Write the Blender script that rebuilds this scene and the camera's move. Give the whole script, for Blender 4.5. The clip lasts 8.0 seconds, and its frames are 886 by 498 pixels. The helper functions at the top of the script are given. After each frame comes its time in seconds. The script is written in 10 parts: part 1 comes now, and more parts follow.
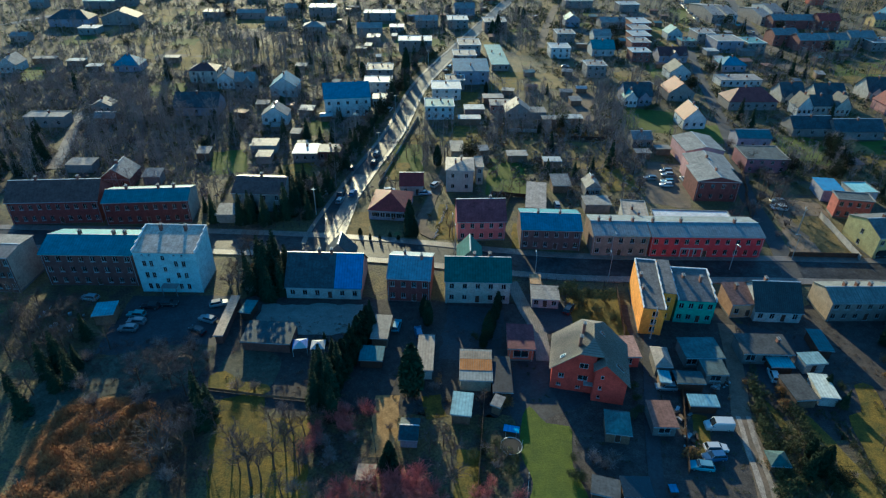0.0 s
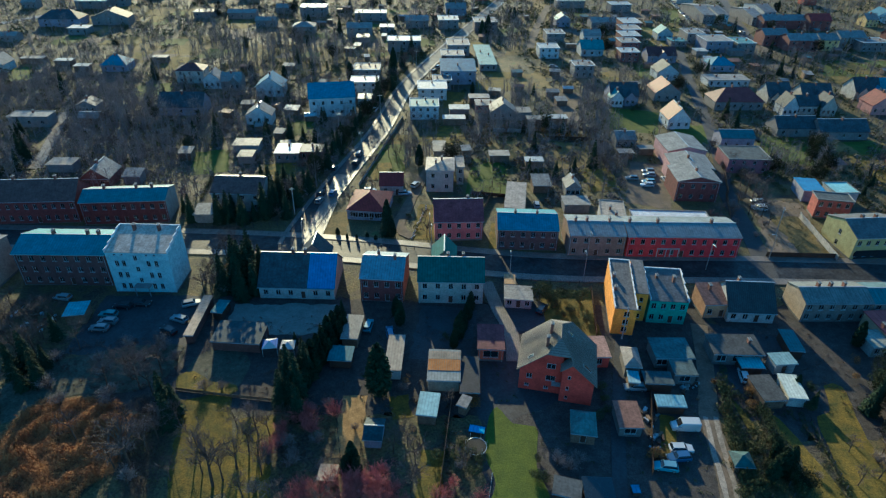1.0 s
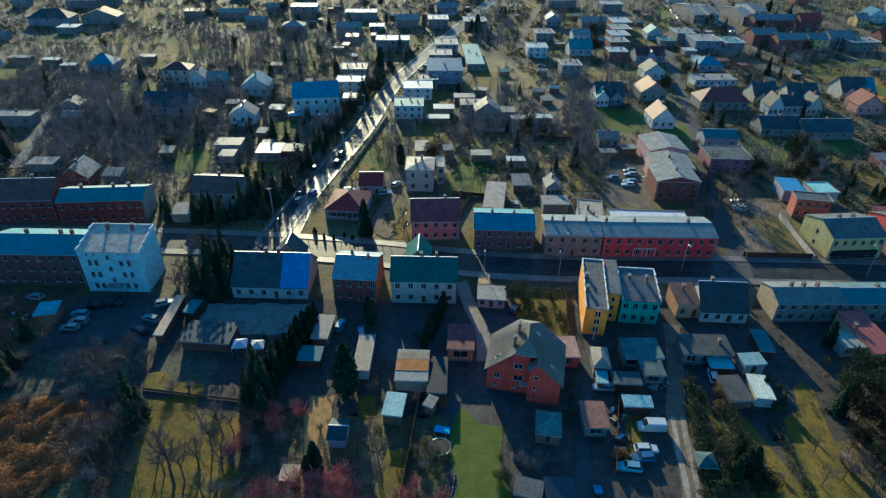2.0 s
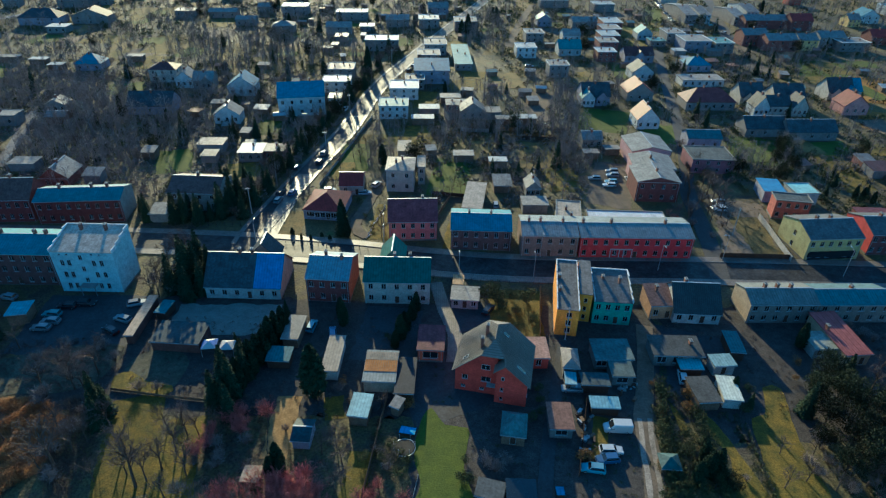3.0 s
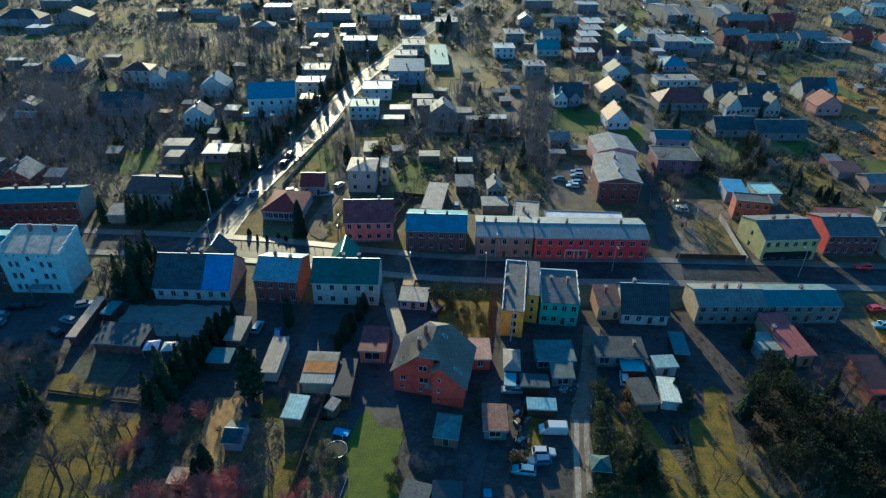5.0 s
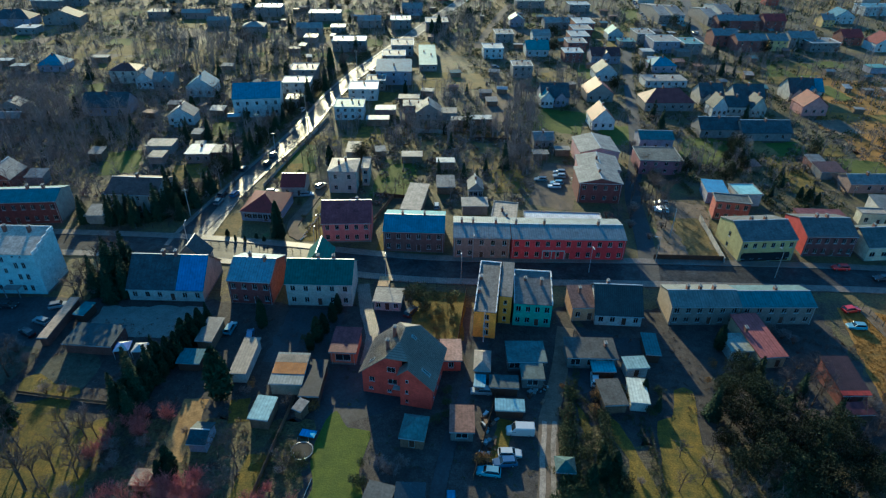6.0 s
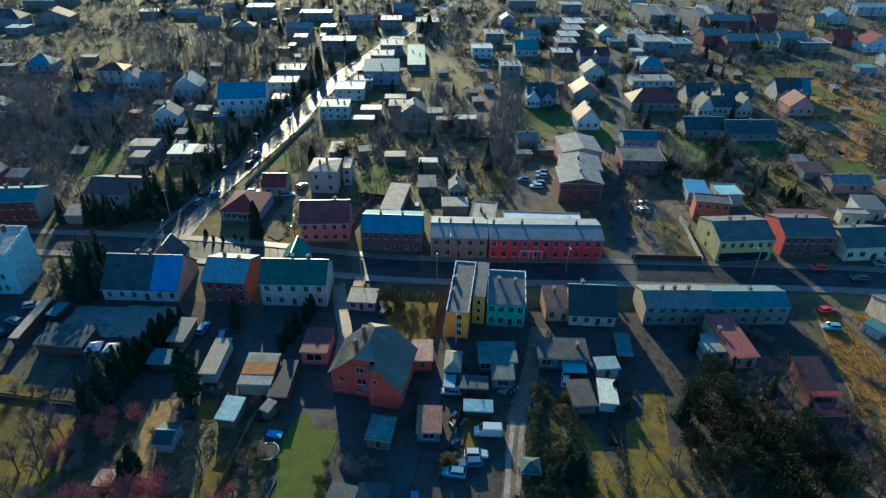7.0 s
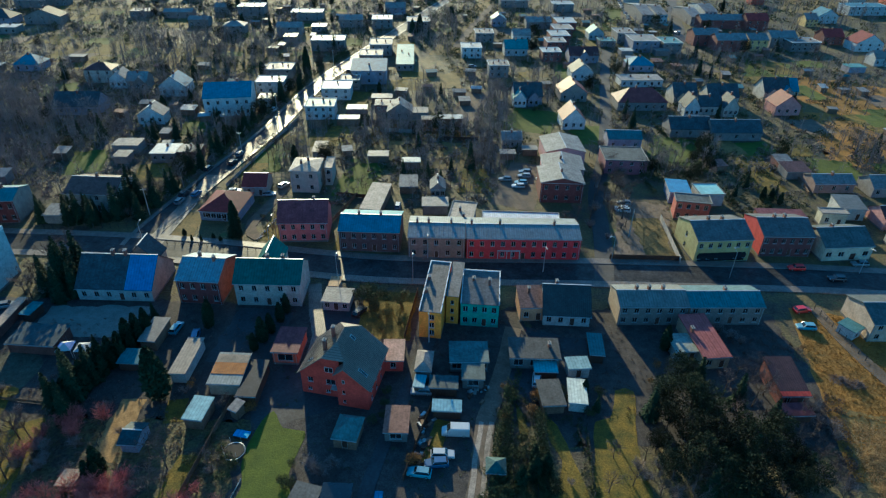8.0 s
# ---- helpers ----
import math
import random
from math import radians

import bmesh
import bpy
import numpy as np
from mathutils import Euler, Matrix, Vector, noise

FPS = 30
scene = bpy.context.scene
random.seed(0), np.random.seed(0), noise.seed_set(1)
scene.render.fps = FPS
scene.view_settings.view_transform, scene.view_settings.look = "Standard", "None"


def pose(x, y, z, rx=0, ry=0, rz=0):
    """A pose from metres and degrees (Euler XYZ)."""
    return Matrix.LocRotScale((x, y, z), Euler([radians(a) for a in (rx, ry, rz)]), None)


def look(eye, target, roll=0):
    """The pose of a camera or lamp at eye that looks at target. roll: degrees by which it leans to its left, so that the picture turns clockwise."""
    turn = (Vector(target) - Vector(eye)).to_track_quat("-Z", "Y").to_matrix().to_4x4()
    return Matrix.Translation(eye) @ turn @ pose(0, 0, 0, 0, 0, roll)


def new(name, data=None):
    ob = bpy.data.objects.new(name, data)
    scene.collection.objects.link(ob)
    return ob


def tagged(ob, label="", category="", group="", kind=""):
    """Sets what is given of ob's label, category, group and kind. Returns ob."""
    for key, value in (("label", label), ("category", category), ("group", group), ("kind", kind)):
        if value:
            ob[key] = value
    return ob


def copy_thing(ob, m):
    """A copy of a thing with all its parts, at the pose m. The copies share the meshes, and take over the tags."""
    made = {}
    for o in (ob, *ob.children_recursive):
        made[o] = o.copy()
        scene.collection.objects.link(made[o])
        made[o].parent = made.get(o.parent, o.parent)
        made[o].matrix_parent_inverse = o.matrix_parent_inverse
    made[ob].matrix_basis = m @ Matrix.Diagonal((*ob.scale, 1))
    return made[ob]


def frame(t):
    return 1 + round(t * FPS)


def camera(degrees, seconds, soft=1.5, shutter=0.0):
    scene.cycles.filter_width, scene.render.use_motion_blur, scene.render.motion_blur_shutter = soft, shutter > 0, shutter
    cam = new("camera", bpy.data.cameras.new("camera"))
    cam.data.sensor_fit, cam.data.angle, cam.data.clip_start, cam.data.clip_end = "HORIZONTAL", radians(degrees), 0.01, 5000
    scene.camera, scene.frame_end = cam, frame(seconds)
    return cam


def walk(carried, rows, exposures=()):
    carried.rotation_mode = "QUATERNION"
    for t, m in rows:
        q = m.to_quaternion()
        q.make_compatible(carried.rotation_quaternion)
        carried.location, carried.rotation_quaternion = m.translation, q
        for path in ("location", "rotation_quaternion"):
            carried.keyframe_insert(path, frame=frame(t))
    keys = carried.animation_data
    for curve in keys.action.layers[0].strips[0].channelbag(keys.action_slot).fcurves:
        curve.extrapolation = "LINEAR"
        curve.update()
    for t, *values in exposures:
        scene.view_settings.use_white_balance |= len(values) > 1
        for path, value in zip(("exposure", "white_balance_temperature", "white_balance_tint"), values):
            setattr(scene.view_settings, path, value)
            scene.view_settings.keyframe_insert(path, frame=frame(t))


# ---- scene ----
cam = camera(72.0, 8.0, soft=1.3)
PATH = [
    (0, (-0.089, -0.044, 89.935), (-0.063, 1.644, 88.862), 0.9),
    (0.5, (3.195, 0.005, 89.866), (3.22, 1.693, 88.794), 0.9),
    (1, (6.449, 0.079, 89.837), (6.473, 1.767, 88.765), 0.9),
    (1.5, (9.694, 0.159, 89.841), (9.718, 1.847, 88.768), 0.9),
    (3, (19.283, 0.513, 89.969), (19.306, 2.2, 88.895), 1.0),
    (3.5, (22.445, 0.6, 90.006), (22.467, 2.287, 88.932), 0.9),
    (4, (25.516, 0.697, 90.014), (25.537, 2.384, 88.94), 0.9),
    (4.5, (28.631, 0.763, 90.02), (28.651, 2.451, 88.946), 0.9),
    (6, (37.883, 1.044, 90.211), (37.902, 2.732, 89.138), 0.9),
    (6.5, (40.955, 1.172, 90.234), (40.973, 2.86, 89.16), 0.9),
    (7, (44.002, 1.24, 90.241), (44.02, 2.927, 89.168), 0.9),
    (7.5, (47.032, 1.306, 90.228), (47.049, 2.993, 89.155), 0.9),
    (8, (50.049, 1.395, 90.207), (50.066, 3.082, 89.133), 0.9),
]
walk(cam, [(t, look(eye, target, roll)) for t, eye, target, roll in PATH], exposures=[(0, 1.39, 3740, -20), (8, 1.39, 3740, -20)])

# ---- light ----
SUN_FROM = radians(103.5)   # direction towards the sun, counted from +x
SUN_UP = radians(16)
world = bpy.data.worlds.new("world")
scene.world = world
world.use_nodes = True
wn = world.node_tree.nodes
sky = wn.new("ShaderNodeTexSky")
sky.sky_type = "NISHITA"
sky.sun_disc = False
sky.sun_elevation = SUN_UP
sky.sun_rotation = radians(90) - SUN_FROM
sky.dust_density = 0.6
sky.ozone_density = 2.0
wn["Background"].inputs["Strength"].default_value = 0.068
world.node_tree.links.new(sky.outputs["Color"], wn["Background"].inputs["Color"])
sun = new("sun", bpy.data.lights.new("sun", "SUN"))
sun.data.energy = 5.0
sun.data.angle = radians(0.6)
sun.data.color = (1.0, 0.54, 0.21)
to_sun = Vector((math.cos(SUN_FROM) * math.cos(SUN_UP), math.sin(SUN_FROM) * math.cos(SUN_UP), math.sin(SUN_UP)))
sun.matrix_world = look(to_sun * 100, (0, 0, 0))


# ---- materials ----
MATS = {}


def material(name, colour, rough=0.85, metal=0.0, var=0.3, size=2.0, fine=0.35, bump=0.3, seam=0.0, axis=0, groove=0.72,
             second=None, patch=0.5, spec=0.3, shift=0.12, course=0.0):
    """Painted, mineral or grown surface: stains metres across, fine grain, and seams every so many metres along one axis."""
    if name in MATS:
        return MATS[name]
    m = bpy.data.materials.new(name)
    m.use_nodes = True
    t = m.node_tree
    n, l = t.nodes, t.links
    b = n["Principled BSDF"]
    b.inputs["Roughness"].default_value = rough
    b.inputs["Metallic"].default_value = metal
    b.inputs["Specular IOR Level"].default_value = spec
    co = n.new("ShaderNodeTexCoord")
    info = n.new("ShaderNodeObjectInfo")
    off = n.new("ShaderNodeVectorMath")
    off.operation = "MULTIPLY_ADD"
    l.new(info.outputs["Random"], off.inputs[0])
    off.inputs[1].default_value = (37, 53, 11)
    l.new(co.outputs["Object"], off.inputs[2])
    big = n.new("ShaderNodeTexNoise")
    big.inputs["Scale"].default_value = 1.0 / size
    big.inputs["Detail"].default_value = 5
    big.inputs["Roughness"].default_value = 0.62
    small = n.new("ShaderNodeTexNoise")
    small.inputs["Scale"].default_value = 1.0 / fine
    small.inputs["Detail"].default_value = 4
    for q in (big, small):
        l.new(off.outputs[0], q.inputs["Vector"])
    ramp = n.new("ShaderNodeValToRGB")
    ramp.color_ramp.elements[0].position = max(0.0, patch - 0.17)
    ramp.color_ramp.elements[1].position = min(1.0, patch + 0.17)
    other = second or tuple(c * (1 - var) for c in colour)
    ramp.color_ramp.elements[0].color = (*other, 1)
    ramp.color_ramp.elements[1].color = (*colour, 1)
    l.new(big.outputs["Fac"], ramp.inputs["Fac"])
    grain = n.new("ShaderNodeMapRange")
    grain.inputs["From Min"].default_value, grain.inputs["From Max"].default_value = 0.3, 0.7
    grain.inputs["To Min"].default_value, grain.inputs["To Max"].default_value = 1 - var * 0.7, 1 + var * 0.5
    l.new(small.outputs["Fac"], grain.inputs["Value"])
    tone = n.new("ShaderNodeMapRange")
    tone.inputs["To Min"].default_value, tone.inputs["To Max"].default_value = 1 - shift, 1 + shift
    l.new(info.outputs["Random"], tone.inputs["Value"])
    both = n.new("ShaderNodeMath")
    both.operation = "MULTIPLY"
    l.new(grain.outputs[0], both.inputs[0])
    l.new(tone.outputs[0], both.inputs[1])
    last = both.outputs[0]
    height = small.outputs["Fac"]
    if seam or course:
        sep = n.new("ShaderNodeSeparateXYZ")
        l.new(co.outputs["Object"], sep.inputs[0])
        pitch = n.new("ShaderNodeMath")
        pitch.operation = "PINGPONG"
        l.new(sep.outputs[axis if seam else 2], pitch.inputs[0])
        pitch.inputs[1].default_value = (seam or course) / 2
        edge = n.new("ShaderNodeMapRange")
        l.new(pitch.outputs[0], edge.inputs["Value"])
        edge.inputs["From Max"].default_value = (seam or course) * 0.18
        edge.inputs["To Min"].default_value, edge.inputs["To Max"].default_value = groove, 1.0
        mul = n.new("ShaderNodeMath")
        mul.operation = "MULTIPLY"
        l.new(last, mul.inputs[0])
        l.new(edge.outputs[0], mul.inputs[1])
        last = mul.outputs[0]
        add = n.new("ShaderNodeMath")
        l.new(small.outputs["Fac"], add.inputs[0])
        l.new(edge.outputs[0], add.inputs[1])
        height = add.outputs[0]
    mix = n.new("ShaderNodeVectorMath")
    mix.operation = "SCALE"
    l.new(ramp.outputs["Color"], mix.inputs[0])
    l.new(last, mix.inputs["Scale"])
    l.new(mix.outputs[0], b.inputs["Base Color"])
    if bump:
        bp = n.new("ShaderNodeBump")
        bp.inputs["Strength"].default_value = bump
        bp.inputs["Distance"].default_value = 0.08
        l.new(height, bp.inputs["Height"])
        l.new(bp.outputs[0], b.inputs["Normal"])
    MATS[name] = m
    return m


def glass(name, colour, rough):
    if name in MATS:
        return MATS[name]
    m = material(name, colour, rough, var=0.3, size=0.8, fine=0.3, bump=0.02, spec=0.6)
    return m


def plaster(name, colour):
    return material("plaster_" + name, colour, 0.9, var=0.32, size=1.7, fine=0.3, bump=0.25)


def brick(name, colour):
    return material("brick_" + name, colour, 0.9, var=0.38, size=1.2, fine=0.22, bump=0.4, course=0.3)


def sheet(name, colour, rough=0.66, seam=0.62, metal=0.05):
    return material("sheet_" + name, colour, rough, metal, var=0.3, size=2.4, fine=0.7, bump=0.3, seam=seam, spec=0.15)


def felt(name, colour, axis=0):
    return material("felt_" + name, colour, 0.65, var=0.4, size=2.2, fine=0.5, bump=0.12, seam=1.0, axis=axis, spec=0.1, groove=0.88)


def tiles(name, colour, axis=0):
    return material("tiles_" + name + str(axis), colour, 0.6, var=0.35, size=1.8, fine=0.28, bump=0.5, seam=0.46, axis=axis, spec=0.2, groove=0.5)


GLASS = glass("window_glass", (0.015, 0.02, 0.025), 0.08)
FRAME = material("white_frame", (0.42, 0.42, 0.41), 0.5, var=0.1)
DARKWOOD = material("dark_wood", (0.07, 0.045, 0.03), 0.8, seam=0.15)
WOOD = material("weathered_wood", (0.20, 0.14, 0.09), 0.85, var=0.4, seam=0.2)
CONCRETE = material("concrete", (0.34, 0.33, 0.31), 0.9, var=0.3)
PLINTH = material("plinth_render", (0.15, 0.145, 0.14), 0.9, var=0.35)
GRAVEL = material("pale_gravel", (0.30, 0.265, 0.22), 0.9, var=0.45, size=1.2, fine=0.25, bump=0.6)
PARAPET = material("parapet_felt", (0.24, 0.24, 0.235), 0.8, var=0.3)
ZINC = material("zinc", (0.38, 0.40, 0.42), 0.45, 0.5, var=0.2)
CHIMNEY = brick("chimney", (0.22, 0.11, 0.08))
ASPHALT = material("asphalt", (0.05, 0.05, 0.054), 0.8, var=0.35, size=4, fine=0.5, spec=0.3, bump=0.25)
WETROAD = material("damp_asphalt", (0.05, 0.05, 0.052), 0.5, var=0.6, size=3.5, fine=0.6, spec=0.075, bump=0.15)
PAVING = material("paving", (0.17, 0.15, 0.13), 0.5, var=0.45, size=2, fine=0.3, seam=0.5, spec=0.2, bump=0.12)
KERB = material("kerb_stone", (0.17, 0.17, 0.165), 0.85)
WIRE = material("dark_wire", (0.06, 0.06, 0.06), 0.7, 0.3, var=0.2)
DIRT = material("bare_dirt", (0.16, 0.125, 0.09), 0.95, second=(0.09, 0.075, 0.055), size=3, fine=0.4, bump=0.6, spec=0.25)
GRASS = material("winter_grass", (0.165, 0.115, 0.013), 0.95, second=(0.062, 0.06, 0.012), size=2.2, fine=0.3, bump=1.0, var=0.6, spec=0.25)
LAWN = material("green_lawn", (0.08, 0.098, 0.009), 0.95, second=(0.054, 0.07, 0.009), size=2.5, fine=0.25, bump=0.8, var=0.3, spec=0.25)
DRY = material("dry_field", (0.19, 0.135, 0.045), 0.95, second=(0.10, 0.085, 0.03), size=5, fine=0.5, bump=0.9, var=0.45, spec=0.25)
MEADOW = material("ochre_meadow", (0.28, 0.15, 0.024), 0.95, second=(0.16, 0.10, 0.022), size=3.5, fine=0.35, bump=1.0, var=0.55, spec=0.25)
YARD = material("trodden_earth", (0.07, 0.062, 0.056), 0.9, second=(0.035, 0.032, 0.03), size=1.6, fine=0.25, bump=0.8, var=0.6, spec=0.25)
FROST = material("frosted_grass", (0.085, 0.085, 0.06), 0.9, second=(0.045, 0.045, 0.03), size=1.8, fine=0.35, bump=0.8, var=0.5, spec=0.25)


def ground_material():
    """Winter soil, dead grass, moss and leaf litter, patched at several sizes."""
    m = bpy.data.materials.new("rough_ground")
    m.use_nodes = True
    n, l = m.node_tree.nodes, m.node_tree.links
    b = n["Principled BSDF"]
    b.inputs["Roughness"].default_value = 0.85
    b.inputs["Specular IOR Level"].default_value = 0.3
    co = n.new("ShaderNodeTexCoord")
    fields = []
    for size, detail in ((16.0, 6), (3.0, 5), (0.5, 3)):
        t = n.new("ShaderNodeTexNoise")
        t.inputs["Scale"].default_value = 1 / size
        t.inputs["Detail"].default_value = detail
        t.inputs["Roughness"].default_value = 0.65
        l.new(co.outputs["Object"], t.inputs["Vector"])
        fields.append(t)
    ramp = n.new("ShaderNodeValToRGB")
    stops = ((0.30, (0.03, 0.027, 0.02)), (0.42, (0.06, 0.05, 0.034)), (0.51, (0.085, 0.075, 0.03)), (0.61, (0.12, 0.092, 0.038)), (0.70, (0.07, 0.10, 0.025)))
    e = ramp.color_ramp.elements
    while len(e) < len(stops):
        e.new(0.5)
    for q, (p, c) in zip(e, stops):
        q.position, q.color = p, (*c, 1)
    mix = n.new("ShaderNodeMath")
    mix.operation = "MULTIPLY_ADD"
    l.new(fields[1].outputs["Fac"], mix.inputs[0])
    mix.inputs[1].default_value = 0.45
    add = n.new("ShaderNodeMath")
    add.operation = "MULTIPLY_ADD"
    l.new(fields[0].outputs["Fac"], add.inputs[0])
    add.inputs[1].default_value = 0.75
    add.inputs[2].default_value = -0.10
    l.new(add.outputs[0], mix.inputs[2])
    l.new(mix.outputs[0], ramp.inputs["Fac"])
    grain = n.new("ShaderNodeMapRange")
    grain.inputs["From Min"].default_value, grain.inputs["From Max"].default_value = 0.3, 0.7
    grain.inputs["To Min"].default_value, grain.inputs["To Max"].default_value = 0.4, 1.5
    l.new(fields[2].outputs["Fac"], grain.inputs["Value"])
    out = n.new("ShaderNodeVectorMath")
    out.operation = "SCALE"
    l.new(ramp.outputs["Color"], out.inputs[0])
    l.new(grain.outputs[0], out.inputs["Scale"])
    l.new(out.outputs[0], b.inputs["Base Color"])
    bp = n.new("ShaderNodeBump")
    bp.inputs["Strength"].default_value = 0.9
    bp.inputs["Distance"].default_value = 0.25
    l.new(fields[2].outputs["Fac"], bp.inputs["Height"])
    l.new(bp.outputs[0], b.inputs["Normal"])
    return m


GROUND = ground_material()
BARK = material("bark", (0.10, 0.075, 0.055), 0.95, var=0.4, size=0.5, fine=0.1, spec=0.2)
# Haze put into the colour of far twigs; shrubs share the pale tone.
PALE_HAZY_TWIG = material("pale_hazy_twigs", (0.24, 0.20, 0.18), 0.95, var=0.3, size=2, fine=0.3, spec=0.2)
TWIG = material("bare_twigs", (0.13, 0.10, 0.085), 0.95, var=0.3, size=2, fine=0.3, spec=0.2)
REDTWIG = material("red_twigs", (0.40, 0.15, 0.13), 0.95, var=0.3, size=2, fine=0.3, spec=0.2)
SPRUCE = material("spruce_needles", (0.030, 0.048, 0.022), 0.9, var=0.4, size=0.8, fine=0.2, spec=0.2)
PINE = material("pine_needles", (0.028, 0.034, 0.012), 0.9, var=0.45, size=1.4, fine=0.3, second=(0.010, 0.015, 0.007), shift=0.45, spec=0.2)
HEDGE = material("hedge_leaves", (0.07, 0.08, 0.03), 0.9, var=0.4, size=0.7, fine=0.2, spec=0.2)
OCHRE = material("ochre_leaves", (0.22, 0.13, 0.04), 0.9, var=0.4, size=0.7, fine=0.2, spec=0.2)
BRAMBLE = material("brown_bramble", (0.38, 0.20, 0.07), 0.95, second=(0.20, 0.095, 0.04), var=0.4, size=2.5, fine=0.4, spec=0.2)
RUBBER = material("tyre_rubber", (0.02, 0.02, 0.02), 0.8)
RIM = material("wheel_rim", (0.4, 0.4, 0.42), 0.35, 0.8, var=0.05)
LAMPGLASS = glass("lamp_glass", (0.5, 0.5, 0.48), 0.15)
TAILGLASS = glass("tail_glass", (0.30, 0.02, 0.015), 0.2)

# ---- mesh tools ----


def part(name, bm, mat, parent=None, label=""):
    me = bpy.data.meshes.new(name)
    bm.normal_update()
    bm.to_mesh(me)
    bm.free()
    me.materials.append(mat)
    ob = new(name, me)
    ob.parent = parent
    if label:
        ob["label"] = label
    return ob


def shared(name, me, parent, m, label=""):
    """Another object on a mesh that exists already."""
    ob = new(name, me)
    ob.parent = parent
    ob.matrix_basis = m
    if label:
        ob["label"] = label
    return ob


def thing(name, x, y, rz, label, category, group="", z=0.0, kind=""):
    ob = new(name)
    ob.empty_display_size = 0.2
    ob.matrix_basis = pose(x, y, z, 0, 0, rz)
    return tagged(ob, label, category, group, kind)


def box(bm, x0, y0, z0, x1, y1, z1, taper=0.0):
    v = []
    for z, k in ((z0, 0.0), (z1, taper)):
        for x, y in ((x0 + k, y0 + k), (x1 - k, y0 + k), (x1 - k, y1 - k), (x0 + k, y1 - k)):
            v.append(bm.verts.new((x, y, z)))
    for f in ((3, 2, 1, 0), (4, 5, 6, 7), (0, 1, 5, 4), (1, 2, 6, 5), (2, 3, 7, 6), (3, 0, 4, 7)):
        bm.faces.new([v[i] for i in f])
    return v


def slab(bm, pts, thick):
    """A plate whose upper face has these corners, counted left-handed from below."""
    top = [bm.verts.new(p) for p in pts]
    low = [bm.verts.new((p[0], p[1], p[2] - thick)) for p in pts]
    bm.faces.new(top)
    bm.faces.new(low[::-1])
    k = len(pts)
    for i in range(k):
        j = (i + 1) % k
        bm.faces.new((top[j], top[i], low[i], low[j]))


def tube(bm, a, b, ra, rb, sides=6, cap=True):
    a, b = Vector(a), Vector(b)
    w = (b - a).normalized()
    u = w.orthogonal().normalized()
    v = w.cross(u)
    rings = []
    for p, r in ((a, ra), (b, rb)):
        rings.append([bm.verts.new(p + (u * math.cos(2 * math.pi * i / sides) + v * math.sin(2 * math.pi * i / sides)) * r) for i in range(sides)])
    for i in range(sides):
        j = (i + 1) % sides
        bm.faces.new((rings[0][i], rings[0][j], rings[1][j], rings[1][i]))
    if cap:
        bm.faces.new(rings[1])
        bm.faces.new(rings[0][::-1])


def facade(bm, p0, u, w, h, openings, reveal=0.16):
    """A wall of length w and height h from p0 along u, seen from outside, with openings (x, z, width, height) that have reveals."""
    u = Vector(u).normalized()
    p0 = Vector(p0)
    inward = -u.cross(Vector((0, 0, 1)))
    xs = sorted({0.0, w, *(o[0] for o in openings), *(o[0] + o[2] for o in openings)})
    zs = sorted({0.0, h, *(o[1] for o in openings), *(o[1] + o[3] for o in openings)})
    grid = {}

    def at(x, z):
        k = (round(x, 3), round(z, 3))
        if k not in grid:
            grid[k] = bm.verts.new(p0 + u * x + Vector((0, 0, z)))
        return grid[k]

    for x0, x1 in zip(xs, xs[1:]):
        for z0, z1 in zip(zs, zs[1:]):
            cx, cz = (x0 + x1) / 2, (z0 + z1) / 2
            if any(o[0] < cx < o[0] + o[2] and o[1] < cz < o[1] + o[3] for o in openings):
                continue
            bm.faces.new((at(x0, z0), at(x1, z0), at(x1, z1), at(x0, z1)))
    for x, z, ow, oh in openings:
        ring = [p0 + u * a + Vector((0, 0, c)) for a, c in ((x, z), (x + ow, z), (x + ow, z + oh), (x, z + oh))]
        out = [bm.verts.new(p) for p in ring]
        inn = [bm.verts.new(p + inward * reveal) for p in ring]
        for i in range(4):
            j = (i + 1) % 4
            bm.faces.new((out[i], out[j], inn[j], inn[i]))


WINDOWS = {}


def window_meshes(w, h, door):
    key = (round(w, 2), round(h, 2), door)
    if key not in WINDOWS:
        bm = bmesh.new()
        f = 0.07
        for x0, z0, x1, z1 in ((0, 0, f, h), (w - f, 0, w, h), (f, 0, w - f, f), (f, h - f, w - f, h)):
            box(bm, x0, 0, z0, x1, 0.08, z1)
        if not door and w > 0.8:
            box(bm, w / 2 - 0.035, 0.01, f, w / 2 + 0.035, 0.07, h - f)
        me = bpy.data.meshes.new("frame")
        bm.to_mesh(me)
        bm.free()
        me.materials.append(FRAME)
        bm = bmesh.new()
        box(bm, f * 0.5, 0.03, f * 0.5, w - f * 0.5, 0.05, h - f * 0.5)
        pane = bpy.data.meshes.new("pane")
        bm.to_mesh(pane)
        bm.free()
        pane.materials.append(DARKWOOD if door else GLASS)
        bm = bmesh.new()
        box(bm, -0.06, -0.2, -0.07, w + 0.06, 0.06, -0.01)
        sill = bpy.data.meshes.new("sill")
        bm.to_mesh(sill)
        bm.free()
        sill.materials.append(ZINC)
        WINDOWS[key] = (me, pane, sill)
    return WINDOWS[key]


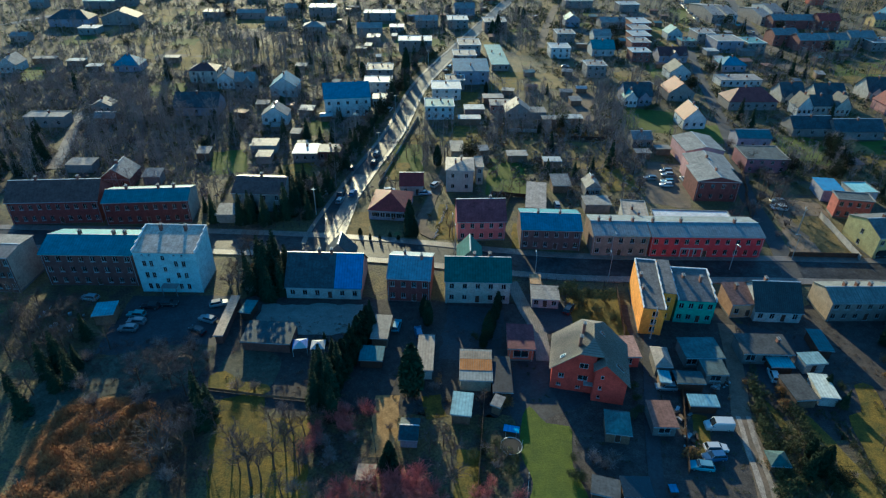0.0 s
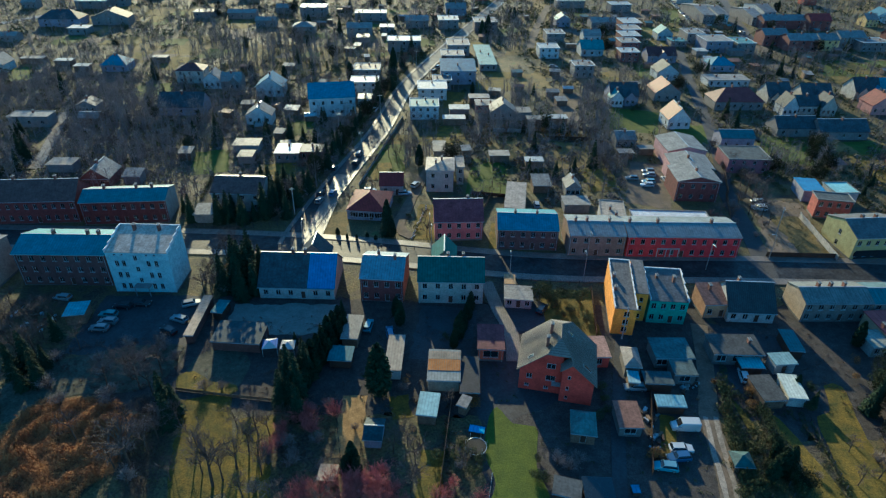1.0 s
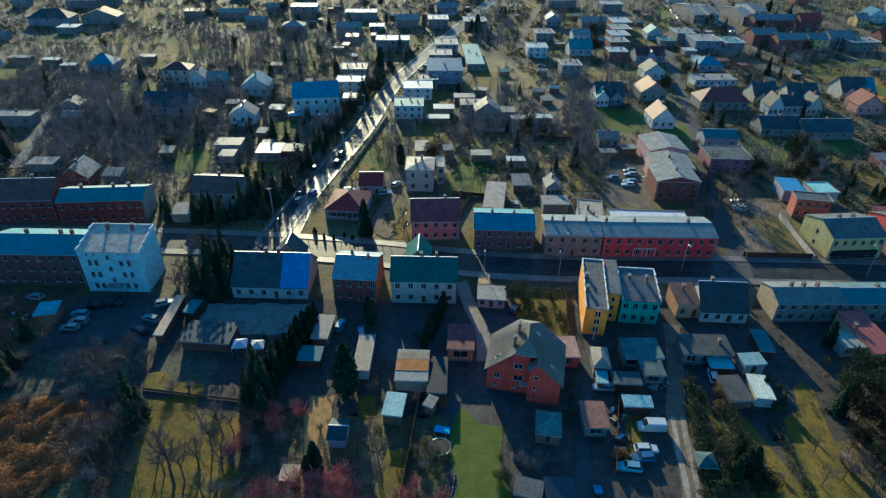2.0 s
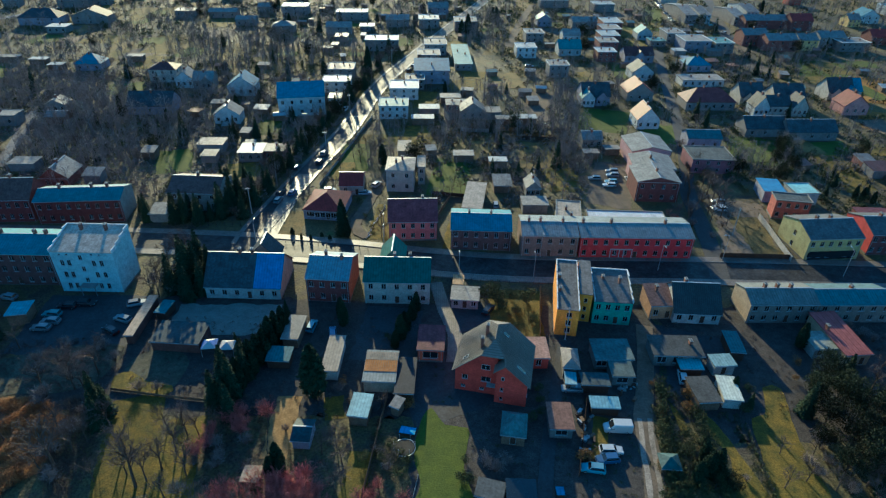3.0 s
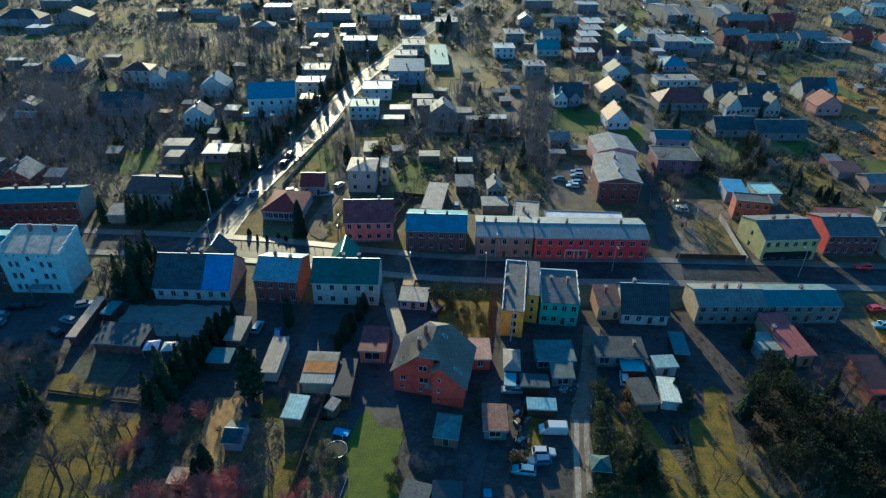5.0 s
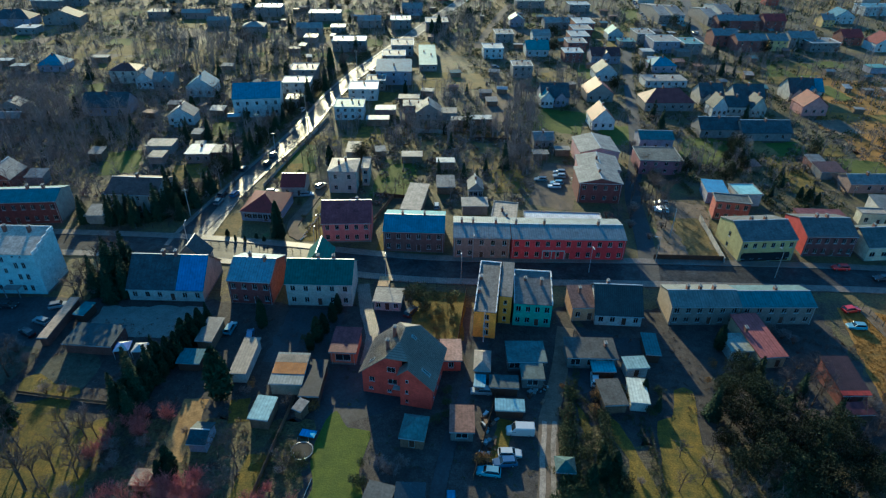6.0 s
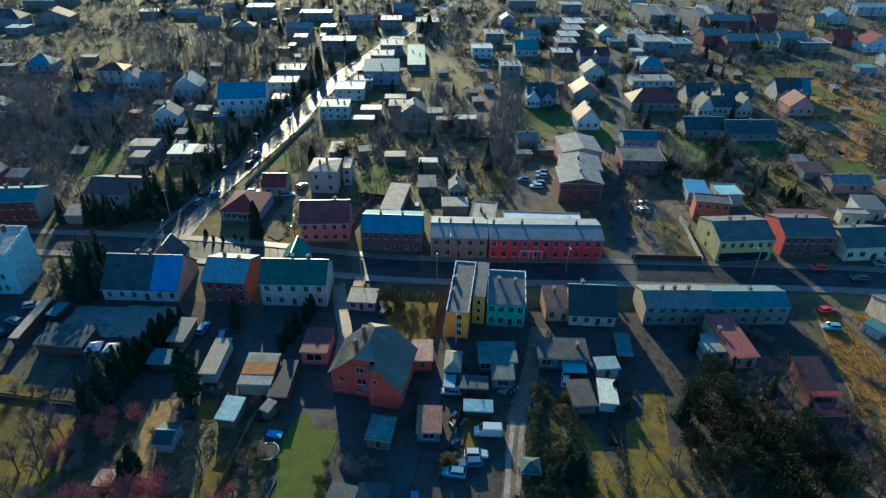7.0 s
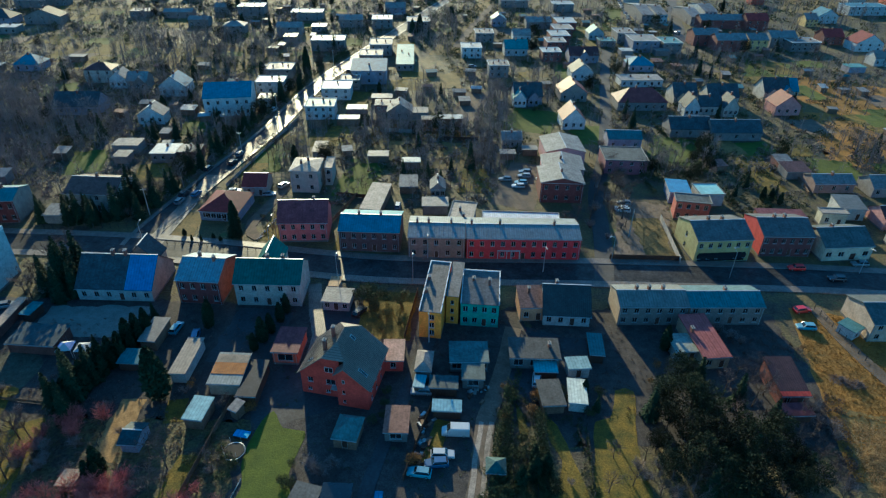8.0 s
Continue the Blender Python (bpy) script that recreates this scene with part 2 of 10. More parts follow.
def openings_for(width, height, floors, count, ww=1.12, wh=1.5, door=False, skip=0.0):
    """Rows of windows spread over a wall: (x, z, width, height, kind)."""
    out = []
    if not floors or not count:
        return out
    storey = height / floors
    for f in range(floors):
        high = min(wh, storey * 0.52)
        z = f * storey + storey * 0.30
        for i in range(count):
            x = (i + 0.5) * width / count - ww / 2
            if door and f == 0 and i == count // 2:
                out.append((x, 0.12, ww, min(2.1, height * 0.8), "door"))
            elif random.random() >= skip:
                out.append((x, z, ww, high, "window"))
    return out


def add_wall(bm, parent, p0, u, w, h, openings):
    """A wall with its windows and doors; houses far off have windows without sills."""
    u = Vector(u).normalized()
    facade(bm, p0, u, w, h, [o[:4] for o in openings])
    inward = -u.cross(Vector((0, 0, 1)))
    for x, z, ow, oh, kind in openings:
        frame_me, pane_me, sill_me = window_meshes(ow, oh, kind == "door")
        p = Vector(p0) + u * x + Vector((0, 0, z)) + inward * 0.08
        m = Matrix(((u.x, inward.x, 0, p.x), (u.y, inward.y, 0, p.y), (0, 0, 1, p.z), (0, 0, 0, 1)))
        fr = shared(kind, frame_me, parent, m)
        shared("door_leaf" if kind == "door" else "pane", pane_me, fr, Matrix())
        if kind == "window" and parent.location.y < 175:
            shared("sill", sill_me, fr, Matrix())


CHIMNEYS = {}


def chimney(parent, x, y, z0, z1, w=0.55, d=0.9):
    key = (round(z1 - z0, 1), w, d)
    if key not in CHIMNEYS:
        hgt = key[0]
        bm = bmesh.new()
        box(bm, -w / 2, -d / 2, 0, w / 2, d / 2, hgt)
        me = bpy.data.meshes.new("chimney")
        bm.to_mesh(me)
        bm.free()
        me.materials.append(CHIMNEY)
        bm = bmesh.new()
        box(bm, -w / 2 - 0.09, -d / 2 - 0.09, hgt, w / 2 + 0.09, d / 2 + 0.09, hgt + 0.14)
        for k in (-0.25, 0.25):
            tube(bm, (0, k * d, hgt + 0.14), (0, k * d, hgt + 0.4), 0.11, 0.09)
        cap = bpy.data.meshes.new("chimney_cap")
        bm.to_mesh(cap)
        bm.free()
        cap.materials.append(PARAPET)
        CHIMNEYS[key] = (me, cap)
    me, cap = CHIMNEYS[key]
    c = shared("chimney", me, parent, pose(x, y, z0))
    shared("chimney_cap", cap, c, Matrix())


BUILT = []


def house(name, label, category, x, y, rz, w, d, h, hr, roof, wall, cover, floors=1, front=4, side=0, back=0, chim=(),
          o=0.3, door=True, ww=1.12, wh=1.5, skip=0.0, side_wall=None, group="", trim=None, gutter=True, seams=0.0, holes=None, cross=None):
    """A building whose roof covers w by d round (x, y); its front looks along -y before the turn rz. h: eaves, hr: ridge or higher edge.
    roof: gable (ridge along the front), gable_side (gable to the front), hip, shed (falls to the front), shed_back, flat."""
    top = thing(name, x, y, rz, label, category, group)
    BUILT.append((x, y, max(w, d) * 0.55))
    W, D = w / 2 - o, d / 2 - o
    th = 0.16
    bm = bmesh.new()
    zf = zb = zl = zr = h
    if roof == "gable":
        s = (hr - h) / (d / 2)
        zf = zb = zl = zr = h + s * o - th
    elif roof == "gable_side":
        s = (hr - h) / (w / 2)
        zf = zb = zl = zr = h + s * o - th
    elif roof == "hip":
        s = (hr - h) / (min(w, d) / 2)
        zf = zb = zl = zr = h + s * o - th
    elif roof in ("shed", "shed_back"):
        s = (hr - h) / d
        lo, hi = h + s * o - th, hr - s * o - th
        zf, zb = (lo, hi) if roof == "shed" else (hi, lo)
        zl = zr = lo
    elif roof == "flat":
        zf = zb = zl = zr = h - th
    add_wall(bm, top, (-W, -D, 0), (1, 0, 0), 2 * W, zf, holes or openings_for(2 * W, min(zf, h), floors, front, ww, wh, door, skip))
    if side_wall:
        bmesh.ops.remove_doubles(bm, verts=bm.verts, dist=0.006)
        part("wall", bm, wall, top)
        bm = bmesh.new()
    add_wall(bm, top, (W, D, 0), (-1, 0, 0), 2 * W, zb, openings_for(2 * W, min(zb, h), floors, back, ww, wh, False, skip))
    if side_wall:
        part("rear_wall", bm, wall, top)
        bm = bmesh.new()
    add_wall(bm, top, (W, -D, 0), (0, 1, 0), 2 * D, zr, openings_for(2 * D, zr, floors, side, ww, wh, False, skip))
    right = bm
    if side_wall:
        bm = bmesh.new()
    add_wall(bm, top, (-W, D, 0), (0, -1, 0), 2 * D, zl, openings_for(2 * D, zl, floors, side, ww, wh, False, skip))
    if roof == "gable":
        for sx, flip, side_bm in ((W, 1, right), (-W, -1, bm)):
            q = [(sx, -D * flip, zf), (sx, D * flip, zf), (sx, 0, hr - th - 0.02)]
            side_bm.faces.new([side_bm.verts.new(p) for p in q])
    elif roof == "gable_side":
        for sy, flip in ((-D, 1), (D, -1)):
            q = [(-W * flip, sy, zf), (W * flip, sy, zf), (0, sy, hr - th - 0.02)]
            bm.faces.new([bm.verts.new(p) for p in q])
    elif roof in ("shed", "shed_back"):
        e = 1 if roof == "shed" else -1
        hi, lo = max(zf, zb), min(zf, zb)
        right.faces.new([right.verts.new(p) for p in ((W, -D, lo), (W, D, lo), (W, D * e, hi))])
        bm.faces.new([bm.verts.new(p) for p in ((-W, D, lo), (-W, -D, lo), (-W, D * e, hi))])
    for k in ([right, bm] if side_wall else [bm]):
        bmesh.ops.remove_doubles(k, verts=k.verts, dist=0.006)
        part("side_wall" if side_wall else "wall", k, side_wall or wall, top)
    bm = bmesh.new()
    a, c = w / 2, d / 2
    if roof == "gable":
        slab(bm, [(-a, -c, h), (a, -c, h), (a, 0, hr), (-a, 0, hr)], th)
        slab(bm, [(-a, 0, hr), (a, 0, hr), (a, c, h), (-a, c, h)], th)
    elif roof == "gable_side":
        slab(bm, [(-a, -c, h), (0, -c, hr), (0, c, hr), (-a, c, h)], th)
        slab(bm, [(a, c, h), (0, c, hr), (0, -c, hr), (a, -c, h)], th)
    elif roof == "hip":
        if w >= d:
            r1, r2 = (-(a - c), 0, hr), (a - c, 0, hr)
            slab(bm, [(-a, -c, h), (a, -c, h), r2, r1], th)
            slab(bm, [(a, c, h), (-a, c, h), r1, r2], th)
            slab(bm, [(a, -c, h), (a, c, h), r2], th)
            slab(bm, [(-a, c, h), (-a, -c, h), r1], th)
        else:
            r1, r2 = (0, -(c - a), hr), (0, c - a, hr)
            slab(bm, [(-a, c, h), (-a, -c, h), r1, r2], th)
            slab(bm, [(a, -c, h), (a, c, h), r2, r1], th)
            slab(bm, [(-a, -c, h), (a, -c, h), r1], th)
            slab(bm, [(a, c, h), (-a, c, h), r2], th)
    elif roof == "shed":
        slab(bm, [(-a, -c, h), (a, -c, h), (a, c, hr), (-a, c, hr)], th)
    elif roof == "shed_back":
        slab(bm, [(-a, -c, hr), (a, -c, hr), (a, c, h), (-a, c, h)], th)
    else:
        box(bm, -a, -c, h - th, a, c, h)
    bmesh.ops.remove_doubles(bm, verts=bm.verts, dist=0.002)
    part("roof", bm, cover, top)
    if y < 175 and h > 3.3 and floors:
        bm = bmesh.new()
        e = 0.035
        for x0, y0, x1, y1 in ((-W - e, -D - e, W + e, -D), (-W - e, D, W + e, D + e), (-W - e, -D, -W, D), (W, -D, W + e, D)):
            box(bm, x0, y0, 0, x1, y1, 0.1 if y0 == -D - e and door else 0.5)
        bmesh.ops.remove_doubles(bm, verts=bm.verts, dist=0.002)
        part("plinth", bm, PLINTH, top)
    if cross and roof == "gable":
        cx, q = (cross[0] - 0.5) * w, cross[1] / 2
        y0, top_z = -D - 1.1, min(hr - 0.3, h + q * 1.05)
        bm = bmesh.new()
        add_wall(bm, top, (cx - q, y0, 0), (1, 0, 0), 2 * q, h, openings_for(2 * q, h, max(1, floors), 2, ww, wh, False))
        bm.faces.new([bm.verts.new(p) for p in ((cx - q, y0, h), (cx + q, y0, h), (cx, y0, top_z - 0.1))])
        facade(bm, (cx + q, y0, 0), (0, 1, 0), 1.1, h, [])
        facade(bm, (cx - q, y0 + 1.1, 0), (0, -1, 0), 1.1, h, [])
        part("cross_wall", bm, wall, top)
        bm = bmesh.new()
        k = (top_z - h) / q * 0.35
        slab(bm, [(cx - q - 0.35, y0 - 0.35, h - k), (cx, y0 - 0.35, top_z), (cx, 0, top_z), (cx - q - 0.35, 0, h - k)], 0.14)
        slab(bm, [(cx, y0 - 0.35, top_z), (cx + q + 0.35, y0 - 0.35, h - k), (cx + q + 0.35, 0, h - k), (cx, 0, top_z)], 0.14)
        part("cross_roof", bm, cover, top)
    if seams:
        run = c if roof == "gable" else d
        ln = math.hypot(run, hr - h)
        rib = bpy.data.meshes.new("standing_seam")
        bm = bmesh.new()
        box(bm, -0.03, 0, 0.0, 0.03, ln, 0.035)
        bm.to_mesh(rib)
        bm.free()
        rib.materials.append(cover)
        n = int(w / seams)
        for i in range(n + 1):
            m = Matrix.Translation((-a + 0.04 + i * (w - 0.08) / n, -c, h)) @ Matrix.Rotation(math.atan2(hr - h, run), 4, "X")
            shared("standing_seam", rib, top, m)
    if roof in ("gable", "gable_side") and y < 240:
        bm = bmesh.new()
        if roof == "gable":
            box(bm, -a - 0.02, -0.14, hr - 0.05, a + 0.02, 0.14, hr + 0.06)
        else:
            box(bm, -0.14, -c - 0.02, hr - 0.05, 0.14, c + 0.02, hr + 0.06)
        part("ridge_cap", bm, ZINC, top)
    if trim or (roof == "flat" and h > 4.0):
        bm = bmesh.new()
        e = 0.22
        up = 0.22 if roof == "flat" else 0.35

        def zat(yy):
            if roof == "shed":
                return h + (hr - h) * (yy + c) / d
            return h
        if roof == "shed":
            steps = max(3, round(d / 2.4))
            for x0, x1 in ((-a, -a + e), (a - e, a)):
                for k in range(steps):
                    y0, y1 = -c + d * k / steps, -c + d * (k + 1) / steps
                    cope = bmesh.new()
                    box(cope, x0, y0, h + (hr - h) * k / steps - 0.15, x1, y1, h + (hr - h) * (k + 1) / steps + up * 0.6)
                    part("coping", cope, trim, top)
            box(bm, -a + e, c - e, hr - 0.1, a - e, c, hr + up * 0.6)
        else:
            for x0, y0, x1, y1 in ((-a, -c, a, -c + e), (-a, c - e, a, c), (-a, -c + e, -a + e, c - e), (a - e, -c + e, a, c - e)):
                box(bm, x0, y0, h - 0.05, x1, y1, h + up)
        part("parapet", bm, trim or PARAPET, top)
    elif gutter and h > 2.0 and y < 200:
        bm = bmesh.new()
        zz = h if roof != "shed_back" else hr
        box(bm, -a, -c - 0.12, zz - 0.22, a, -c, zz - 0.08)
        part("gutter", bm, ZINC, top)
        if h > 3.5:
            for sx in (-W + 0.3, W - 0.3):
                bm = bmesh.new()
                tube(bm, (sx, -D - 0.08, 0), (sx, -D - 0.08, zz - 0.2), 0.06, 0.06, 6, False)
                part("downpipe", bm, ZINC, top)
    for k in chim:
        u, v = k[0], k[1]
        px, py = (u - 0.5) * w, (v - 0.5) * d
        if roof == "gable":
            zz = hr - abs(py) * (hr - h) / c
        elif roof == "gable_side":
            zz = hr - abs(px) * (hr - h) / a
        elif roof == "shed":
            zz = h + (hr - h) * v
        elif roof == "shed_back":
            zz = hr + (h - hr) * v
        elif roof == "hip":
            zz = h + (hr - h) * min(1, (c - abs(py)) / min(a, c), (a - abs(px)) / min(a, c))
        else:
            zz = h
        chimney(top, px, py, zz - 0.5, zz + (k[2] if len(k) > 2 else 1.1))
    return top


def loose_window(parent, p, rz, w, h, label=""):
    """A window in its own casing, set on a wall or a roof slope."""
    frame_me, pane_me, sill_me = window_meshes(w, h, False)
    fr = shared("window", frame_me, parent, p @ pose(-w / 2, -0.06, 0) if rz is None else pose(p[0], p[1], p[2], 0, 0, rz) @ pose(-w / 2, -0.06, 0), label)
    shared("pane", pane_me, fr, Matrix())


def red_house(x, y, rz):
    """The large house with a long asymmetric roof: a sunlit left slope, a long right slope that runs on over a front wing."""
    top = thing("red_house", x, y, rz, "large brick red house under a steep grey tiled roof", "house")
    top.scale = (1, 0.85, 1)
    BUILT.append((x, y, 9))
    wall = plaster("brickred", (0.46, 0.068, 0.045))
    cover = material("grey_roof_tiles", (0.19, 0.165, 0.135), 0.5, var=0.25, size=1.8, fine=0.28, bump=0.3, seam=0.46, axis=1, spec=0.25, groove=0.35)
    bm = bmesh.new()
    low = 5.5
    win = [(1.2, 1.0, 0.9, 0.7, "window"), (1.4, 3.2, 1.1, 1.2, "window"), (5.0, 0.9, 0.9, 0.7, "window"), (5.2, 3.2, 1.9, 1.3, "window")]
    add_wall(bm, top, (-7.2, -4.0, 0), (1, 0, 0), 8.2, low, win)
    q = [(-7.2, -4.0, low), (1.0, -4.0, low), (1.0, -4.0, 10.1), (-2.4, -4.0, 10.1)]
    bm.faces.new([bm.verts.new(p) for p in q])
    add_wall(bm, top, (-7.2, 7.6, 0), (0, -1, 0), 11.6, low, [(2.0, 1.5, 1.1, 1.3, "window"), (6.0, 1.5, 1.1, 1.3, "window"), (2.0, 3.8, 1.1, 1.2, "window"), (6.0, 3.8, 1.1, 1.2, "window")])
    add_wall(bm, top, (7.2, 7.6, 0), (-1, 0, 0), 14.4, low, [])
    bm.faces.new([bm.verts.new(p) for p in ((7.2, 7.6, low), (-7.2, 7.6, low), (-2.2, 7.6, 10.2), (2.2, 7.6, 10.2))])
    add_wall(bm, top, (7.2, -6.2, 0), (0, 1, 0), 13.8, low, [(k, z, 1.1, 1.2, "window") for k in (2.0, 5.5, 9.0) for z in (0.9, 3.3)])
    bmesh.ops.remove_doubles(bm, verts=bm.verts, dist=0.002)
    part("wall", bm, wall, top)
    bm = bmesh.new()
    add_wall(bm, top, (1.0, -6.2, 0), (1, 0, 0), 6.2, low, [(1.0, 0.9, 0.6, 0.7, "window"), (1.0, 3.2, 0.6, 0.9, "window")])
    bm.faces.new([bm.verts.new(p) for p in ((1.0, -6.2, low), (7.2, -6.2, low), (2.7, -6.2, 9.75), (1.0, -6.2, 8.1))])
    add_wall(bm, top, (1.0, -4.0, 0), (0, -1, 0), 2.2, 8.1, [])
    bmesh.ops.remove_doubles(bm, verts=bm.verts, dist=0.002)
    part("wing_wall", bm, wall, top)
    loose_window(top, (-1.2, -4.02, 6.4), 0, 1.7, 1.3)
    loose_window(top, (2.4, -6.22, 6.0), 0, 0.6, 0.9)
    bm = bmesh.new()
    slab(bm, [(-7.8, -4.5, 5.4), (-2.3, -4.5, 10.3), (0, -1.2, 12.5), (0, 4, 12.5), (-2.2, 8.1, 10.5), (-7.8, 8.1, 5.4)], 0.2)
    slab(bm, [(7.8, 8.1, 5.4), (2.2, 8.1, 10.5), (0, 4, 12.5), (0, -1.2, 12.5), (2.3, -4.5, 10.35), (2.7, -6.7, 10.0), (7.8, -6.7, 5.4)], 0.2)
    slab(bm, [(-2.3, -4.5, 10.3), (2.3, -4.5, 10.3), (0, -1.2, 12.5)], 0.2)
    slab(bm, [(2.2, 8.1, 10.5), (-2.2, 8.1, 10.5), (0, 4, 12.5)], 0.2)
    bmesh.ops.remove_doubles(bm, verts=bm.verts, dist=0.002)
    part("roof", bm, cover, top)
    bm = bmesh.new()
    slab(bm, [(0.5, -6.7, 8.05), (2.7, -6.7, 10.02), (2.7, -3.6, 10.02), (0.5, -3.6, 8.05)], 0.18)
    part("wing_roof", bm, cover, top)
    rib = bpy.data.meshes.new("tile_rib")
    bm = bmesh.new()
    box(bm, 0, -0.045, 0, 1, 0.045, 0.05)
    bm.to_mesh(rib)
    bm.free()
    rib.materials.append(cover)
    for k in range(31):
        v = -6.6 + k * 0.48
        for side in (1, -1):
            if side < 0 and v < -4.4:
                continue
            u0 = 2.75 if v < -4.5 else max(0.05, (-1.2 - v) * 0.72 if v < -1.2 else (v - 4) * 0.55 if v > 4 else 0.05)
            ln = (7.78 - u0) * math.hypot(1, 7.1 / 7.8)
            m = Matrix.Translation((side * u0, v, 12.5 - u0 * 7.1 / 7.8)) @ Matrix.Rotation(radians(42.3), 4, "Y") if side > 0 else \
                Matrix.Translation((-u0, v, 12.5 - u0 * 7.1 / 7.8)) @ Matrix.Rotation(radians(180), 4, "Z") @ Matrix.Rotation(radians(42.3), 4, "Y")
            shared("tile_rib", rib, top, m @ Matrix.Diagonal((ln, 1, 1, 1)))
    chimney(top, -1.9, 2.6, 9.6, 13.2)
    chimney(top, -2.4, -1.4, 9.2, 12.6)
    for px, py, side in ((-5.4, -2.4, -1), (5.3, -3.6, 1), (6.0, -3.6, 1), (1.9, 3.0, 1)):
        pz = 12.5 - abs(px) * 7.1 / 7.8 + 0.10
        m = Matrix.Translation((px, py, pz)) @ Matrix.Rotation(radians(42.3) * side, 4, "Y")
        bm = bmesh.new()
        box(bm, -0.65, -0.42, -0.1, 0.65, 0.42, 0.06)
        fr = part("skylight", bm, ZINC, top)
        fr.matrix_basis = m
        bm = bmesh.new()
        box(bm, -0.54, -0.32, 0.06, 0.54, 0.32, 0.075)
        part("pane", bm, GLASS, fr)
    bm = bmesh.new()
    box(bm, -0.8, -5.3, 2.9, 1.0, -4.0, 3.05)
    part("balcony", bm, CONCRETE, top)

# ---- ground, roads and plots ----


def curve_through(pts, step=4.0):
    """A smooth line through a few corner points."""
    out = []
    p = [Vector((*q, 0)) for q in pts]
    p = [2 * p[0] - p[1], *p, 2 * p[-1] - p[-2]]
    for i in range(1, len(p) - 2):
        n = max(2, int((p[i + 1] - p[i]).length / step))
        for k in range(n):
            t = k / n
            a, b, c, e = p[i - 1], p[i], p[i + 1], p[i + 2]
            out.append(0.5 * ((2 * b) + (c - a) * t + (2 * a - 5 * b + 4 * c - e) * t * t + (3 * b - 3 * c + e - a) * t ** 3))
    out.append(p[-2])
    return out


def ribbon(bm, line, left, right, z0, z1, ragged=0.0):
    """A raised strip between two offsets from a line."""
    rows = []
    for i, q in enumerate(line):
        t = (line[min(i + 1, len(line) - 1)] - line[max(i - 1, 0)]).normalized()
        n = Vector((-t.y, t.x, 0))
        j = [random.uniform(-ragged, ragged) for _ in range(2)]
        a, b = q + n * (left + j[0]), q + n * (right + j[1])
        rows.append([bm.verts.new((p.x, p.y, z)) for p, z in ((a, z0), (a, z1), (b, z1), (b, z0))])
    for r, s in zip(rows, rows[1:]):
        for k in range(3):
            bm.faces.new((r[k], r[k + 1], s[k + 1], s[k]))
    bm.faces.new(rows[0][::-1])
    bm.faces.new(rows[-1])
    bmesh.ops.recalc_face_normals(bm, faces=bm.faces)


def road(name, pts, width, mat, label, walkway=0.0, z=0.03, ragged=0.0, category="road"):
    line = curve_through(pts)
    ROAD_POINTS.extend((q, width / 2 + walkway) for q in line)
    bm = bmesh.new()
    ribbon(bm, line, width / 2, -width / 2, -0.05, z, ragged)
    ob = tagged(part(name, bm, mat), label, category, "", "structure")
    if walkway:
        for sgn in (1, -1):
            bm = bmesh.new()
            e = sgn * width / 2
            ribbon(bm, line, e + 0.15 * (sgn > 0), e - 0.15 * (sgn < 0), -0.05, z + 0.13)
            tagged(part("kerb", bm, KERB), "pale stone kerb along the street", "kerb", "kerbs", "structure")
            bm = bmesh.new()
            a, b = sorted((e + sgn * 0.15, e + sgn * (0.15 + walkway)))
            ribbon(bm, line, b, a, -0.05, z + 0.11)
            tagged(part("pavement", bm, PAVING), "grey concrete paving beside the street", "pavement", "pavements", "structure")
    return ob


ROAD_POINTS = []
OPEN_PLOTS = []   # lawns and fields that stay clear of strewn plants
LAYER = [0.018]


def free(x, y, r, lawns=True):
    """Whether a spot lies clear of the houses and roads, and of lawns too."""
    for a, b, ca, sa, hw, hd in OPEN_PLOTS if lawns else ():
        if abs((x - a) * ca + (y - b) * sa) < hw and abs((y - b) * ca - (x - a) * sa) < hd:
            return False
    if any((x - a) ** 2 + (y - b) ** 2 < (q + r) ** 2 for a, b, q in BUILT):
        return False
    return all((x - p.x) ** 2 + (y - p.y) ** 2 > (w + r) ** 2 for p, w in ROAD_POINTS)



def plot(name, x, y, rz, w, d, mat, label, category="ground", ragged=0.6, lift=None):
    """A plot of ground of about w by d metres, with uneven edges."""
    LAYER[0] += 0.001
    if category == "lawn" or category in ("garden", "yard") and y > 125:
        OPEN_PLOTS.append((x, y, math.cos(radians(rz)), math.sin(radians(rz)), w / 2 - 0.5, d / 2 - 0.5))
    z = lift if lift is not None else LAYER[0]
    bm = bmesh.new()
    step = 1.2
    edge = []
    a, c = w / 2, d / 2
    ragged = min(ragged, 0.16 * min(w, d))
    for (x0, y0), (x1, y1) in zip(((-a, -c), (a, -c), (a, c), (-a, c)), ((a, -c), (a, c), (-a, c), (-a, -c))):
        ln = math.hypot(x1 - x0, y1 - y0)
        k = max(3, int(ln / step))
        nx, ny = (y1 - y0) / ln, -(x1 - x0) / ln
        for i in range(k):
            t = i / k
            px, py = x0 + (x1 - x0) * t, y0 + (y1 - y0) * t
            q = ragged * (noise.noise(Vector((px + x, py + y, 0.5)) * 0.35) * 1.3 + random.uniform(-0.35, 0.35)) * min(1.0, i / 3, (k - i) / 3)
            edge.append((px + nx * q, py + ny * q))
    bm.faces.new([bm.verts.new((p[0], p[1], 0)) for p in edge])
    bmesh.ops.triangulate(bm, faces=bm.faces)
    ob = tagged(part(name, bm, mat), label, category, "", "structure")
    ob.matrix_basis = pose(x, y, z, 0, 0, rz)
    return ob



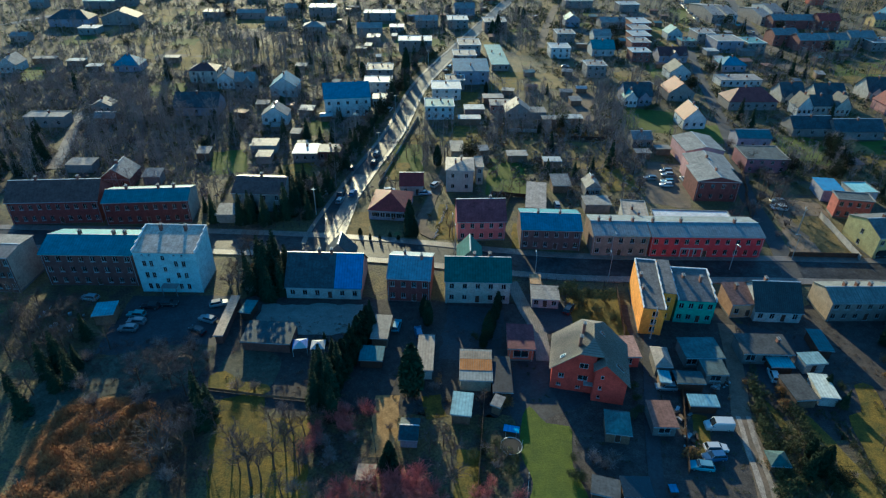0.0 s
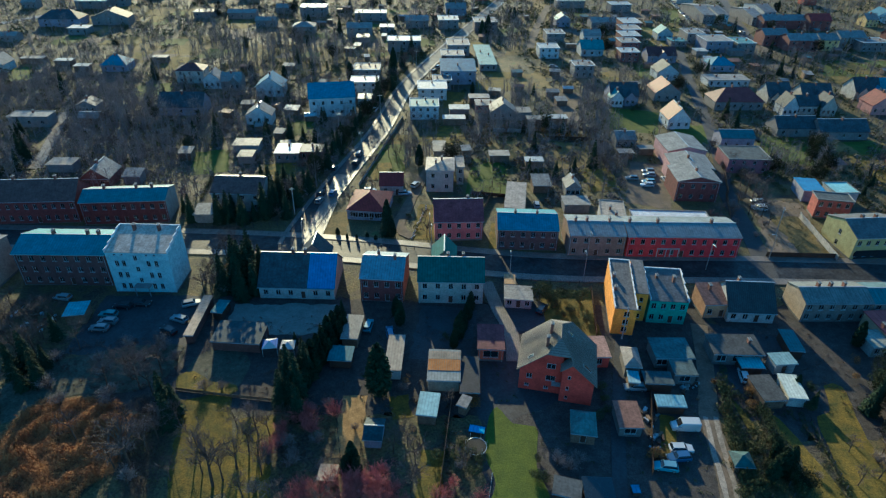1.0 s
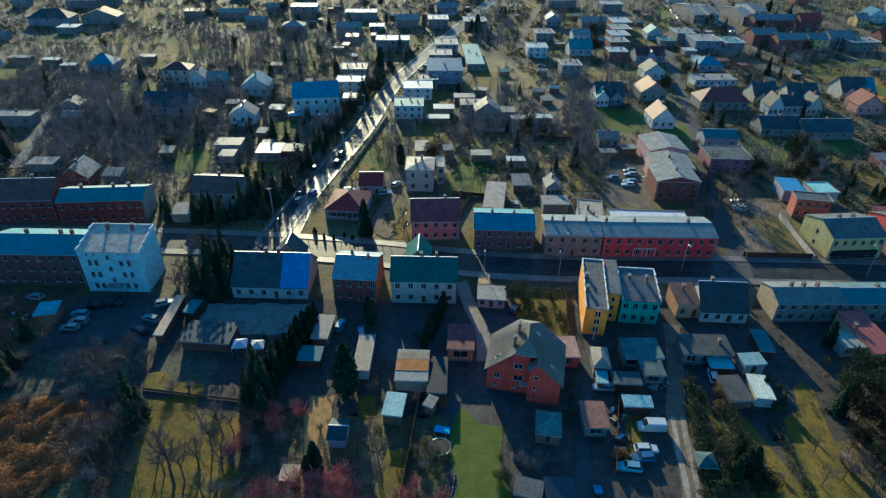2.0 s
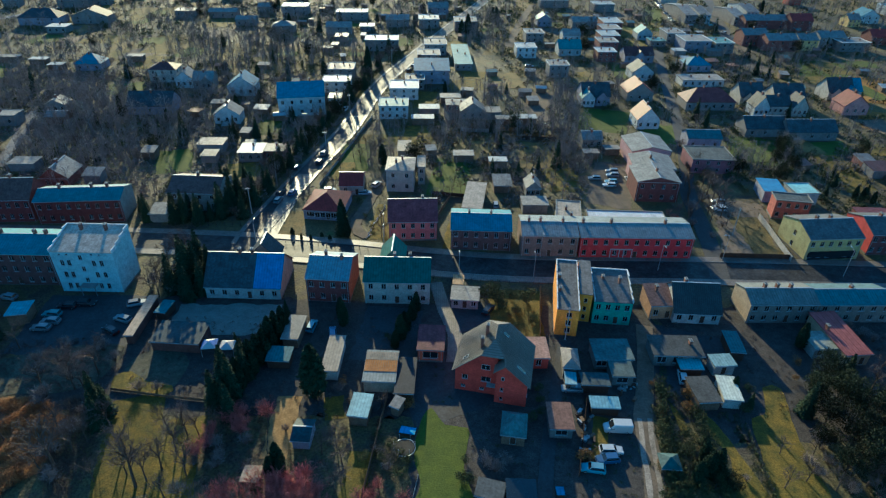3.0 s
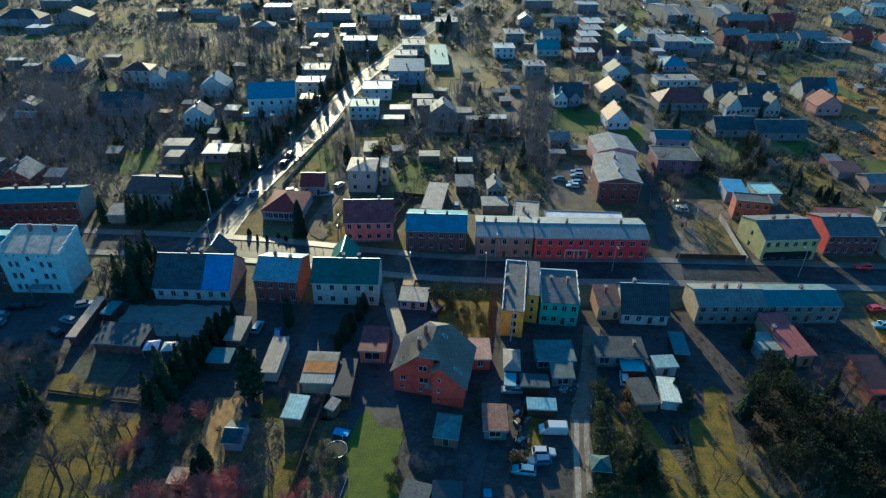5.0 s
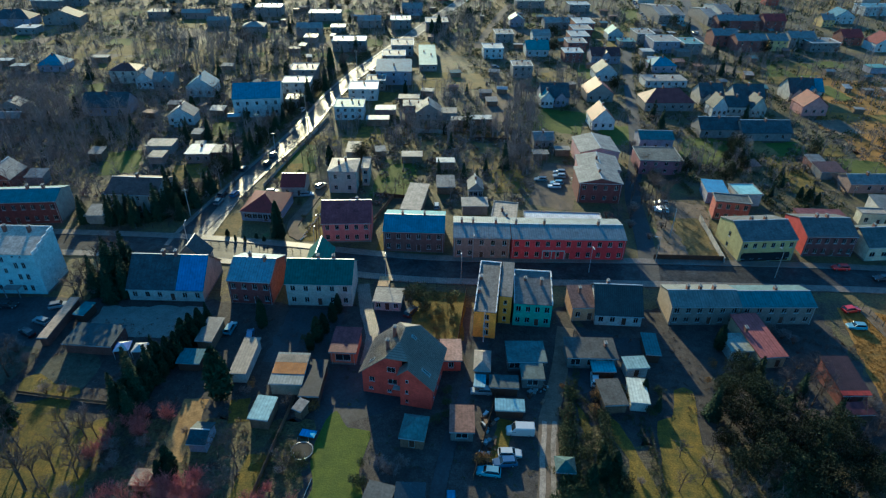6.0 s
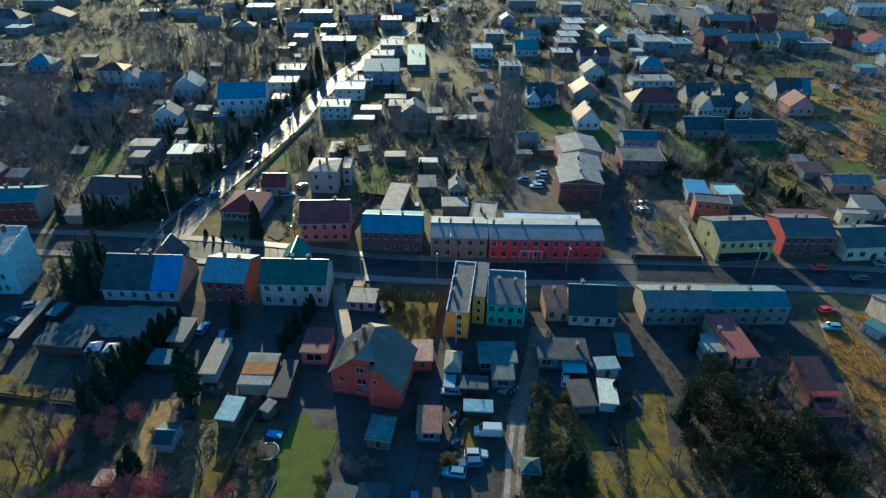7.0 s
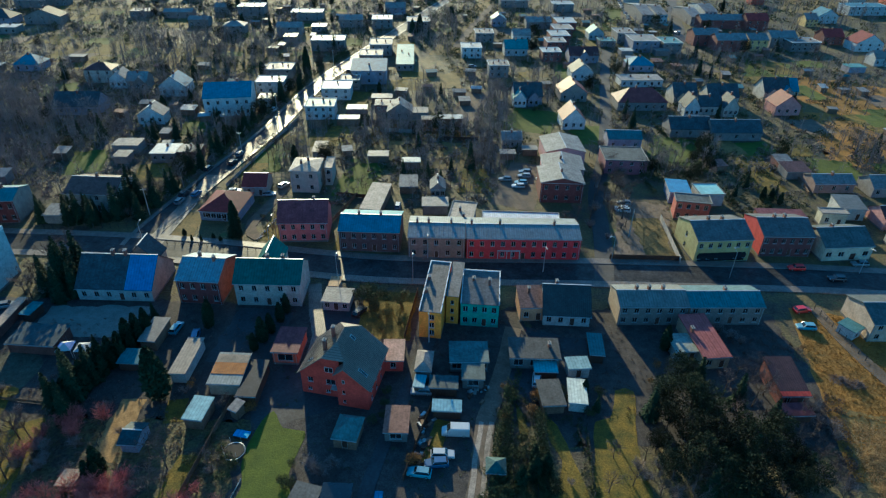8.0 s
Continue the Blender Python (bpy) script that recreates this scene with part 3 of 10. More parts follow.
def patch(name, pts, mat, label, category="ground"):
    """A plot with a free, smoothly curved outline."""
    LAYER[0] += 0.001
    line = curve_through(list(pts) + [pts[0]], 1.5)[:-1]
    bm = bmesh.new()
    bm.faces.new([bm.verts.new((p.x + 0.25 * noise.noise(p * 0.9), p.y + 0.25 * noise.noise(p * 0.9 + Vector((9, 0, 0))), 0)) for p in line])
    bmesh.ops.triangulate(bm, faces=bm.faces)
    bmesh.ops.recalc_face_normals(bm, faces=bm.faces)
    if sum(f.normal.z for f in bm.faces) < 0:
        bmesh.ops.reverse_faces(bm, faces=bm.faces)
    ob = tagged(part(name, bm, mat), label, category, "", "structure")
    ob.location.z = LAYER[0]
    return ob


bm = bmesh.new()
N = 40
R = 2600.0
gv = [[bm.verts.new((-R + 2 * R * i / N, -R + 2 * R * j / N + 700, 0)) for i in range(N + 1)] for j in range(N + 1)]
for j in range(N):
    for i in range(N):
        bm.faces.new((gv[j][i], gv[j][i + 1], gv[j + 1][i + 1], gv[j + 1][i]))
ground = tagged(part("ground", bm, GROUND), "dull brown winter ground between the gardens", "ground", "", "structure")

# ---- roads and plots ----
road("main_street", [(-260, 146), (-143, 146), (-59, 144.3), (-14, 140.6), (34, 133.2), (85, 132.4), (133, 131.1), (165, 129.1), (260, 120)], 8.0, WETROAD, "damp grey asphalt street lined with tenements", walkway=2.4, z=0.155)
road("side_road", [(-33, 143), (-32, 153), (-25, 188), (-16, 229), (-7.5, 287), (12, 356), (43, 460), (56, 503), (120, 720)], 5.8, WETROAD, "wet asphalt side road shining in the sun", walkway=1.2, z=0.159)
road("back_lane", [(92.6, 128.0), (95.8, 143.0), (98.5, 160.7), (101.1, 177.6), (111.1, 210.0), (121.3, 252.6), (131.9, 301.5), (145.2, 355.9)], 5.0, ASPHALT, "narrow grey asphalt lane between gardens", z=0.161)
road("yard_track", [(67.6, 109.6), (64.3, 97.2), (59.6, 82.1), (58.4, 73.4), (56.7, 63.8), (54.6, 55.9)], 3.6, DIRT, "rutted gravel track beside the gardens", z=0.157, ragged=0.15)
road("garden_lane", [(48.9, 106.4), (44.2, 90.4), (40.4, 75.9), (37.8, 63.8)], 2.6, ASPHALT, "dark asphalt drive along the red house garden", z=0.157)
road("house_path", [(19.3, 125.9), (21.5, 114.4), (23.7, 106.2), (23.3, 96.9)], 3.2, PAVING, "pale paved path to the red house", z=0.157)
road("strip_path", [(89.6, 482.7), (74.4, 424.9), (59.3, 358.3)], 5.0, DIRT, "sandy path on the overgrown strip", z=0.165, ragged=0.4)
road("left_lane", [(-129.7, 190.0), (-139.2, 220.1), (-148.0, 244.6)], 4.0, PAVING, "pale lane between the gardens", z=0.165, ragged=0.2)
road("park_path", [(-25.1, 187.8), (-27.3, 160.3), (-28.4, 144.2)], 5.0, PAVING, "sunlit paved footway by the crossing", z=0.165)
road("right_lane", [(141.3, 118.3), (141.6, 108.9), (142.7, 99.5), (144.9, 89.6)], 3.2, DIRT, "muddy lane beside the grass field", z=0.161)
road("cross_lane", [(-0.1, 147.7), (-4.3, 154.0), (-1.1, 171.8), (3.6, 192.9)], 3.5, DIRT, "muddy lane between gardens", z=0.163, ragged=0.3)
road("estate_road", [(195.9, 377.8), (214.5, 450.5), (232.3, 514.3), (248.5, 566.6)], 8.0, ASPHALT, "asphalt estate road with parked cars", z=0.165)
road("far_left_road", [(-270.9, 398.0), (-256.5, 423.4), (-237.3, 458.0)], 6.0, PAVING, "pale far road catching the sun", z=0.165)
plot("back_yards", 5, 100, -1, 130, 36, YARD, "dark trodden earth of the back yards", "yard", 1.5, 0.006)
plot("back_yards", 100, 96, -1, 58, 40, YARD, "dark trodden earth of the back yards", "yard", 1.5, 0.006)
plot("back_yards", 36, 78, -1, 42, 30, YARD, "dark trodden earth beside the gardens", "yard", 1.5, 0.012)
plot("tenement_yard", -60.5, 109.0, 0.5, 25.2, 20.9, ASPHALT, "dark asphalt yard behind the tenements", "yard")
plot("gravel_yard", -29.2, 110.8, 0.5, 24.0, 11.0, material("grey_gravel", (0.20, 0.20, 0.175), 0.9, var=0.3, size=2.5, fine=0.3, bump=0.4, spec=0.2), "pale grey gravel yard behind the house", "yard")
plot("green_house_yard", 8.6, 106.1, -7.6, 13.1, 18.7, ASPHALT, "dark asphalt yard", "yard")
plot("red_house_yard", 20.6, 88.8, 29.0, 16.2, 15.3, ASPHALT, "dark paved yard of the red house", "yard")
plot("upper_yard", 27.9, 114.2, 4.8, 10.4, 14.0, ASPHALT, "paved forecourt with parked car", "yard")
plot("upper_garden", 38.3, 114.2, -3.8, 12.6, 17.8, GRASS, "grassy garden with shrubs", "garden")
plot("orchard_lawn", -35.7, 75.1, 14.9, 9.9, 23.7, GRASS, "ochre winter lawn", "lawn")
plot("tree_lawn", -25.9, 72.3, 10.1, 7.2, 18.4, GRASS, "ochre grass under bare trees", "lawn")
plot("hen_lawn", -9.3, 79.4, -0.4, 4.9, 15.0, material("straw", (0.34, 0.23, 0.09), 0.95, second=(0.2, 0.13, 0.05), var=0.4, size=1.5, fine=0.3, spec=0.2), "golden straw strewn garden strip", "lawn")
plot("side_lawn", 5.9, 68.2, -4.5, 4.5, 10.7, GRASS, "short green grass plot", "lawn")
plot("low_lawn", -0.1, 84.0, 11.0, 3.9, 6.0, GRASS, "ochre grass patch", "lawn")
plot("car_yard", 51.4, 75.7, -15.7, 11.3, 24.2, YARD, "muddy yard with parked vehicles", "yard")
plot("small_lawn", 50.1, 77.1, -14.4, 2.8, 10.3, GRASS, "mossy strip between the cars", "lawn")
plot("right_yard", 72.9, 97.5, -20.7, 15.9, 21.7, ASPHALT, "dark yard between sheds", "yard")
plot("big_field", 140.9, 90.6, -14.3, 25.0, 50.6, MEADOW, "broad ochre meadow beside the lane", "meadow", ragged=0.5)
plot("big_dry", 134.0, 74.5, -16.5, 14.4, 19.8, DRY, "dry stubble on the meadow", "meadow", ragged=1.0)
plot("gable_yard", 110.3, 155.6, -14.6, 15.9, 33.8, DIRT, "sandy vacant plot beside the lane", "ground", ragged=0.8)
plot("gable_dry", 111.5, 151.1, -2.9, 8.4, 21.5, DRY, "dry grass on the vacant plot", "ground", ragged=1.0)
plot("pink_garden", 3.7, 156.7, -4.9, 6.8, 21.0, GRASS, "ochre garden beside the pink house", "garden")
plot("park_lawn", -23.4, 153.6, -0.3, 8.4, 17.1, DRY, "worn sunlit grass by the crossing", "lawn")
plot("pink_gap", 23.4, 149.0, -7.3, 3.0, 14.2, GRASS, "sunlit grass beside a house", "lawn")
plot("orchard_north", 23.9, 187.4, -6.4, 12.9, 28.7, LAWN, "sunlit green garden with a fruit tree", "garden")
plot("garden_n2", 32.7, 210.3, -10.4, 13.5, 17.4, DRY, "dry ochre garden", "garden")
plot("garden_n3", 55.9, 206.0, -9.4, 13.2, 24.5, DRY, "dry ochre garden", "garden")
plot("garden_w1", -72.6, 197.4, 16.1, 12.3, 19.7, LAWN, "green garden in a gap of the trees", "garden")
plot("parking_n", 77.5, 183.4, -16.9, 13.7, 33.3, DIRT, "muddy parking yard", "yard")
plot("garden_e1", 88.5, 242.8, -18.7, 19.7, 26.2, LAWN, "bright green garden", "garden")
plot("strip_field", 71.4, 422.4, -12.7, 18.7, 169.0, DRY, "overgrown ochre strip of land", "field", ragged=1.5)
plot("orange_spot", 61.1, 310.7, -8.5, 10.5, 20.1, DRY, "rusty dry undergrowth", "field", ragged=1.5)
plot("left_field", -61.7, 326.0, -6.4, 80.9, 54.4, DRY, "pale ochre fallow field behind trees", "field", ragged=2.5)
plot("left_field2", -125.6, 357.3, 14.0, 31.5, 45.3, DRY, "ochre fallow field", "field", ragged=2.5)
plot("left_field3", -150.7, 339.3, 20.0, 18.6, 39.6, DRY, "ochre fallow ground", "field", ragged=2.5)
plot("field_e1", 161.4, 341.8, -30.3, 26.6, 22.2, DRY, "sunlit yellow field", "field", ragged=2)
plot("field_e2", 196.9, 311.6, 2.2, 29.8, 27.1, DRY, "brown ploughed field", "field", ragged=2)
plot("field_e3", 221.6, 320.3, -24.3, 22.6, 34.5, LAWN, "green field", "field", ragged=2)
plot("field_e4", 237.2, 261.4, -28.8, 53.7, 83.6, MEADOW, "brown dry meadow", "meadow", ragged=3)
plot("field_e5", 212.9, 214.7, -20.0, 33.7, 34.1, MEADOW, "ochre green meadow", "meadow", ragged=2)
plot("garden_e6", 161.7, 197.2, -7.2, 10.6, 38.6, GRASS, "long sunlit garden", "garden")
plot("garden_e7", 169.5, 215.9, 6.6, 16.5, 12.1, LAWN, "green garden", "garden")
plot("garden_e8", 138.0, 213.4, -20.3, 17.3, 25.6, LAWN, "green garden between conifers", "garden", ragged=1.5)
plot("garden_w2", -46.3, 188.7, 11.0, 11.3, 15.7, GRASS, "mossy garden", "garden")
plot("green_w3", -46.7, 230.1, 11.4, 9.4, 15.4, LAWN, "green bank beside the blue roofed house", "garden")
plot("green_w4", -122.4, 275.2, 18.3, 15.9, 17.0, LAWN, "green garden", "garden", ragged=1.5)
plot("green_w5", -195.8, 296.7, 30.3, 10.0, 26.3, LAWN, "green garden", "garden", ragged=1.5)
plot("green_far", 168.1, 441.4, -15.7, 11.9, 75.6, LAWN, "green field", "field", ragged=2)
plot("far_field", 325.0, 487.7, -30.8, 35.2, 51.1, DRY, "ochre field", "field", ragged=2)
plot("far_field2", 335.7, 495.1, -24.3, 39.4, 57.2, DRY, "ochre field", "field", ragged=2)
plot("garden_n4", 33.1, 287.7, 2.0, 16.3, 15.2, GRASS, "ochre garden", "garden")
road("wheel_rut", [(58.8, 81.7), (57.6, 76.0), (56.7, 69.7), (55.7, 63.8), (54.8, 59.8)], 0.9, GRAVEL, "pale gravel wheel rut of the track", z=0.175, ragged=0.12)
road("wheel_rut", [(60.6, 81.7), (59.5, 76.0), (58.6, 69.7), (57.6, 63.8), (56.8, 59.9)], 0.9, GRAVEL, "pale gravel wheel rut of the track", z=0.175, ragged=0.12)
patch("main_lawn", [(15.1, 61.8), (17.0, 66.5), (15.8, 72.4), (16.4, 79.6), (18.6, 84.1), (21.3, 79.9), (25.7, 79.2), (25.5, 75.8), (24.6, 70.0), (25.6, 61.8)], LAWN, "bright green mown lawn that narrows to a tip", "lawn")
patch("garden_lawn", [(71.2, 82.6), (72.9, 81.2), (74.9, 72.9), (76.0, 62.4), (70.4, 62.4), (72.6, 73.0), (71.0, 77.0)], GRASS, "sunlit ochre lawn between hedges", "lawn")
patch("garden_lawn", [(86.4, 90.4), (90.0, 90.0), (87.2, 76.6), (86.0, 62.4), (77.2, 62.4), (78.9, 74.5), (80.5, 82.0), (83.6, 83.0)], GRASS, "sunlit ochre lawn beside the pines", "lawn")
patch("garden_lawn", [(65.6, 87.0), (66.8, 84.1), (67.2, 78.8), (65.8, 78.8)], GRASS, "small sunlit strip of grass", "lawn")
OPEN_PLOTS.append((19.5, 74, 1, 0, 5, 11))
OPEN_PLOTS.append((73.2, 72, 1, 0, 2.6, 10))
OPEN_PLOTS.append((82.5, 75, 1, 0, 4.6, 14))
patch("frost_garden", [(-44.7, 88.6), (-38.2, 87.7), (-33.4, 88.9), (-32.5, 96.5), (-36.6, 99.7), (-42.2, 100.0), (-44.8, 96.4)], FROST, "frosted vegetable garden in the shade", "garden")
# Sunlit part of the garden put into the ground colour as a golden strip.
patch("golden_verge", [(-45.5, 88.8), (-34.0, 87.0), (-33.6, 89.6), (-39.0, 90.6), (-43.5, 93.5), (-46.2, 92.0)], GRASS, "dead grass painted in sunlit gold along the garden fence", "ground")
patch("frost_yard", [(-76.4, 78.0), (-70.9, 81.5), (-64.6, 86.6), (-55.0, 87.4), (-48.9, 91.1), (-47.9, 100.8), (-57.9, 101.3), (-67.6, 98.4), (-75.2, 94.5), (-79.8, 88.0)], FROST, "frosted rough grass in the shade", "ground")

# ---- houses along the street and in the yards ----
house("tenement", "brown brick tenement with a bare beige gable wall", "tenement", -109.1, 125.7, -3.1, 18.0, 10.5, 10.2, 10.8, "gable", wall=brick("brown", (0.13, 0.075, 0.06)), cover=felt("grey", (0.17, 0.17, 0.17)), floors=3, front=9, door=True, side_wall=plaster("beige", (0.36, 0.29, 0.23)), chim=[(0.3, 0.5), (0.7, 0.5)])
house("tenement", "dark brown three storey tenement with a blue metal roof", "tenement", -84.2, 129.2, -0.5, 22.6, 12.0, 9.2, 11.3, "gable", wall=brick("dark_brown", (0.12, 0.07, 0.065)), cover=sheet("deepblue", (0.05, 0.21, 0.26)), floors=3, front=8, chim=[(0.35, 0.52), (0.72, 0.52), (0.84, 0.52)], wh=1.5)
apartment_top = \
house("apartment_house", "white three storey house with a pale roof behind parapets", "tenement", -63.9, 125.5, -1.1, 15.0, 9.6, 11.5, 13.6, "shed", wall=plaster("white", (0.44, 0.54, 0.57)), cover=felt("cream", (0.52, 0.45, 0.36)), floors=3, front=5, side=0, o=0.1, holes=[(13.2 * u, z, 0.95, 1.65, 'window') for u in (0.13, 0.255, 0.70, 0.84) for z in (0.95, 4.2, 7.5)] + [(6.4, z, 0.9, 1.4, 'window') for z in (2.75, 6.0, 9.2)] + [(13.2 * u, 10.55, 0.6, 0.4, 'window') for u in (0.14, 0.27, 0.71, 0.85)], trim=plaster("white_cap", (0.70, 0.72, 0.72)), chim=[(0.3, 0.8, 1.6), (0.7, 0.8, 1.6)], ww=0.9)
yard_house_top = \
house("yard_house", "long white house under a dark roof with one bright blue bay", "house", -26.7, 125.0, -1.6, 18.6, 13.6, 3.4, 9.2, "gable", wall=plaster("offwhite", (0.44, 0.43, 0.40)), cover=felt("slate", (0.075, 0.085, 0.095)), floors=1, front=6, side=0, side_wall=plaster("beige2", (0.42, 0.34, 0.27)), chim=[(0.42, 0.5), (0.58, 0.5)])
house("brick_house", "small dark brick house with a grey metal roof", "house", -5.9, 123.6, -4.3, 10.6, 12.1, 6.6, 9.4, "gable", wall=brick("maroon", (0.15, 0.06, 0.055)), cover=sheet("greyblue", (0.22, 0.27, 0.31)), floors=2, front=4, side_wall=brick("red", (0.30, 0.09, 0.06)), chim=[(0.35, 0.6), (0.75, 0.45)], o=0.15, seams=1.1)
house("green_roof_house", "cream plastered house with a dark green metal roof", "house", 10.2, 122.1, -1.1, 16.0, 10.6, 6.5, 10.2, "gable", wall=plaster("cream", (0.42, 0.41, 0.36)), cover=sheet("green", (0.035, 0.11, 0.095), 0.5), floors=2, front=5, side=0, chim=[(0.45, 0.6), (0.68, 0.6)])
house("hut", "low kiosk with a pale flat roof", "shed", 26.4, 118.0, -4.9, 6.9, 5.8, 2.8, 2.8, "flat", wall=plaster("greyhut", (0.3, 0.29, 0.28)), cover=felt("pale", (0.27, 0.26, 0.24), 1), floors=1, front=3)
house("kiosk", "small hut with a tan roof beside the street", "shed", 24.9, 123.8, -4.3, 2.8, 4.2, 2.6, 2.6, "flat", wall=plaster("greyhut", (0.3, 0.29, 0.28)), cover=felt("tan", (0.36, 0.24, 0.12)), floors=0, front=0)
house("yellow_house", "narrow three storey house with bright ochre walls", "tenement", 49.7, 114.6, -8.0, 5.0, 17.6, 7.4, 9.0, "shed", wall=plaster("ochre", (0.72, 0.33, 0.035)), cover=felt("greyroof", (0.17, 0.165, 0.16)), holes=[(2.2, z, 1.2, 1.4, "window") for z in (0.9, 3.0, 5.2)], floors=2, front=2, o=0.05, trim=plaster("trim_white", (0.65, 0.65, 0.65)), chim=[(0.14, 0.62, 0.9), (0.14, 0.36, 0.9)])
house("yellow_house_wing", "set back wing of the ochre house beside the mint one", "tenement", 54.3, 117.1, -8.0, 2.9, 12.4, 7.9, 9.0, "shed", wall=plaster("ochre", (0.72, 0.33, 0.035)), cover=felt("greyroof", (0.17, 0.165, 0.16)), holes=[(1.0, z, 0.8, 1.2, "window") for z in (0.9, 3.2, 5.5)], floors=2, front=1, o=0.05, gutter=False)
house("green_house", "mint green house with a grey felt roof", "tenement", 60.1, 115.3, -5.0, 8.8, 10.6, 6.4, 8.4, "shed", wall=plaster("mint", (0.085, 0.31, 0.225)), cover=felt("greyroof", (0.17, 0.165, 0.16)), floors=2, front=4, o=0.1, trim=plaster("trim_white", (0.65, 0.65, 0.65)), chim=[(0.72, 0.6, 1.5), (0.3, 0.7, 0.7)])
house("brown_roof_house", "small house with a brown felt roof and ochre gable", "house", 71.9, 115.6, 3.0, 6.0, 7.0, 4.0, 5.4, "shed", wall=plaster("apricot", (0.50, 0.30, 0.16)), cover=felt("brown", (0.22, 0.13, 0.10)), floors=1, front=2, chim=[(0.45, 0.7, 1.3)], o=0.15)
house("dark_roof_house", "white house under a large dark blue grey roof", "house", 80.0, 116.0, -3.0, 11.2, 11.4, 3.0, 7.9, "gable", wall=plaster("offwhite", (0.44, 0.43, 0.40)), cover=tiles("slateblue", (0.055, 0.06, 0.062)), floors=1, front=4, side=1, chim=[(0.3, 0.55)])
house("grey_roof_house", "long plastered house with a ribbed grey metal roof", "tenement", 99.5, 115.4, 0.9, 16.2, 8.8, 5.4, 7.0, "gable", wall=plaster("greybeige", (0.20, 0.185, 0.165)), cover=sheet("grey", (0.20, 0.205, 0.19)), floors=2, front=6, side_wall=plaster("sand", (0.42, 0.33, 0.21)), chim=[(0.3, 0.55), (0.48, 0.55), (0.68, 0.55)], o=0.15, seams=1.1)
house("blue_roof_house", "plastered house with a blue metal roof", "tenement", 116.4, 115.7, 1.0, 17.6, 8.6, 5.2, 6.7, "gable", wall=plaster("greybeige", (0.20, 0.185, 0.165)), cover=sheet("blue2", (0.12, 0.175, 0.19)), floors=2, front=6, side_wall=plaster("sand", (0.42, 0.33, 0.21)), chim=[(0.55, 0.6, 0.7)], o=0.15, seams=1.1)
house("outbuilding", "long red brown outbuilding with a lean-to roof", "shed", 108.3, 103.4, 5.4, 6.3, 13.7, 3.4, 4.2, "shed", wall=plaster("sand", (0.42, 0.33, 0.21)), cover=sheet("redbrown", (0.24, 0.09, 0.085)), floors=1, front=2, chim=[(0.15, 0.6, 1.0)], seams=1.1)
house("shed", "grey shed with a flat felt roof", "shed", 103.4, 101.8, 2.5, 5.6, 6.0, 3.0, 3.0, "flat", wall=plaster("greyhut", (0.3, 0.29, 0.28)), cover=felt("greenish", (0.26, 0.28, 0.25)), floors=1, front=2)
barn_top = \
house("brown_barn", "barn with a brown tiled roof and red lower edge", "barn", 120.3, 90.8, 0.6, 5.9, 9.6, 3.2, 4.8, "shed", wall=brick("maroon", (0.15, 0.06, 0.055)), cover=tiles("brownbarn", (0.085, 0.045, 0.045)), floors=1, front=2)
house("corner_house", "plain beige house with a dark felt roof", "house", 152.3, 111.3, 0.8, 11.7, 11.1, 5.2, 7.2, "gable", wall=plaster("beige3", (0.40, 0.33, 0.25)), cover=felt("slate2", (0.11, 0.12, 0.12)), floors=2, front=3)
house("teal_shed", "small shed with a teal roof and white front", "shed", 144.1, 108.7, 30.0, 4.0, 4.3, 2.6, 2.6, "flat", wall=plaster("offwhite", (0.44, 0.43, 0.40)), cover=sheet("teal", (0.085, 0.17, 0.19)), floors=1, front=1)
bay = bmesh.new()
slab(bay, [(2.7, -6.83, 3.45), (9.32, -6.83, 3.45), (9.32, -0.1, 9.2), (2.7, -0.1, 9.2)], 0.05)
part("roof_bay", bay, sheet("vivid_blue", (0.025, 0.21, 0.42), 0.45), yard_house_top, "bright blue sheet metal bay of the roof")
house("rear_wing", "rear wing with a green metal gable roof", "house", 8.6, 129.0, -1.1, 6.5, 8.0, 6.4, 10.0, "gable_side", wall=plaster("cream", (0.42, 0.41, 0.36)), cover=sheet("green", (0.035, 0.11, 0.095), 0.5), floors=2, front=0)
house("rear_wing", "rear wing with a dark gable roof", "house", -24.3, 132.2, -1.5, 8.0, 6.0, 4.6, 9.0, "gable_side", wall=plaster("beige2", (0.42, 0.34, 0.27)), cover=felt("slate", (0.075, 0.085, 0.095)), floors=2, front=0)
house("brick_row_house", "long dark red brick row house with a brown roof", "tenement", -109.3, 158.8, 4.1, 25.6, 11.0, 7.2, 11.6, "gable", wall=brick("darkred", (0.16, 0.055, 0.05)), cover=felt("brown2", (0.12, 0.085, 0.075)), floors=2, front=10, chim=[(0.3, 0.52), (0.75, 0.52)])
house("brick_row_house", "dark red brick row house with a sea blue metal roof", "tenement", -83.3, 159.0, 5.1, 24.0, 10.2, 7.2, 9.0, "gable", wall=brick("darkred", (0.16, 0.055, 0.05)), cover=sheet("seablue", (0.13, 0.22, 0.25)), floors=2, front=9, side_wall=plaster("greyend", (0.25, 0.24, 0.22)), chim=[(0.25, 0.5), (0.62, 0.5), (0.8, 0.5)], o=0.15, seams=1.1)
house("villa", "old house behind conifers with a brown roof", "house", -52.8, 168.3, -2.9, 15.6, 13.2, 6.0, 8.6, "gable", wall=plaster("greyvilla", (0.32, 0.31, 0.29)), cover=felt("brown2", (0.12, 0.085, 0.075)), floors=2, front=4, chim=[(0.5, 0.5)])
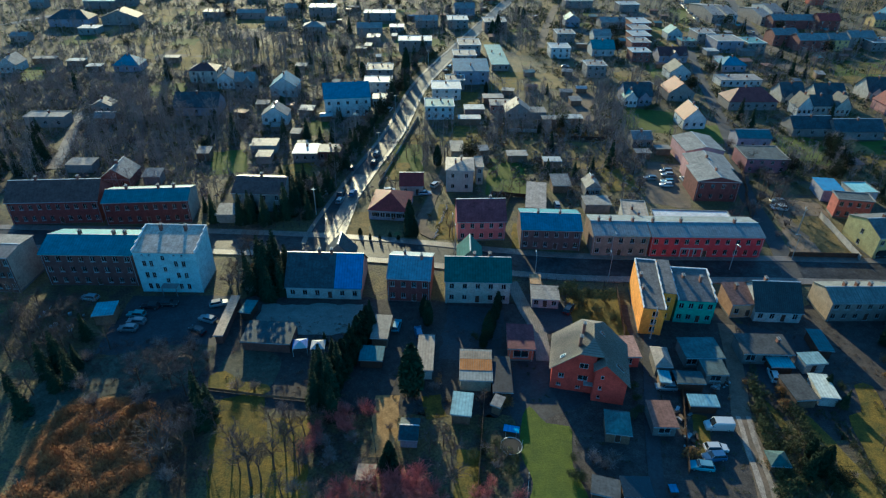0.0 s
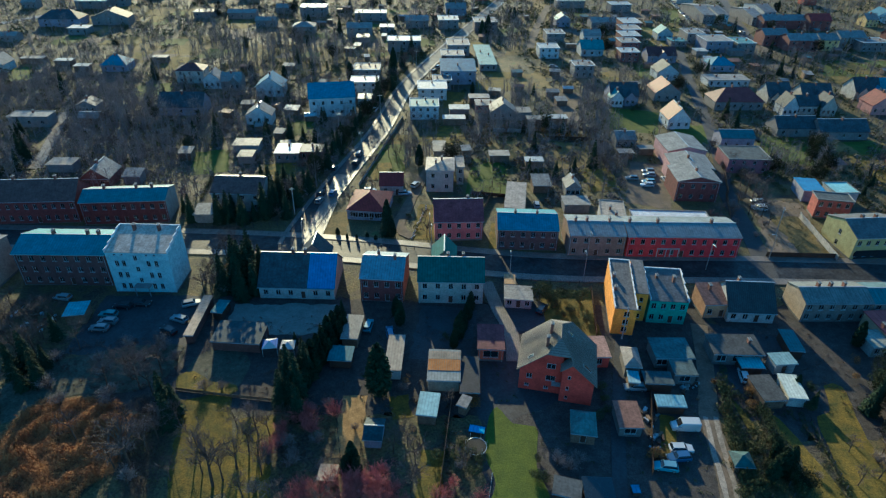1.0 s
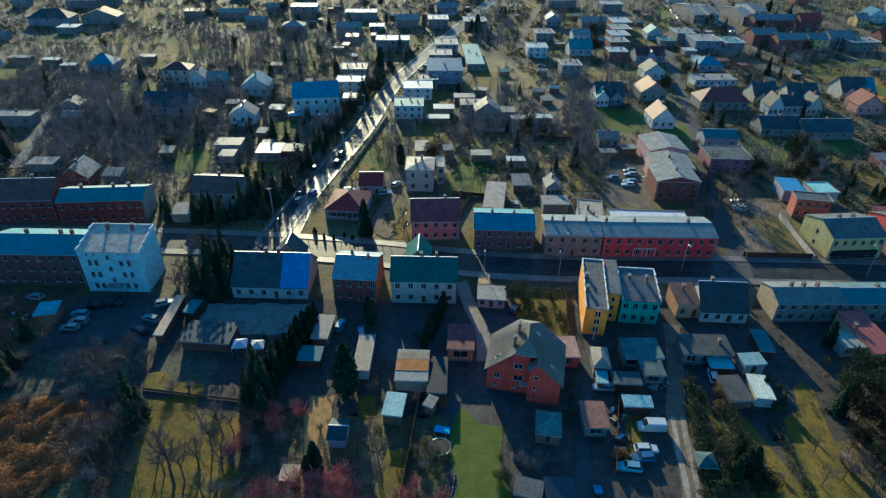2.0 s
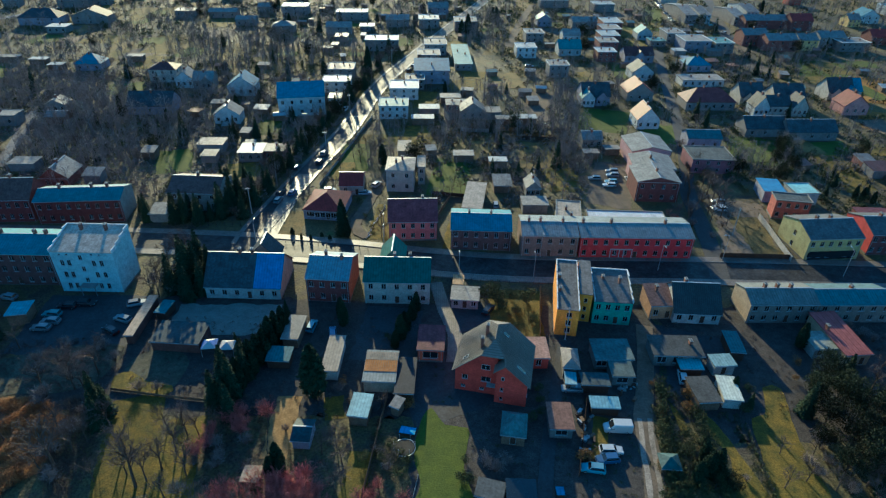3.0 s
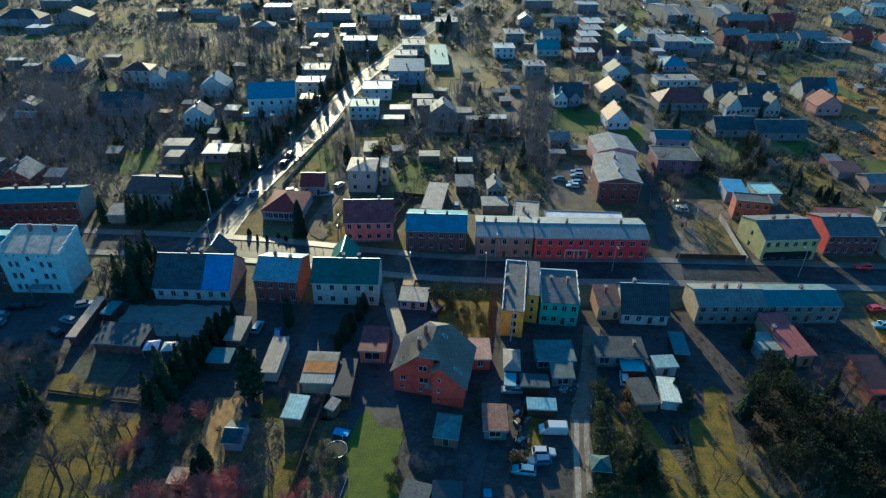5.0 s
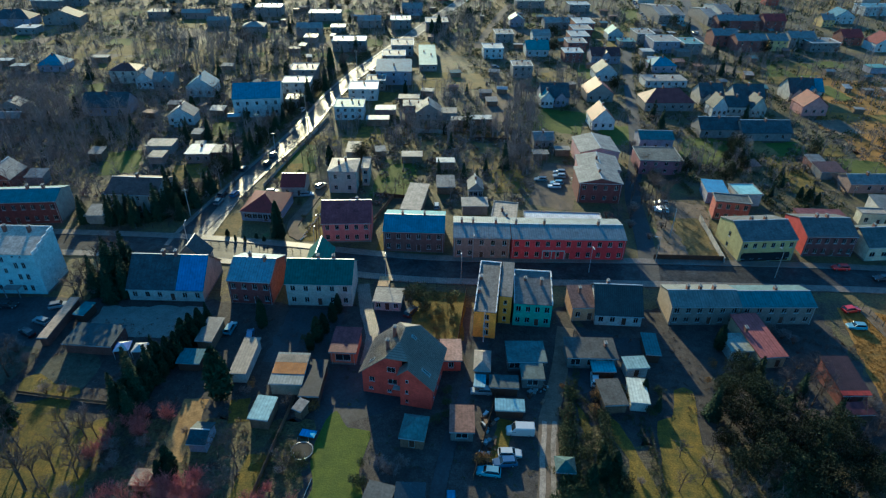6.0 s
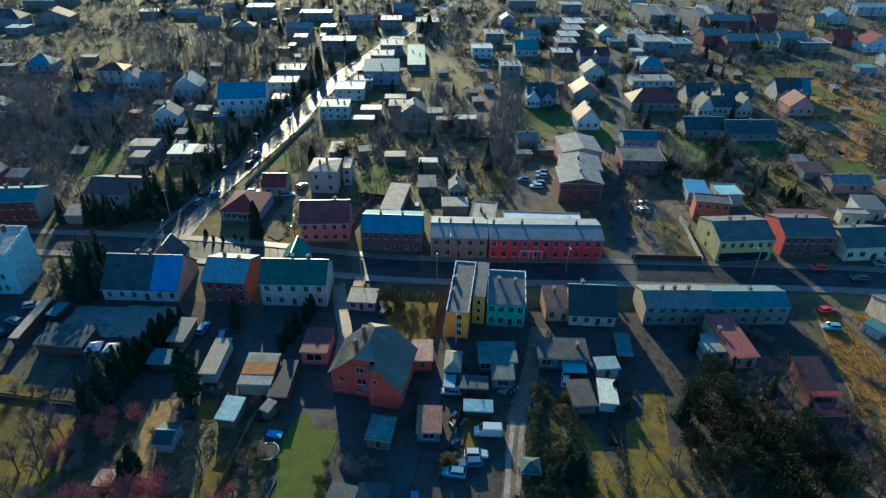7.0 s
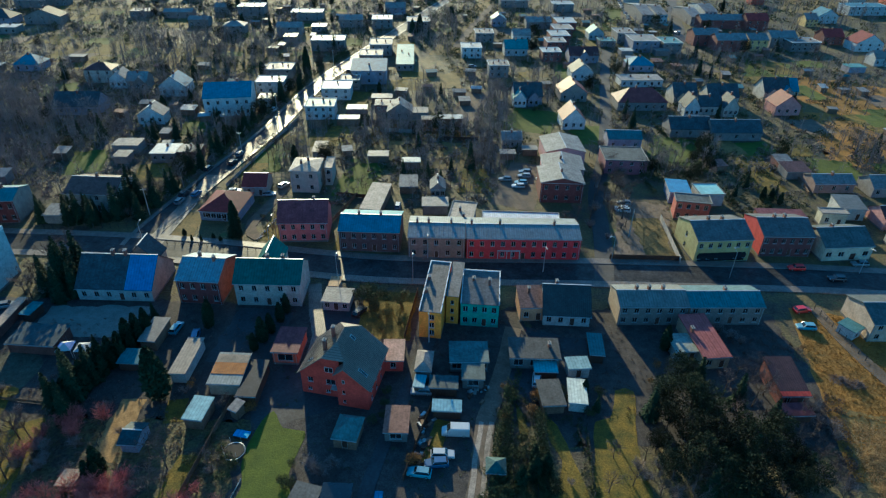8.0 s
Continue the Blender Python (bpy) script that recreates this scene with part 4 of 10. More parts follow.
bungalow_top = \
house("bungalow", "bungalow with a red hipped roof at the crossing", "house", -13.4, 163.6, -5.5, 12.1, 13.6, 3.2, 6.4, "hip", wall=plaster("bluegrey", (0.26, 0.26, 0.32)), cover=tiles("red", (0.19, 0.042, 0.036)), floors=1, front=4)
for k in range(5):
    loose_window(bungalow_top, (-3.2 + k * 1.6, -6.62, 1.0), 0, 1.45, 1.6, "glazed veranda window with pale frames")
house("red_roof_house", "small house with a red tiled roof", "house", -7.8, 177.6, 1.1, 7.8, 9.7, 3.4, 6.0, "gable", wall=plaster("greyvilla", (0.32, 0.31, 0.29)), cover=tiles("red", (0.19, 0.042, 0.036)), floors=1, front=2)
house("beige_house", "two storey beige house with a pale hipped roof", "house", 7.7, 180.9, -1.4, 9.3, 10.5, 7.6, 8.6, "hip", wall=plaster("beigegrey", (0.36, 0.33, 0.28)), cover=felt("pale2", (0.34, 0.30, 0.25)), floors=2, front=2, side=1, door=False, chim=[(0.35, 0.4, 1.2), (0.55, 0.6, 1.2)])
house("annex", "flat roofed annex of the beige house", "house", 14.2, 185.6, 1.2, 2.8, 9.0, 6.2, 6.2, "flat", wall=plaster("beigegrey", (0.36, 0.33, 0.28)), cover=felt("pale2", (0.34, 0.30, 0.25)), floors=2, front=1, door=False)
house("shed", "garden shed with a pale mono-pitch roof", "shed", 7.5, 206.1, 1.4, 5.0, 9.9, 3.2, 3.2, "flat", wall=plaster("beigegrey", (0.36, 0.33, 0.28)), cover=felt("pale", (0.27, 0.26, 0.24), 1), floors=0, front=0)
house("pink_house", "pink two storey house with a brown roof", "tenement", 12.6, 151.2, 2.8, 13.9, 10.9, 6.2, 10.6, "gable", wall=plaster("pink", (0.50, 0.155, 0.155)), cover=felt("plumbrown", (0.13, 0.055, 0.065)), floors=2, front=5, chim=[(0.7, 0.6)], door=False)
house("brown_house", "brown brick house with a bright blue metal roof", "tenement", 31.7, 147.4, -2.2, 16.7, 12.1, 6.3, 8.3, "gable", wall=brick("brown3", (0.14, 0.085, 0.08)), cover=sheet("brightblue", (0.06, 0.22, 0.30)), floors=2, front=6, chim=[(0.3, 0.5, 0.8), (0.66, 0.5, 0.8)], o=0.15)
house("terrace_house", "brown plastered terrace house with a grey metal roof", "tenement", 49.8, 144.0, -1.3, 15.3, 11.4, 6.6, 7.9, "gable", wall=plaster("brownpl", (0.26, 0.19, 0.16)), cover=sheet("grey2", (0.25, 0.28, 0.29)), floors=2, front=5, chim=[(0.15, 0.5), (0.35, 0.5), (0.75, 0.5)], o=0.12, seams=1.1)
crimson_top = \
house("terrace_house", "long crimson terrace house with a ribbed grey metal roof", "tenement", 72.8, 143.6, -0.2, 30.5, 11.3, 6.6, 7.9, "gable", wall=plaster("crimson", (0.45, 0.045, 0.055)), cover=sheet("grey2", (0.25, 0.28, 0.29)), floors=2, front=11, chim=[(0.05, 0.5), (0.3, 0.5), (0.78, 0.5)], o=0.12, seams=1.1)
house("rear_hall", "low hall with a bright flat roof", "hall", 73.6, 152.5, -2.4, 22.2, 6.1, 5.0, 5.0, "flat", wall=plaster("greyhut", (0.3, 0.29, 0.28)), cover=sheet("whiteroof", (0.66, 0.66, 0.64), 0.4), floors=1, front=0)
house("rear_house", "rear house with a pale felt roof", "house", 57.0, 153.3, -9.2, 7.2, 11.3, 6.4, 6.4, "flat", wall=plaster("greyhut", (0.3, 0.29, 0.28)), cover=felt("pale2", (0.34, 0.30, 0.25)), floors=2, front=2, chim=[(0.4, 0.5), (0.6, 0.2)])
house("long_shed", "long garden shed with a grey felt roof", "shed", 31.0, 167.7, -8.5, 6.3, 16.6, 3.2, 3.8, "shed", wall=WOOD, cover=felt("fawn", (0.32, 0.29, 0.26)), floors=0, front=0)
house("works_hall", "brick works hall with a low grey roof", "hall", 88.6, 176.6, -2.1, 13.8, 12.1, 7.0, 8.6, "gable_side", wall=brick("maroon", (0.15, 0.06, 0.055)), cover=felt("grey3", (0.24, 0.24, 0.23)), floors=2, front=4, chim=[(0.5, 0.4)], door=False)
house("works_hall", "middle works hall with a low grey roof", "hall", 91.0, 187.5, -4.2, 13.8, 11.7, 6.4, 7.8, "gable_side", wall=plaster("pinkish", (0.40, 0.25, 0.26)), cover=felt("grey3", (0.24, 0.24, 0.23)), floors=1, front=0, chim=[(0.45, 0.5)])
house("works_hall", "end works hall with a pale grey roof", "hall", 93.8, 204.0, 1.4, 14.2, 14.5, 6.0, 7.6, "gable_side", wall=plaster("pinkish", (0.40, 0.25, 0.26)), cover=felt("grey3", (0.24, 0.24, 0.23)), floors=1, front=0)
house("blue_roof_house", "house with a blue metal roof in the gardens", "house", 119.0, 217.1, -0.9, 13.0, 8.6, 4.4, 6.4, "gable", wall=plaster("bluegrey", (0.26, 0.26, 0.32)), cover=sheet("blue2", (0.12, 0.175, 0.19)), floors=1, front=3)
house("plum_house", "two storey house with plum walls", "house", 114.3, 197.9, -2.3, 14.9, 12.2, 5.2, 5.2, "flat", wall=plaster("plum", (0.26, 0.13, 0.16)), cover=felt("slate2", (0.11, 0.12, 0.12)), floors=2, front=4, door=False)
house("red_brick_block", "red brick house with a flat roof", "house", 125.9, 162.6, -10.4, 10.4, 5.7, 6.4, 6.4, "flat", wall=brick("brightred", (0.34, 0.11, 0.085)), cover=felt("slate2", (0.11, 0.12, 0.12)), floors=2, front=4, door=False)
house("teal_roof_shed", "workshop with pale teal roof", "shed", 135.0, 173.2, 1.4, 8.0, 7.8, 4.2, 4.2, "flat", wall=plaster("offwhite", (0.44, 0.43, 0.40)), cover=sheet("paleteal", (0.30, 0.50, 0.52)), floors=1, front=0)
house("blue_shed", "workshop with blue roof", "shed", 126.3, 175.7, -8.3, 6.8, 9.8, 4.0, 4.0, "flat", wall=plaster("bluegrey", (0.26, 0.26, 0.32)), cover=sheet("blue3", (0.08, 0.22, 0.42)), floors=1, front=0)
lime_top = \
house("lime_house", "lime yellow two storey house with a grey roof", "tenement", 125.7, 144.8, 4.3, 15.5, 13.4, 6.8, 9.2, "gable", wall=plaster("lime", (0.40, 0.36, 0.15)), cover=felt("dusk", (0.13, 0.13, 0.13)), floors=2, front=6, chim=[(0.35, 0.55, 0.9), (0.6, 0.55, 0.9)], o=0.15, side=1)
house("red_gable_house", "dark brick house with a bright red gable", "tenement", 144.6, 147.3, -0.0, 14.2, 12.7, 6.4, 8.8, "gable", wall=brick("darkbrick", (0.11, 0.055, 0.055)), cover=felt("dusk", (0.13, 0.13, 0.13)), floors=2, front=6, side_wall=plaster("scarlet", (0.38, 0.055, 0.055)), chim=[(0.35, 0.52, 0.9), (0.55, 0.52, 0.9)], o=0.15)
house("cream_house", "low cream house with a dark roof", "tenement", 160.2, 145.2, 4.5, 14.2, 12.0, 4.4, 7.2, "gable", wall=plaster("creamy", (0.50, 0.48, 0.36)), cover=felt("slate2", (0.11, 0.12, 0.12)), floors=1, front=4, chim=[(0.35, 0.55, 0.9)], o=0.15, ww=1.6)
house("rear_block", "flat roofed outbuilding with cream walls", "house", 167.2, 159.7, -3.7, 7.9, 3.7, 4.2, 4.2, "flat", wall=plaster("creamy", (0.50, 0.48, 0.36)), cover=felt("pale2", (0.34, 0.30, 0.25)), floors=1, front=2)
house("garage_house", "white garage with grey roof", "garage", 174.9, 165.1, -3.8, 7.9, 7.8, 4.0, 5.0, "shed", wall=plaster("offwhite", (0.44, 0.43, 0.40)), cover=sheet("grey", (0.20, 0.205, 0.19)), floors=1, front=2)
house("brick_annexe", "low brick annexe behind the houses", "shed", 151.5, 159.5, -2.9, 13.8, 4.9, 3.6, 3.6, "flat", wall=brick("maroon", (0.15, 0.06, 0.055)), cover=felt("plumbrown", (0.13, 0.055, 0.065)), floors=1, front=0)
shop = bmesh.new()
box(shop, -6.6, -6.62, 0.3, 6.4, -6.52, 2.9)
part("shopfront", shop, GLASS, lime_top, "dark glazed shop front on the ground floor")
portal = bmesh.new()
box(portal, -6.8, -5.78, 2.75, -0.8, -5.40, 3.0)
for px in (-6.8, -4.4, -3.2, -1.0):
    box(portal, px, -5.70, 0, px + 0.2, -5.54, 2.75)
bmesh.ops.remove_doubles(portal, verts=portal.verts, dist=0.001)
part("portal", portal, FRAME, crimson_top, "white framed shop entrance")
porch = bmesh.new()
box(porch, -1.9, -6.6, 2.5, 1.9, -4.6, 2.68)
for px in (-1.75, 1.6):
    box(porch, px, -6.5, 0, px + 0.15, -6.35, 2.5)
part("porch", porch, PARAPET, apartment_top, "small dark porch over the entrance")
red_house(31.1, 91.2, -12.0)
house("red_garage", "red garage with a dark flat roof", "garage", 18.5, 100.9, -3.0, 5.9, 8.3, 3.6, 3.6, "flat", wall=plaster("orangered", (0.48, 0.12, 0.06)), cover=felt("plumbrown", (0.13, 0.055, 0.065)), floors=1, front=1, ww=3.2, wh=2.0, door=False)
house("brown_garage", "garage with a flat brown roof beside the red house", "garage", 41.0, 98.4, 0.4, 4.6, 6.8, 3.2, 3.2, "flat", wall=plaster("brickred", (0.46, 0.068, 0.045)), cover=felt("rosebrown", (0.32, 0.21, 0.17)), floors=1, front=1, door=False)
workshop_top = \
house("workshop", "long workshop with a banded rusty and grey sheet roof", "shed", 8.4, 92.1, -2.3, 6.7, 8.4, 3.2, 3.9, "shed", wall=plaster("greenishwall", (0.34, 0.33, 0.25)), cover=sheet("grey_sheet", (0.26, 0.27, 0.25), 0.6), floors=1, front=0)
for name, y0, y1, mat, label in (("rusty_cladding", -1.6, 1.4, sheet("orange_sheet", (0.46, 0.21, 0.06), 0.8, 0.35, 0.0), "rusty orange corrugated sheets on the roof"),
                                  ("tan_cladding", 1.45, 3.6, sheet("tan_sheet", (0.36, 0.29, 0.20), 0.8, 0.35, 0.0), "tan corrugated sheets on the roof")):
    bm = bmesh.new()
    for k in range(14):
        x0 = -3.3 + k * 3.3 / 7
        slab(bm, [(x0 + 0.02, y0, 3.63 + y0 * 0.085), (x0 + 3.3 / 7 - 0.02, y0, 3.63 + y0 * 0.085), (x0 + 3.3 / 7 - 0.02, y1, 3.63 + y1 * 0.085), (x0 + 0.02, y1, 3.63 + y1 * 0.085)], 0.05)
    part(name, bm, mat, workshop_top, label)
house("dark_shed", "dark wooden lean-to shed with a black roof", "shed", 13.5, 90.1, -1.8, 4.0, 10.3, 3.0, 3.0, "flat", wall=DARKWOOD, cover=felt("navy", (0.03, 0.034, 0.045)), floors=0, front=0)
house("white_shed", "shed with a pale cyan sheet roof", "shed", 5.3, 82.1, -7.6, 4.0, 5.7, 2.8, 3.1, "shed", wall=WOOD, cover=sheet("pale_cyan", (0.28, 0.42, 0.45), 0.5), floors=0, front=0)
house("lean_shed", "small shed with a grey roof", "shed", 12.2, 83.0, -26.7, 2.2, 2.7, 2.6, 3.0, "shed", wall=WOOD, cover=felt("pale2", (0.34, 0.30, 0.25)), floors=0, front=0)
house("camper_shed", "pale narrow shed with a blue end", "shed", -1.9, 96.6, -2.2, 3.6, 10.9, 2.8, 3.0, "shed", wall=plaster("offwhite", (0.44, 0.43, 0.40)), cover=sheet("tan_roof", (0.26, 0.23, 0.19), 0.7), floors=0, front=0)
house("tile_shed", "shed with a grey corrugated roof", "shed", -11.8, 104.7, -4.9, 3.9, 7.7, 2.8, 3.2, "shed", wall=WOOD, cover=sheet("corrugated", (0.24, 0.23, 0.21), 0.6, 0.3), floors=0, front=0, seams=0.5)
house("teal_lean_to", "lean-to with a teal sheet roof", "shed", -13.2, 96.5, -3.4, 5.1, 4.1, 2.4, 2.8, "shed", wall=DARKWOOD, cover=sheet("teal", (0.085, 0.17, 0.19)), floors=0, front=0)
house("garage_row", "row of low garages with a dark blue grey roof", "garage", -36.0, 102.6, -4.3, 10.9, 6.7, 2.8, 3.2, "shed", wall=brick("brown", (0.13, 0.075, 0.06)), cover=felt("bluegrey2", (0.06, 0.08, 0.09)), floors=1, front=0, door=False)
house("long_store", "long narrow store with a rusty pale roof", "shed", -47.1, 109.0, 0.5, 2.2, 14.5, 2.6, 2.6, "flat", wall=brick("brown", (0.13, 0.075, 0.06)), cover=felt("rust", (0.40, 0.33, 0.25)), floors=0, front=0)
house("green_lean_to", "lean-to with a green sheet roof", "shed", -43.2, 112.4, -7.8, 2.8, 4.7, 2.4, 2.4, "flat", wall=DARKWOOD, cover=sheet("teal", (0.085, 0.17, 0.19)), floors=0, front=0)
house("yard_shed", "shed with a pale blue roof in the yard", "shed", -75.2, 110.5, 10.4, 4.7, 5.1, 3.0, 3.0, "flat", wall=WOOD, cover=sheet("paleblue", (0.25, 0.36, 0.42)), floors=0, front=0)
house("porch_shed", "wooden shed with a pointed roof", "shed", 34.0, 77.8, -9.0, 4.8, 5.8, 2.8, 4.6, "hip", wall=WOOD, cover=felt("seagrey", (0.13, 0.17, 0.17)), floors=1, front=1)
house("brown_garage", "long garage with a brown felt roof", "garage", 42.8, 79.8, -1.4, 4.7, 6.4, 2.8, 3.1, "shed", wall=plaster("darkplaster", (0.16, 0.15, 0.14)), cover=felt("brown", (0.22, 0.13, 0.10)), floors=1, front=1, ww=2.2, wh=1.9, door=False)
house("pyramid_hut", "hut with a pointed grey roof", "shed", 47.5, 95.4, -4.8, 3.6, 6.2, 3.0, 4.2, "hip", wall=plaster("darkplaster", (0.16, 0.15, 0.14)), cover=felt("fawn", (0.32, 0.29, 0.26)), floors=0, front=0)
house("flat_store", "flat roofed store with a mossy felt roof", "garage", 56.8, 98.3, 0.4, 8.3, 6.6, 3.0, 3.0, "flat", wall=plaster("darkplaster", (0.16, 0.15, 0.14)), cover=felt("bluepatch", (0.11, 0.145, 0.15)), floors=1, front=3, ww=2.2, wh=1.9, door=False)
house("flat_store", "projecting store with a mossy felt roof", "garage", 57.5, 92.7, -1.5, 4.8, 5.1, 2.9, 2.9, "flat", wall=plaster("darkplaster", (0.16, 0.15, 0.14)), cover=felt("bluepatch", (0.11, 0.145, 0.15)), floors=1, front=1, ww=2.2, wh=1.9, door=False)
house("blue_shed", "low shed with a blue grey roof", "shed", 51.5, 89.8, -2.7, 5.9, 3.6, 2.6, 2.6, "flat", wall=DARKWOOD, cover=felt("bluegrey2", (0.06, 0.08, 0.09)), floors=0, front=0)
house("white_lean_to", "lean-to with a pale cyan sheet roof", "shed", 52.1, 83.6, -2.6, 5.7, 2.8, 2.4, 2.7, "shed", wall=DARKWOOD, cover=sheet("pale_cyan", (0.28, 0.42, 0.45), 0.5), floors=0, front=0)
house("small_hut", "small hut with a pale roof", "shed", 46.7, 90.2, -7.1, 2.4, 3.5, 2.4, 2.4, "flat", wall=WOOD, cover=sheet("paleblue", (0.25, 0.36, 0.42)), floors=0, front=0)
house("grey_store", "wide store with a grey felt roof", "garage", 70.7, 99.2, -1.4, 10.8, 6.3, 3.2, 3.5, "shed", wall=plaster("darkplaster", (0.16, 0.15, 0.14)), cover=felt("fawn2", (0.075, 0.078, 0.078)), floors=1, front=3, ww=2.0, wh=1.8, door=False, chim=[(0.8, 0.6, 0.9)])
house("blue_lean_to", "lean-to with a pale blue sheet roof", "shed", 72.6, 95.0, -1.5, 5.0, 3.6, 2.2, 2.2, "flat", wall=DARKWOOD, cover=sheet("paleblue2", (0.24, 0.35, 0.38)), floors=0, front=0)
house("white_box", "small white shed with a pale blue roof", "shed", 79.3, 95.2, 4.3, 4.9, 3.7, 3.0, 3.0, "flat", wall=plaster("offwhite", (0.44, 0.43, 0.40)), cover=sheet("paleblue2", (0.24, 0.35, 0.38)), floors=1, front=1)
house("blue_strip_shed", "long narrow shed with a blue roof", "shed", 84.4, 101.5, -5.9, 3.3, 7.2, 2.6, 2.6, "flat", wall=DARKWOOD, cover=sheet("blue2", (0.12, 0.175, 0.19)), floors=0, front=0)
house("dark_shed", "shed with a dark felt roof", "shed", 72.5, 87.2, 3.8, 4.8, 7.1, 2.6, 2.6, "flat", wall=WOOD, cover=felt("fawn2", (0.075, 0.078, 0.078)), floors=0, front=0)
house("white_shed", "shed with a clean white flat roof", "shed", 77.8, 87.6, -6.4, 3.8, 6.8, 2.6, 2.6, "flat", wall=plaster("offwhite", (0.44, 0.43, 0.40)), cover=sheet("white_sheet2", (0.55, 0.58, 0.50), 0.5), floors=0, front=0)
house("tool_shed", "small shed with a hipped grey teal roof", "shed", 60.5, 70.3, -3.6, 3.6, 3.4, 2.1, 3.2, "hip", wall=WOOD, cover=felt("moss", (0.075, 0.115, 0.115)), floors=0, front=0)
house("tool_shed", "small wooden shed with a gable roof", "shed", -4.5, 76.4, -3.8, 3.6, 5.2, 2.4, 3.4, "gable", wall=plaster("bluegrey", (0.26, 0.26, 0.32)), cover=felt("bluegrey2", (0.06, 0.08, 0.09)), floors=0, front=0)
house("coop", "weathered wooden coop with a patched roof", "shed", -11.6, 67.3, -3.9, 3.2, 3.4, 2.0, 2.0, "flat", wall=WOOD, cover=felt("rust", (0.40, 0.33, 0.25)), floors=0, front=0)
house("glasshouse", "shed with a dark glass roof", "greenhouse", 33.8, 64.1, -2.2, 5.1, 4.2, 2.6, 2.6, "flat", wall=WOOD, cover=GLASS, floors=0, front=0)
house("carport", "lean-to with a pale edge", "shed", 28.7, 64.3, -15.1, 4.8, 3.8, 2.4, 2.4, "flat", wall=DARKWOOD, cover=felt("slate", (0.075, 0.085, 0.095)), floors=0, front=0)
bm = bmesh.new()
slab(bm, [(-2.95, -4.8, 3.24), (2.95, -4.8, 3.24), (2.95, -3.7, 3.42), (-2.95, -3.7, 3.42)], 0.04)
part("roof_edge", bm, sheet("scarlet_sheet", (0.45, 0.07, 0.05), 0.6), barn_top, "bright red sheet along the lower edge")
house("lean_to", "low lean-to with a dark plum roof beside the barn", "shed", 119.2, 83.4, 3.2, 6.1, 2.9, 2.2, 2.7, "shed", wall=DARKWOOD, cover=felt("plumbrown", (0.13, 0.055, 0.065)), floors=0, front=0)

# ---- houses further off ----
house("house", "cream house with a hipped brown tiled roof", "house", -109.6, 290.3, 2.0, 13.2, 10.0, 6.0, 8.4, "hip", wall=plaster("far_cream", (0.42, 0.40, 0.35)), cover=tiles("brownbarn", (0.16, 0.07, 0.055)), side=2, floors=2, front=3, chim=[(0.5, 0.45, 1.0)], door=False)
house("house", "white house with a gabled grey felt roof", "house", -96.9, 281.7, 2.0, 8.3, 9.0, 4.3, 7.8, "gable_side", wall=plaster("whitish", (0.46, 0.48, 0.48)), cover=felt("grey3", (0.24, 0.24, 0.23)), floors=1, front=3, chim=[(0.5, 0.45, 1.0)], door=False)
house("house", "grey plastered house with a pitched grey felt roof", "house", -87.9, 280.4, 2.0, 9.6, 9.0, 4.0, 7.3, "gable", wall=plaster("far_grey", (0.22, 0.21, 0.20)), cover=felt("grey3", (0.24, 0.24, 0.23)), floors=1, front=3, cross=(0.68, 4.6), chim=[(0.5, 0.45, 1.0)], door=False)
house("house", "blue grey house with a hipped blue metal roof", "house", -152.9, 307.4, 2.2, 12.9, 11.0, 3.4, 7.4, "hip", wall=plaster("bluegrey", (0.26, 0.26, 0.32)), cover=sheet("blue", (0.09, 0.20, 0.28)), floors=1, front=3, chim=[(0.5, 0.45, 1.0)], door=False)
house("house", "white house with a gabled grey felt roof", "house", -208.3, 303.4, 2.2, 8.6, 11.0, 3.9, 7.7, "gable_side", wall=plaster("whitish", (0.46, 0.48, 0.48)), cover=felt("grey3", (0.24, 0.24, 0.23)), floors=1, front=3, chim=[(0.5, 0.45, 1.0)], door=False)
house("house", "grey plastered house with a flat grey felt roof", "house", -152.4, 231.1, 1.6, 15.7, 7.0, 4.3, 4.3, "flat", wall=plaster("far_grey", (0.22, 0.21, 0.20)), cover=felt("grey3", (0.24, 0.24, 0.23)), floors=1, front=3, chim=[(0.5, 0.7, 1.0)], door=False)
house("house", "blue grey house with a pitched dark roof", "house", -98.9, 248.4, 1.7, 18.5, 12.0, 3.6, 8.2, "gable", wall=plaster("bluegrey", (0.26, 0.26, 0.32)), cover=felt("slate", (0.075, 0.085, 0.095)), floors=1, front=3, chim=[(0.5, 0.45, 1.0)], door=False)
house("garden_shed", "wooden shed with a flat pale felt roof", "shed", -137.1, 321.0, 2.3, 8.6, 5.0, 3.0, 3.0, "flat", wall=WOOD, cover=felt("pale", (0.27, 0.26, 0.24), 1), floors=0, front=0, door=False)
house("house", "blue grey house with a hipped dark roof", "house", -228.4, 402.3, 3.0, 25.1, 14.0, 4.7, 9.1, "hip", wall=plaster("bluegrey", (0.26, 0.26, 0.32)), cover=felt("slate", (0.075, 0.085, 0.095)), floors=2, front=3, chim=[(0.5, 0.45, 1.0)], door=False)
house("house", "grey plastered house with a gabled dark roof", "house", -199.7, 407.5, 3.1, 22.8, 12.0, 4.7, 9.1, "gable_side", wall=plaster("far_grey", (0.22, 0.21, 0.20)), cover=felt("slate", (0.075, 0.085, 0.095)), floors=2, front=3, chim=[(0.5, 0.45, 1.0)], door=False)
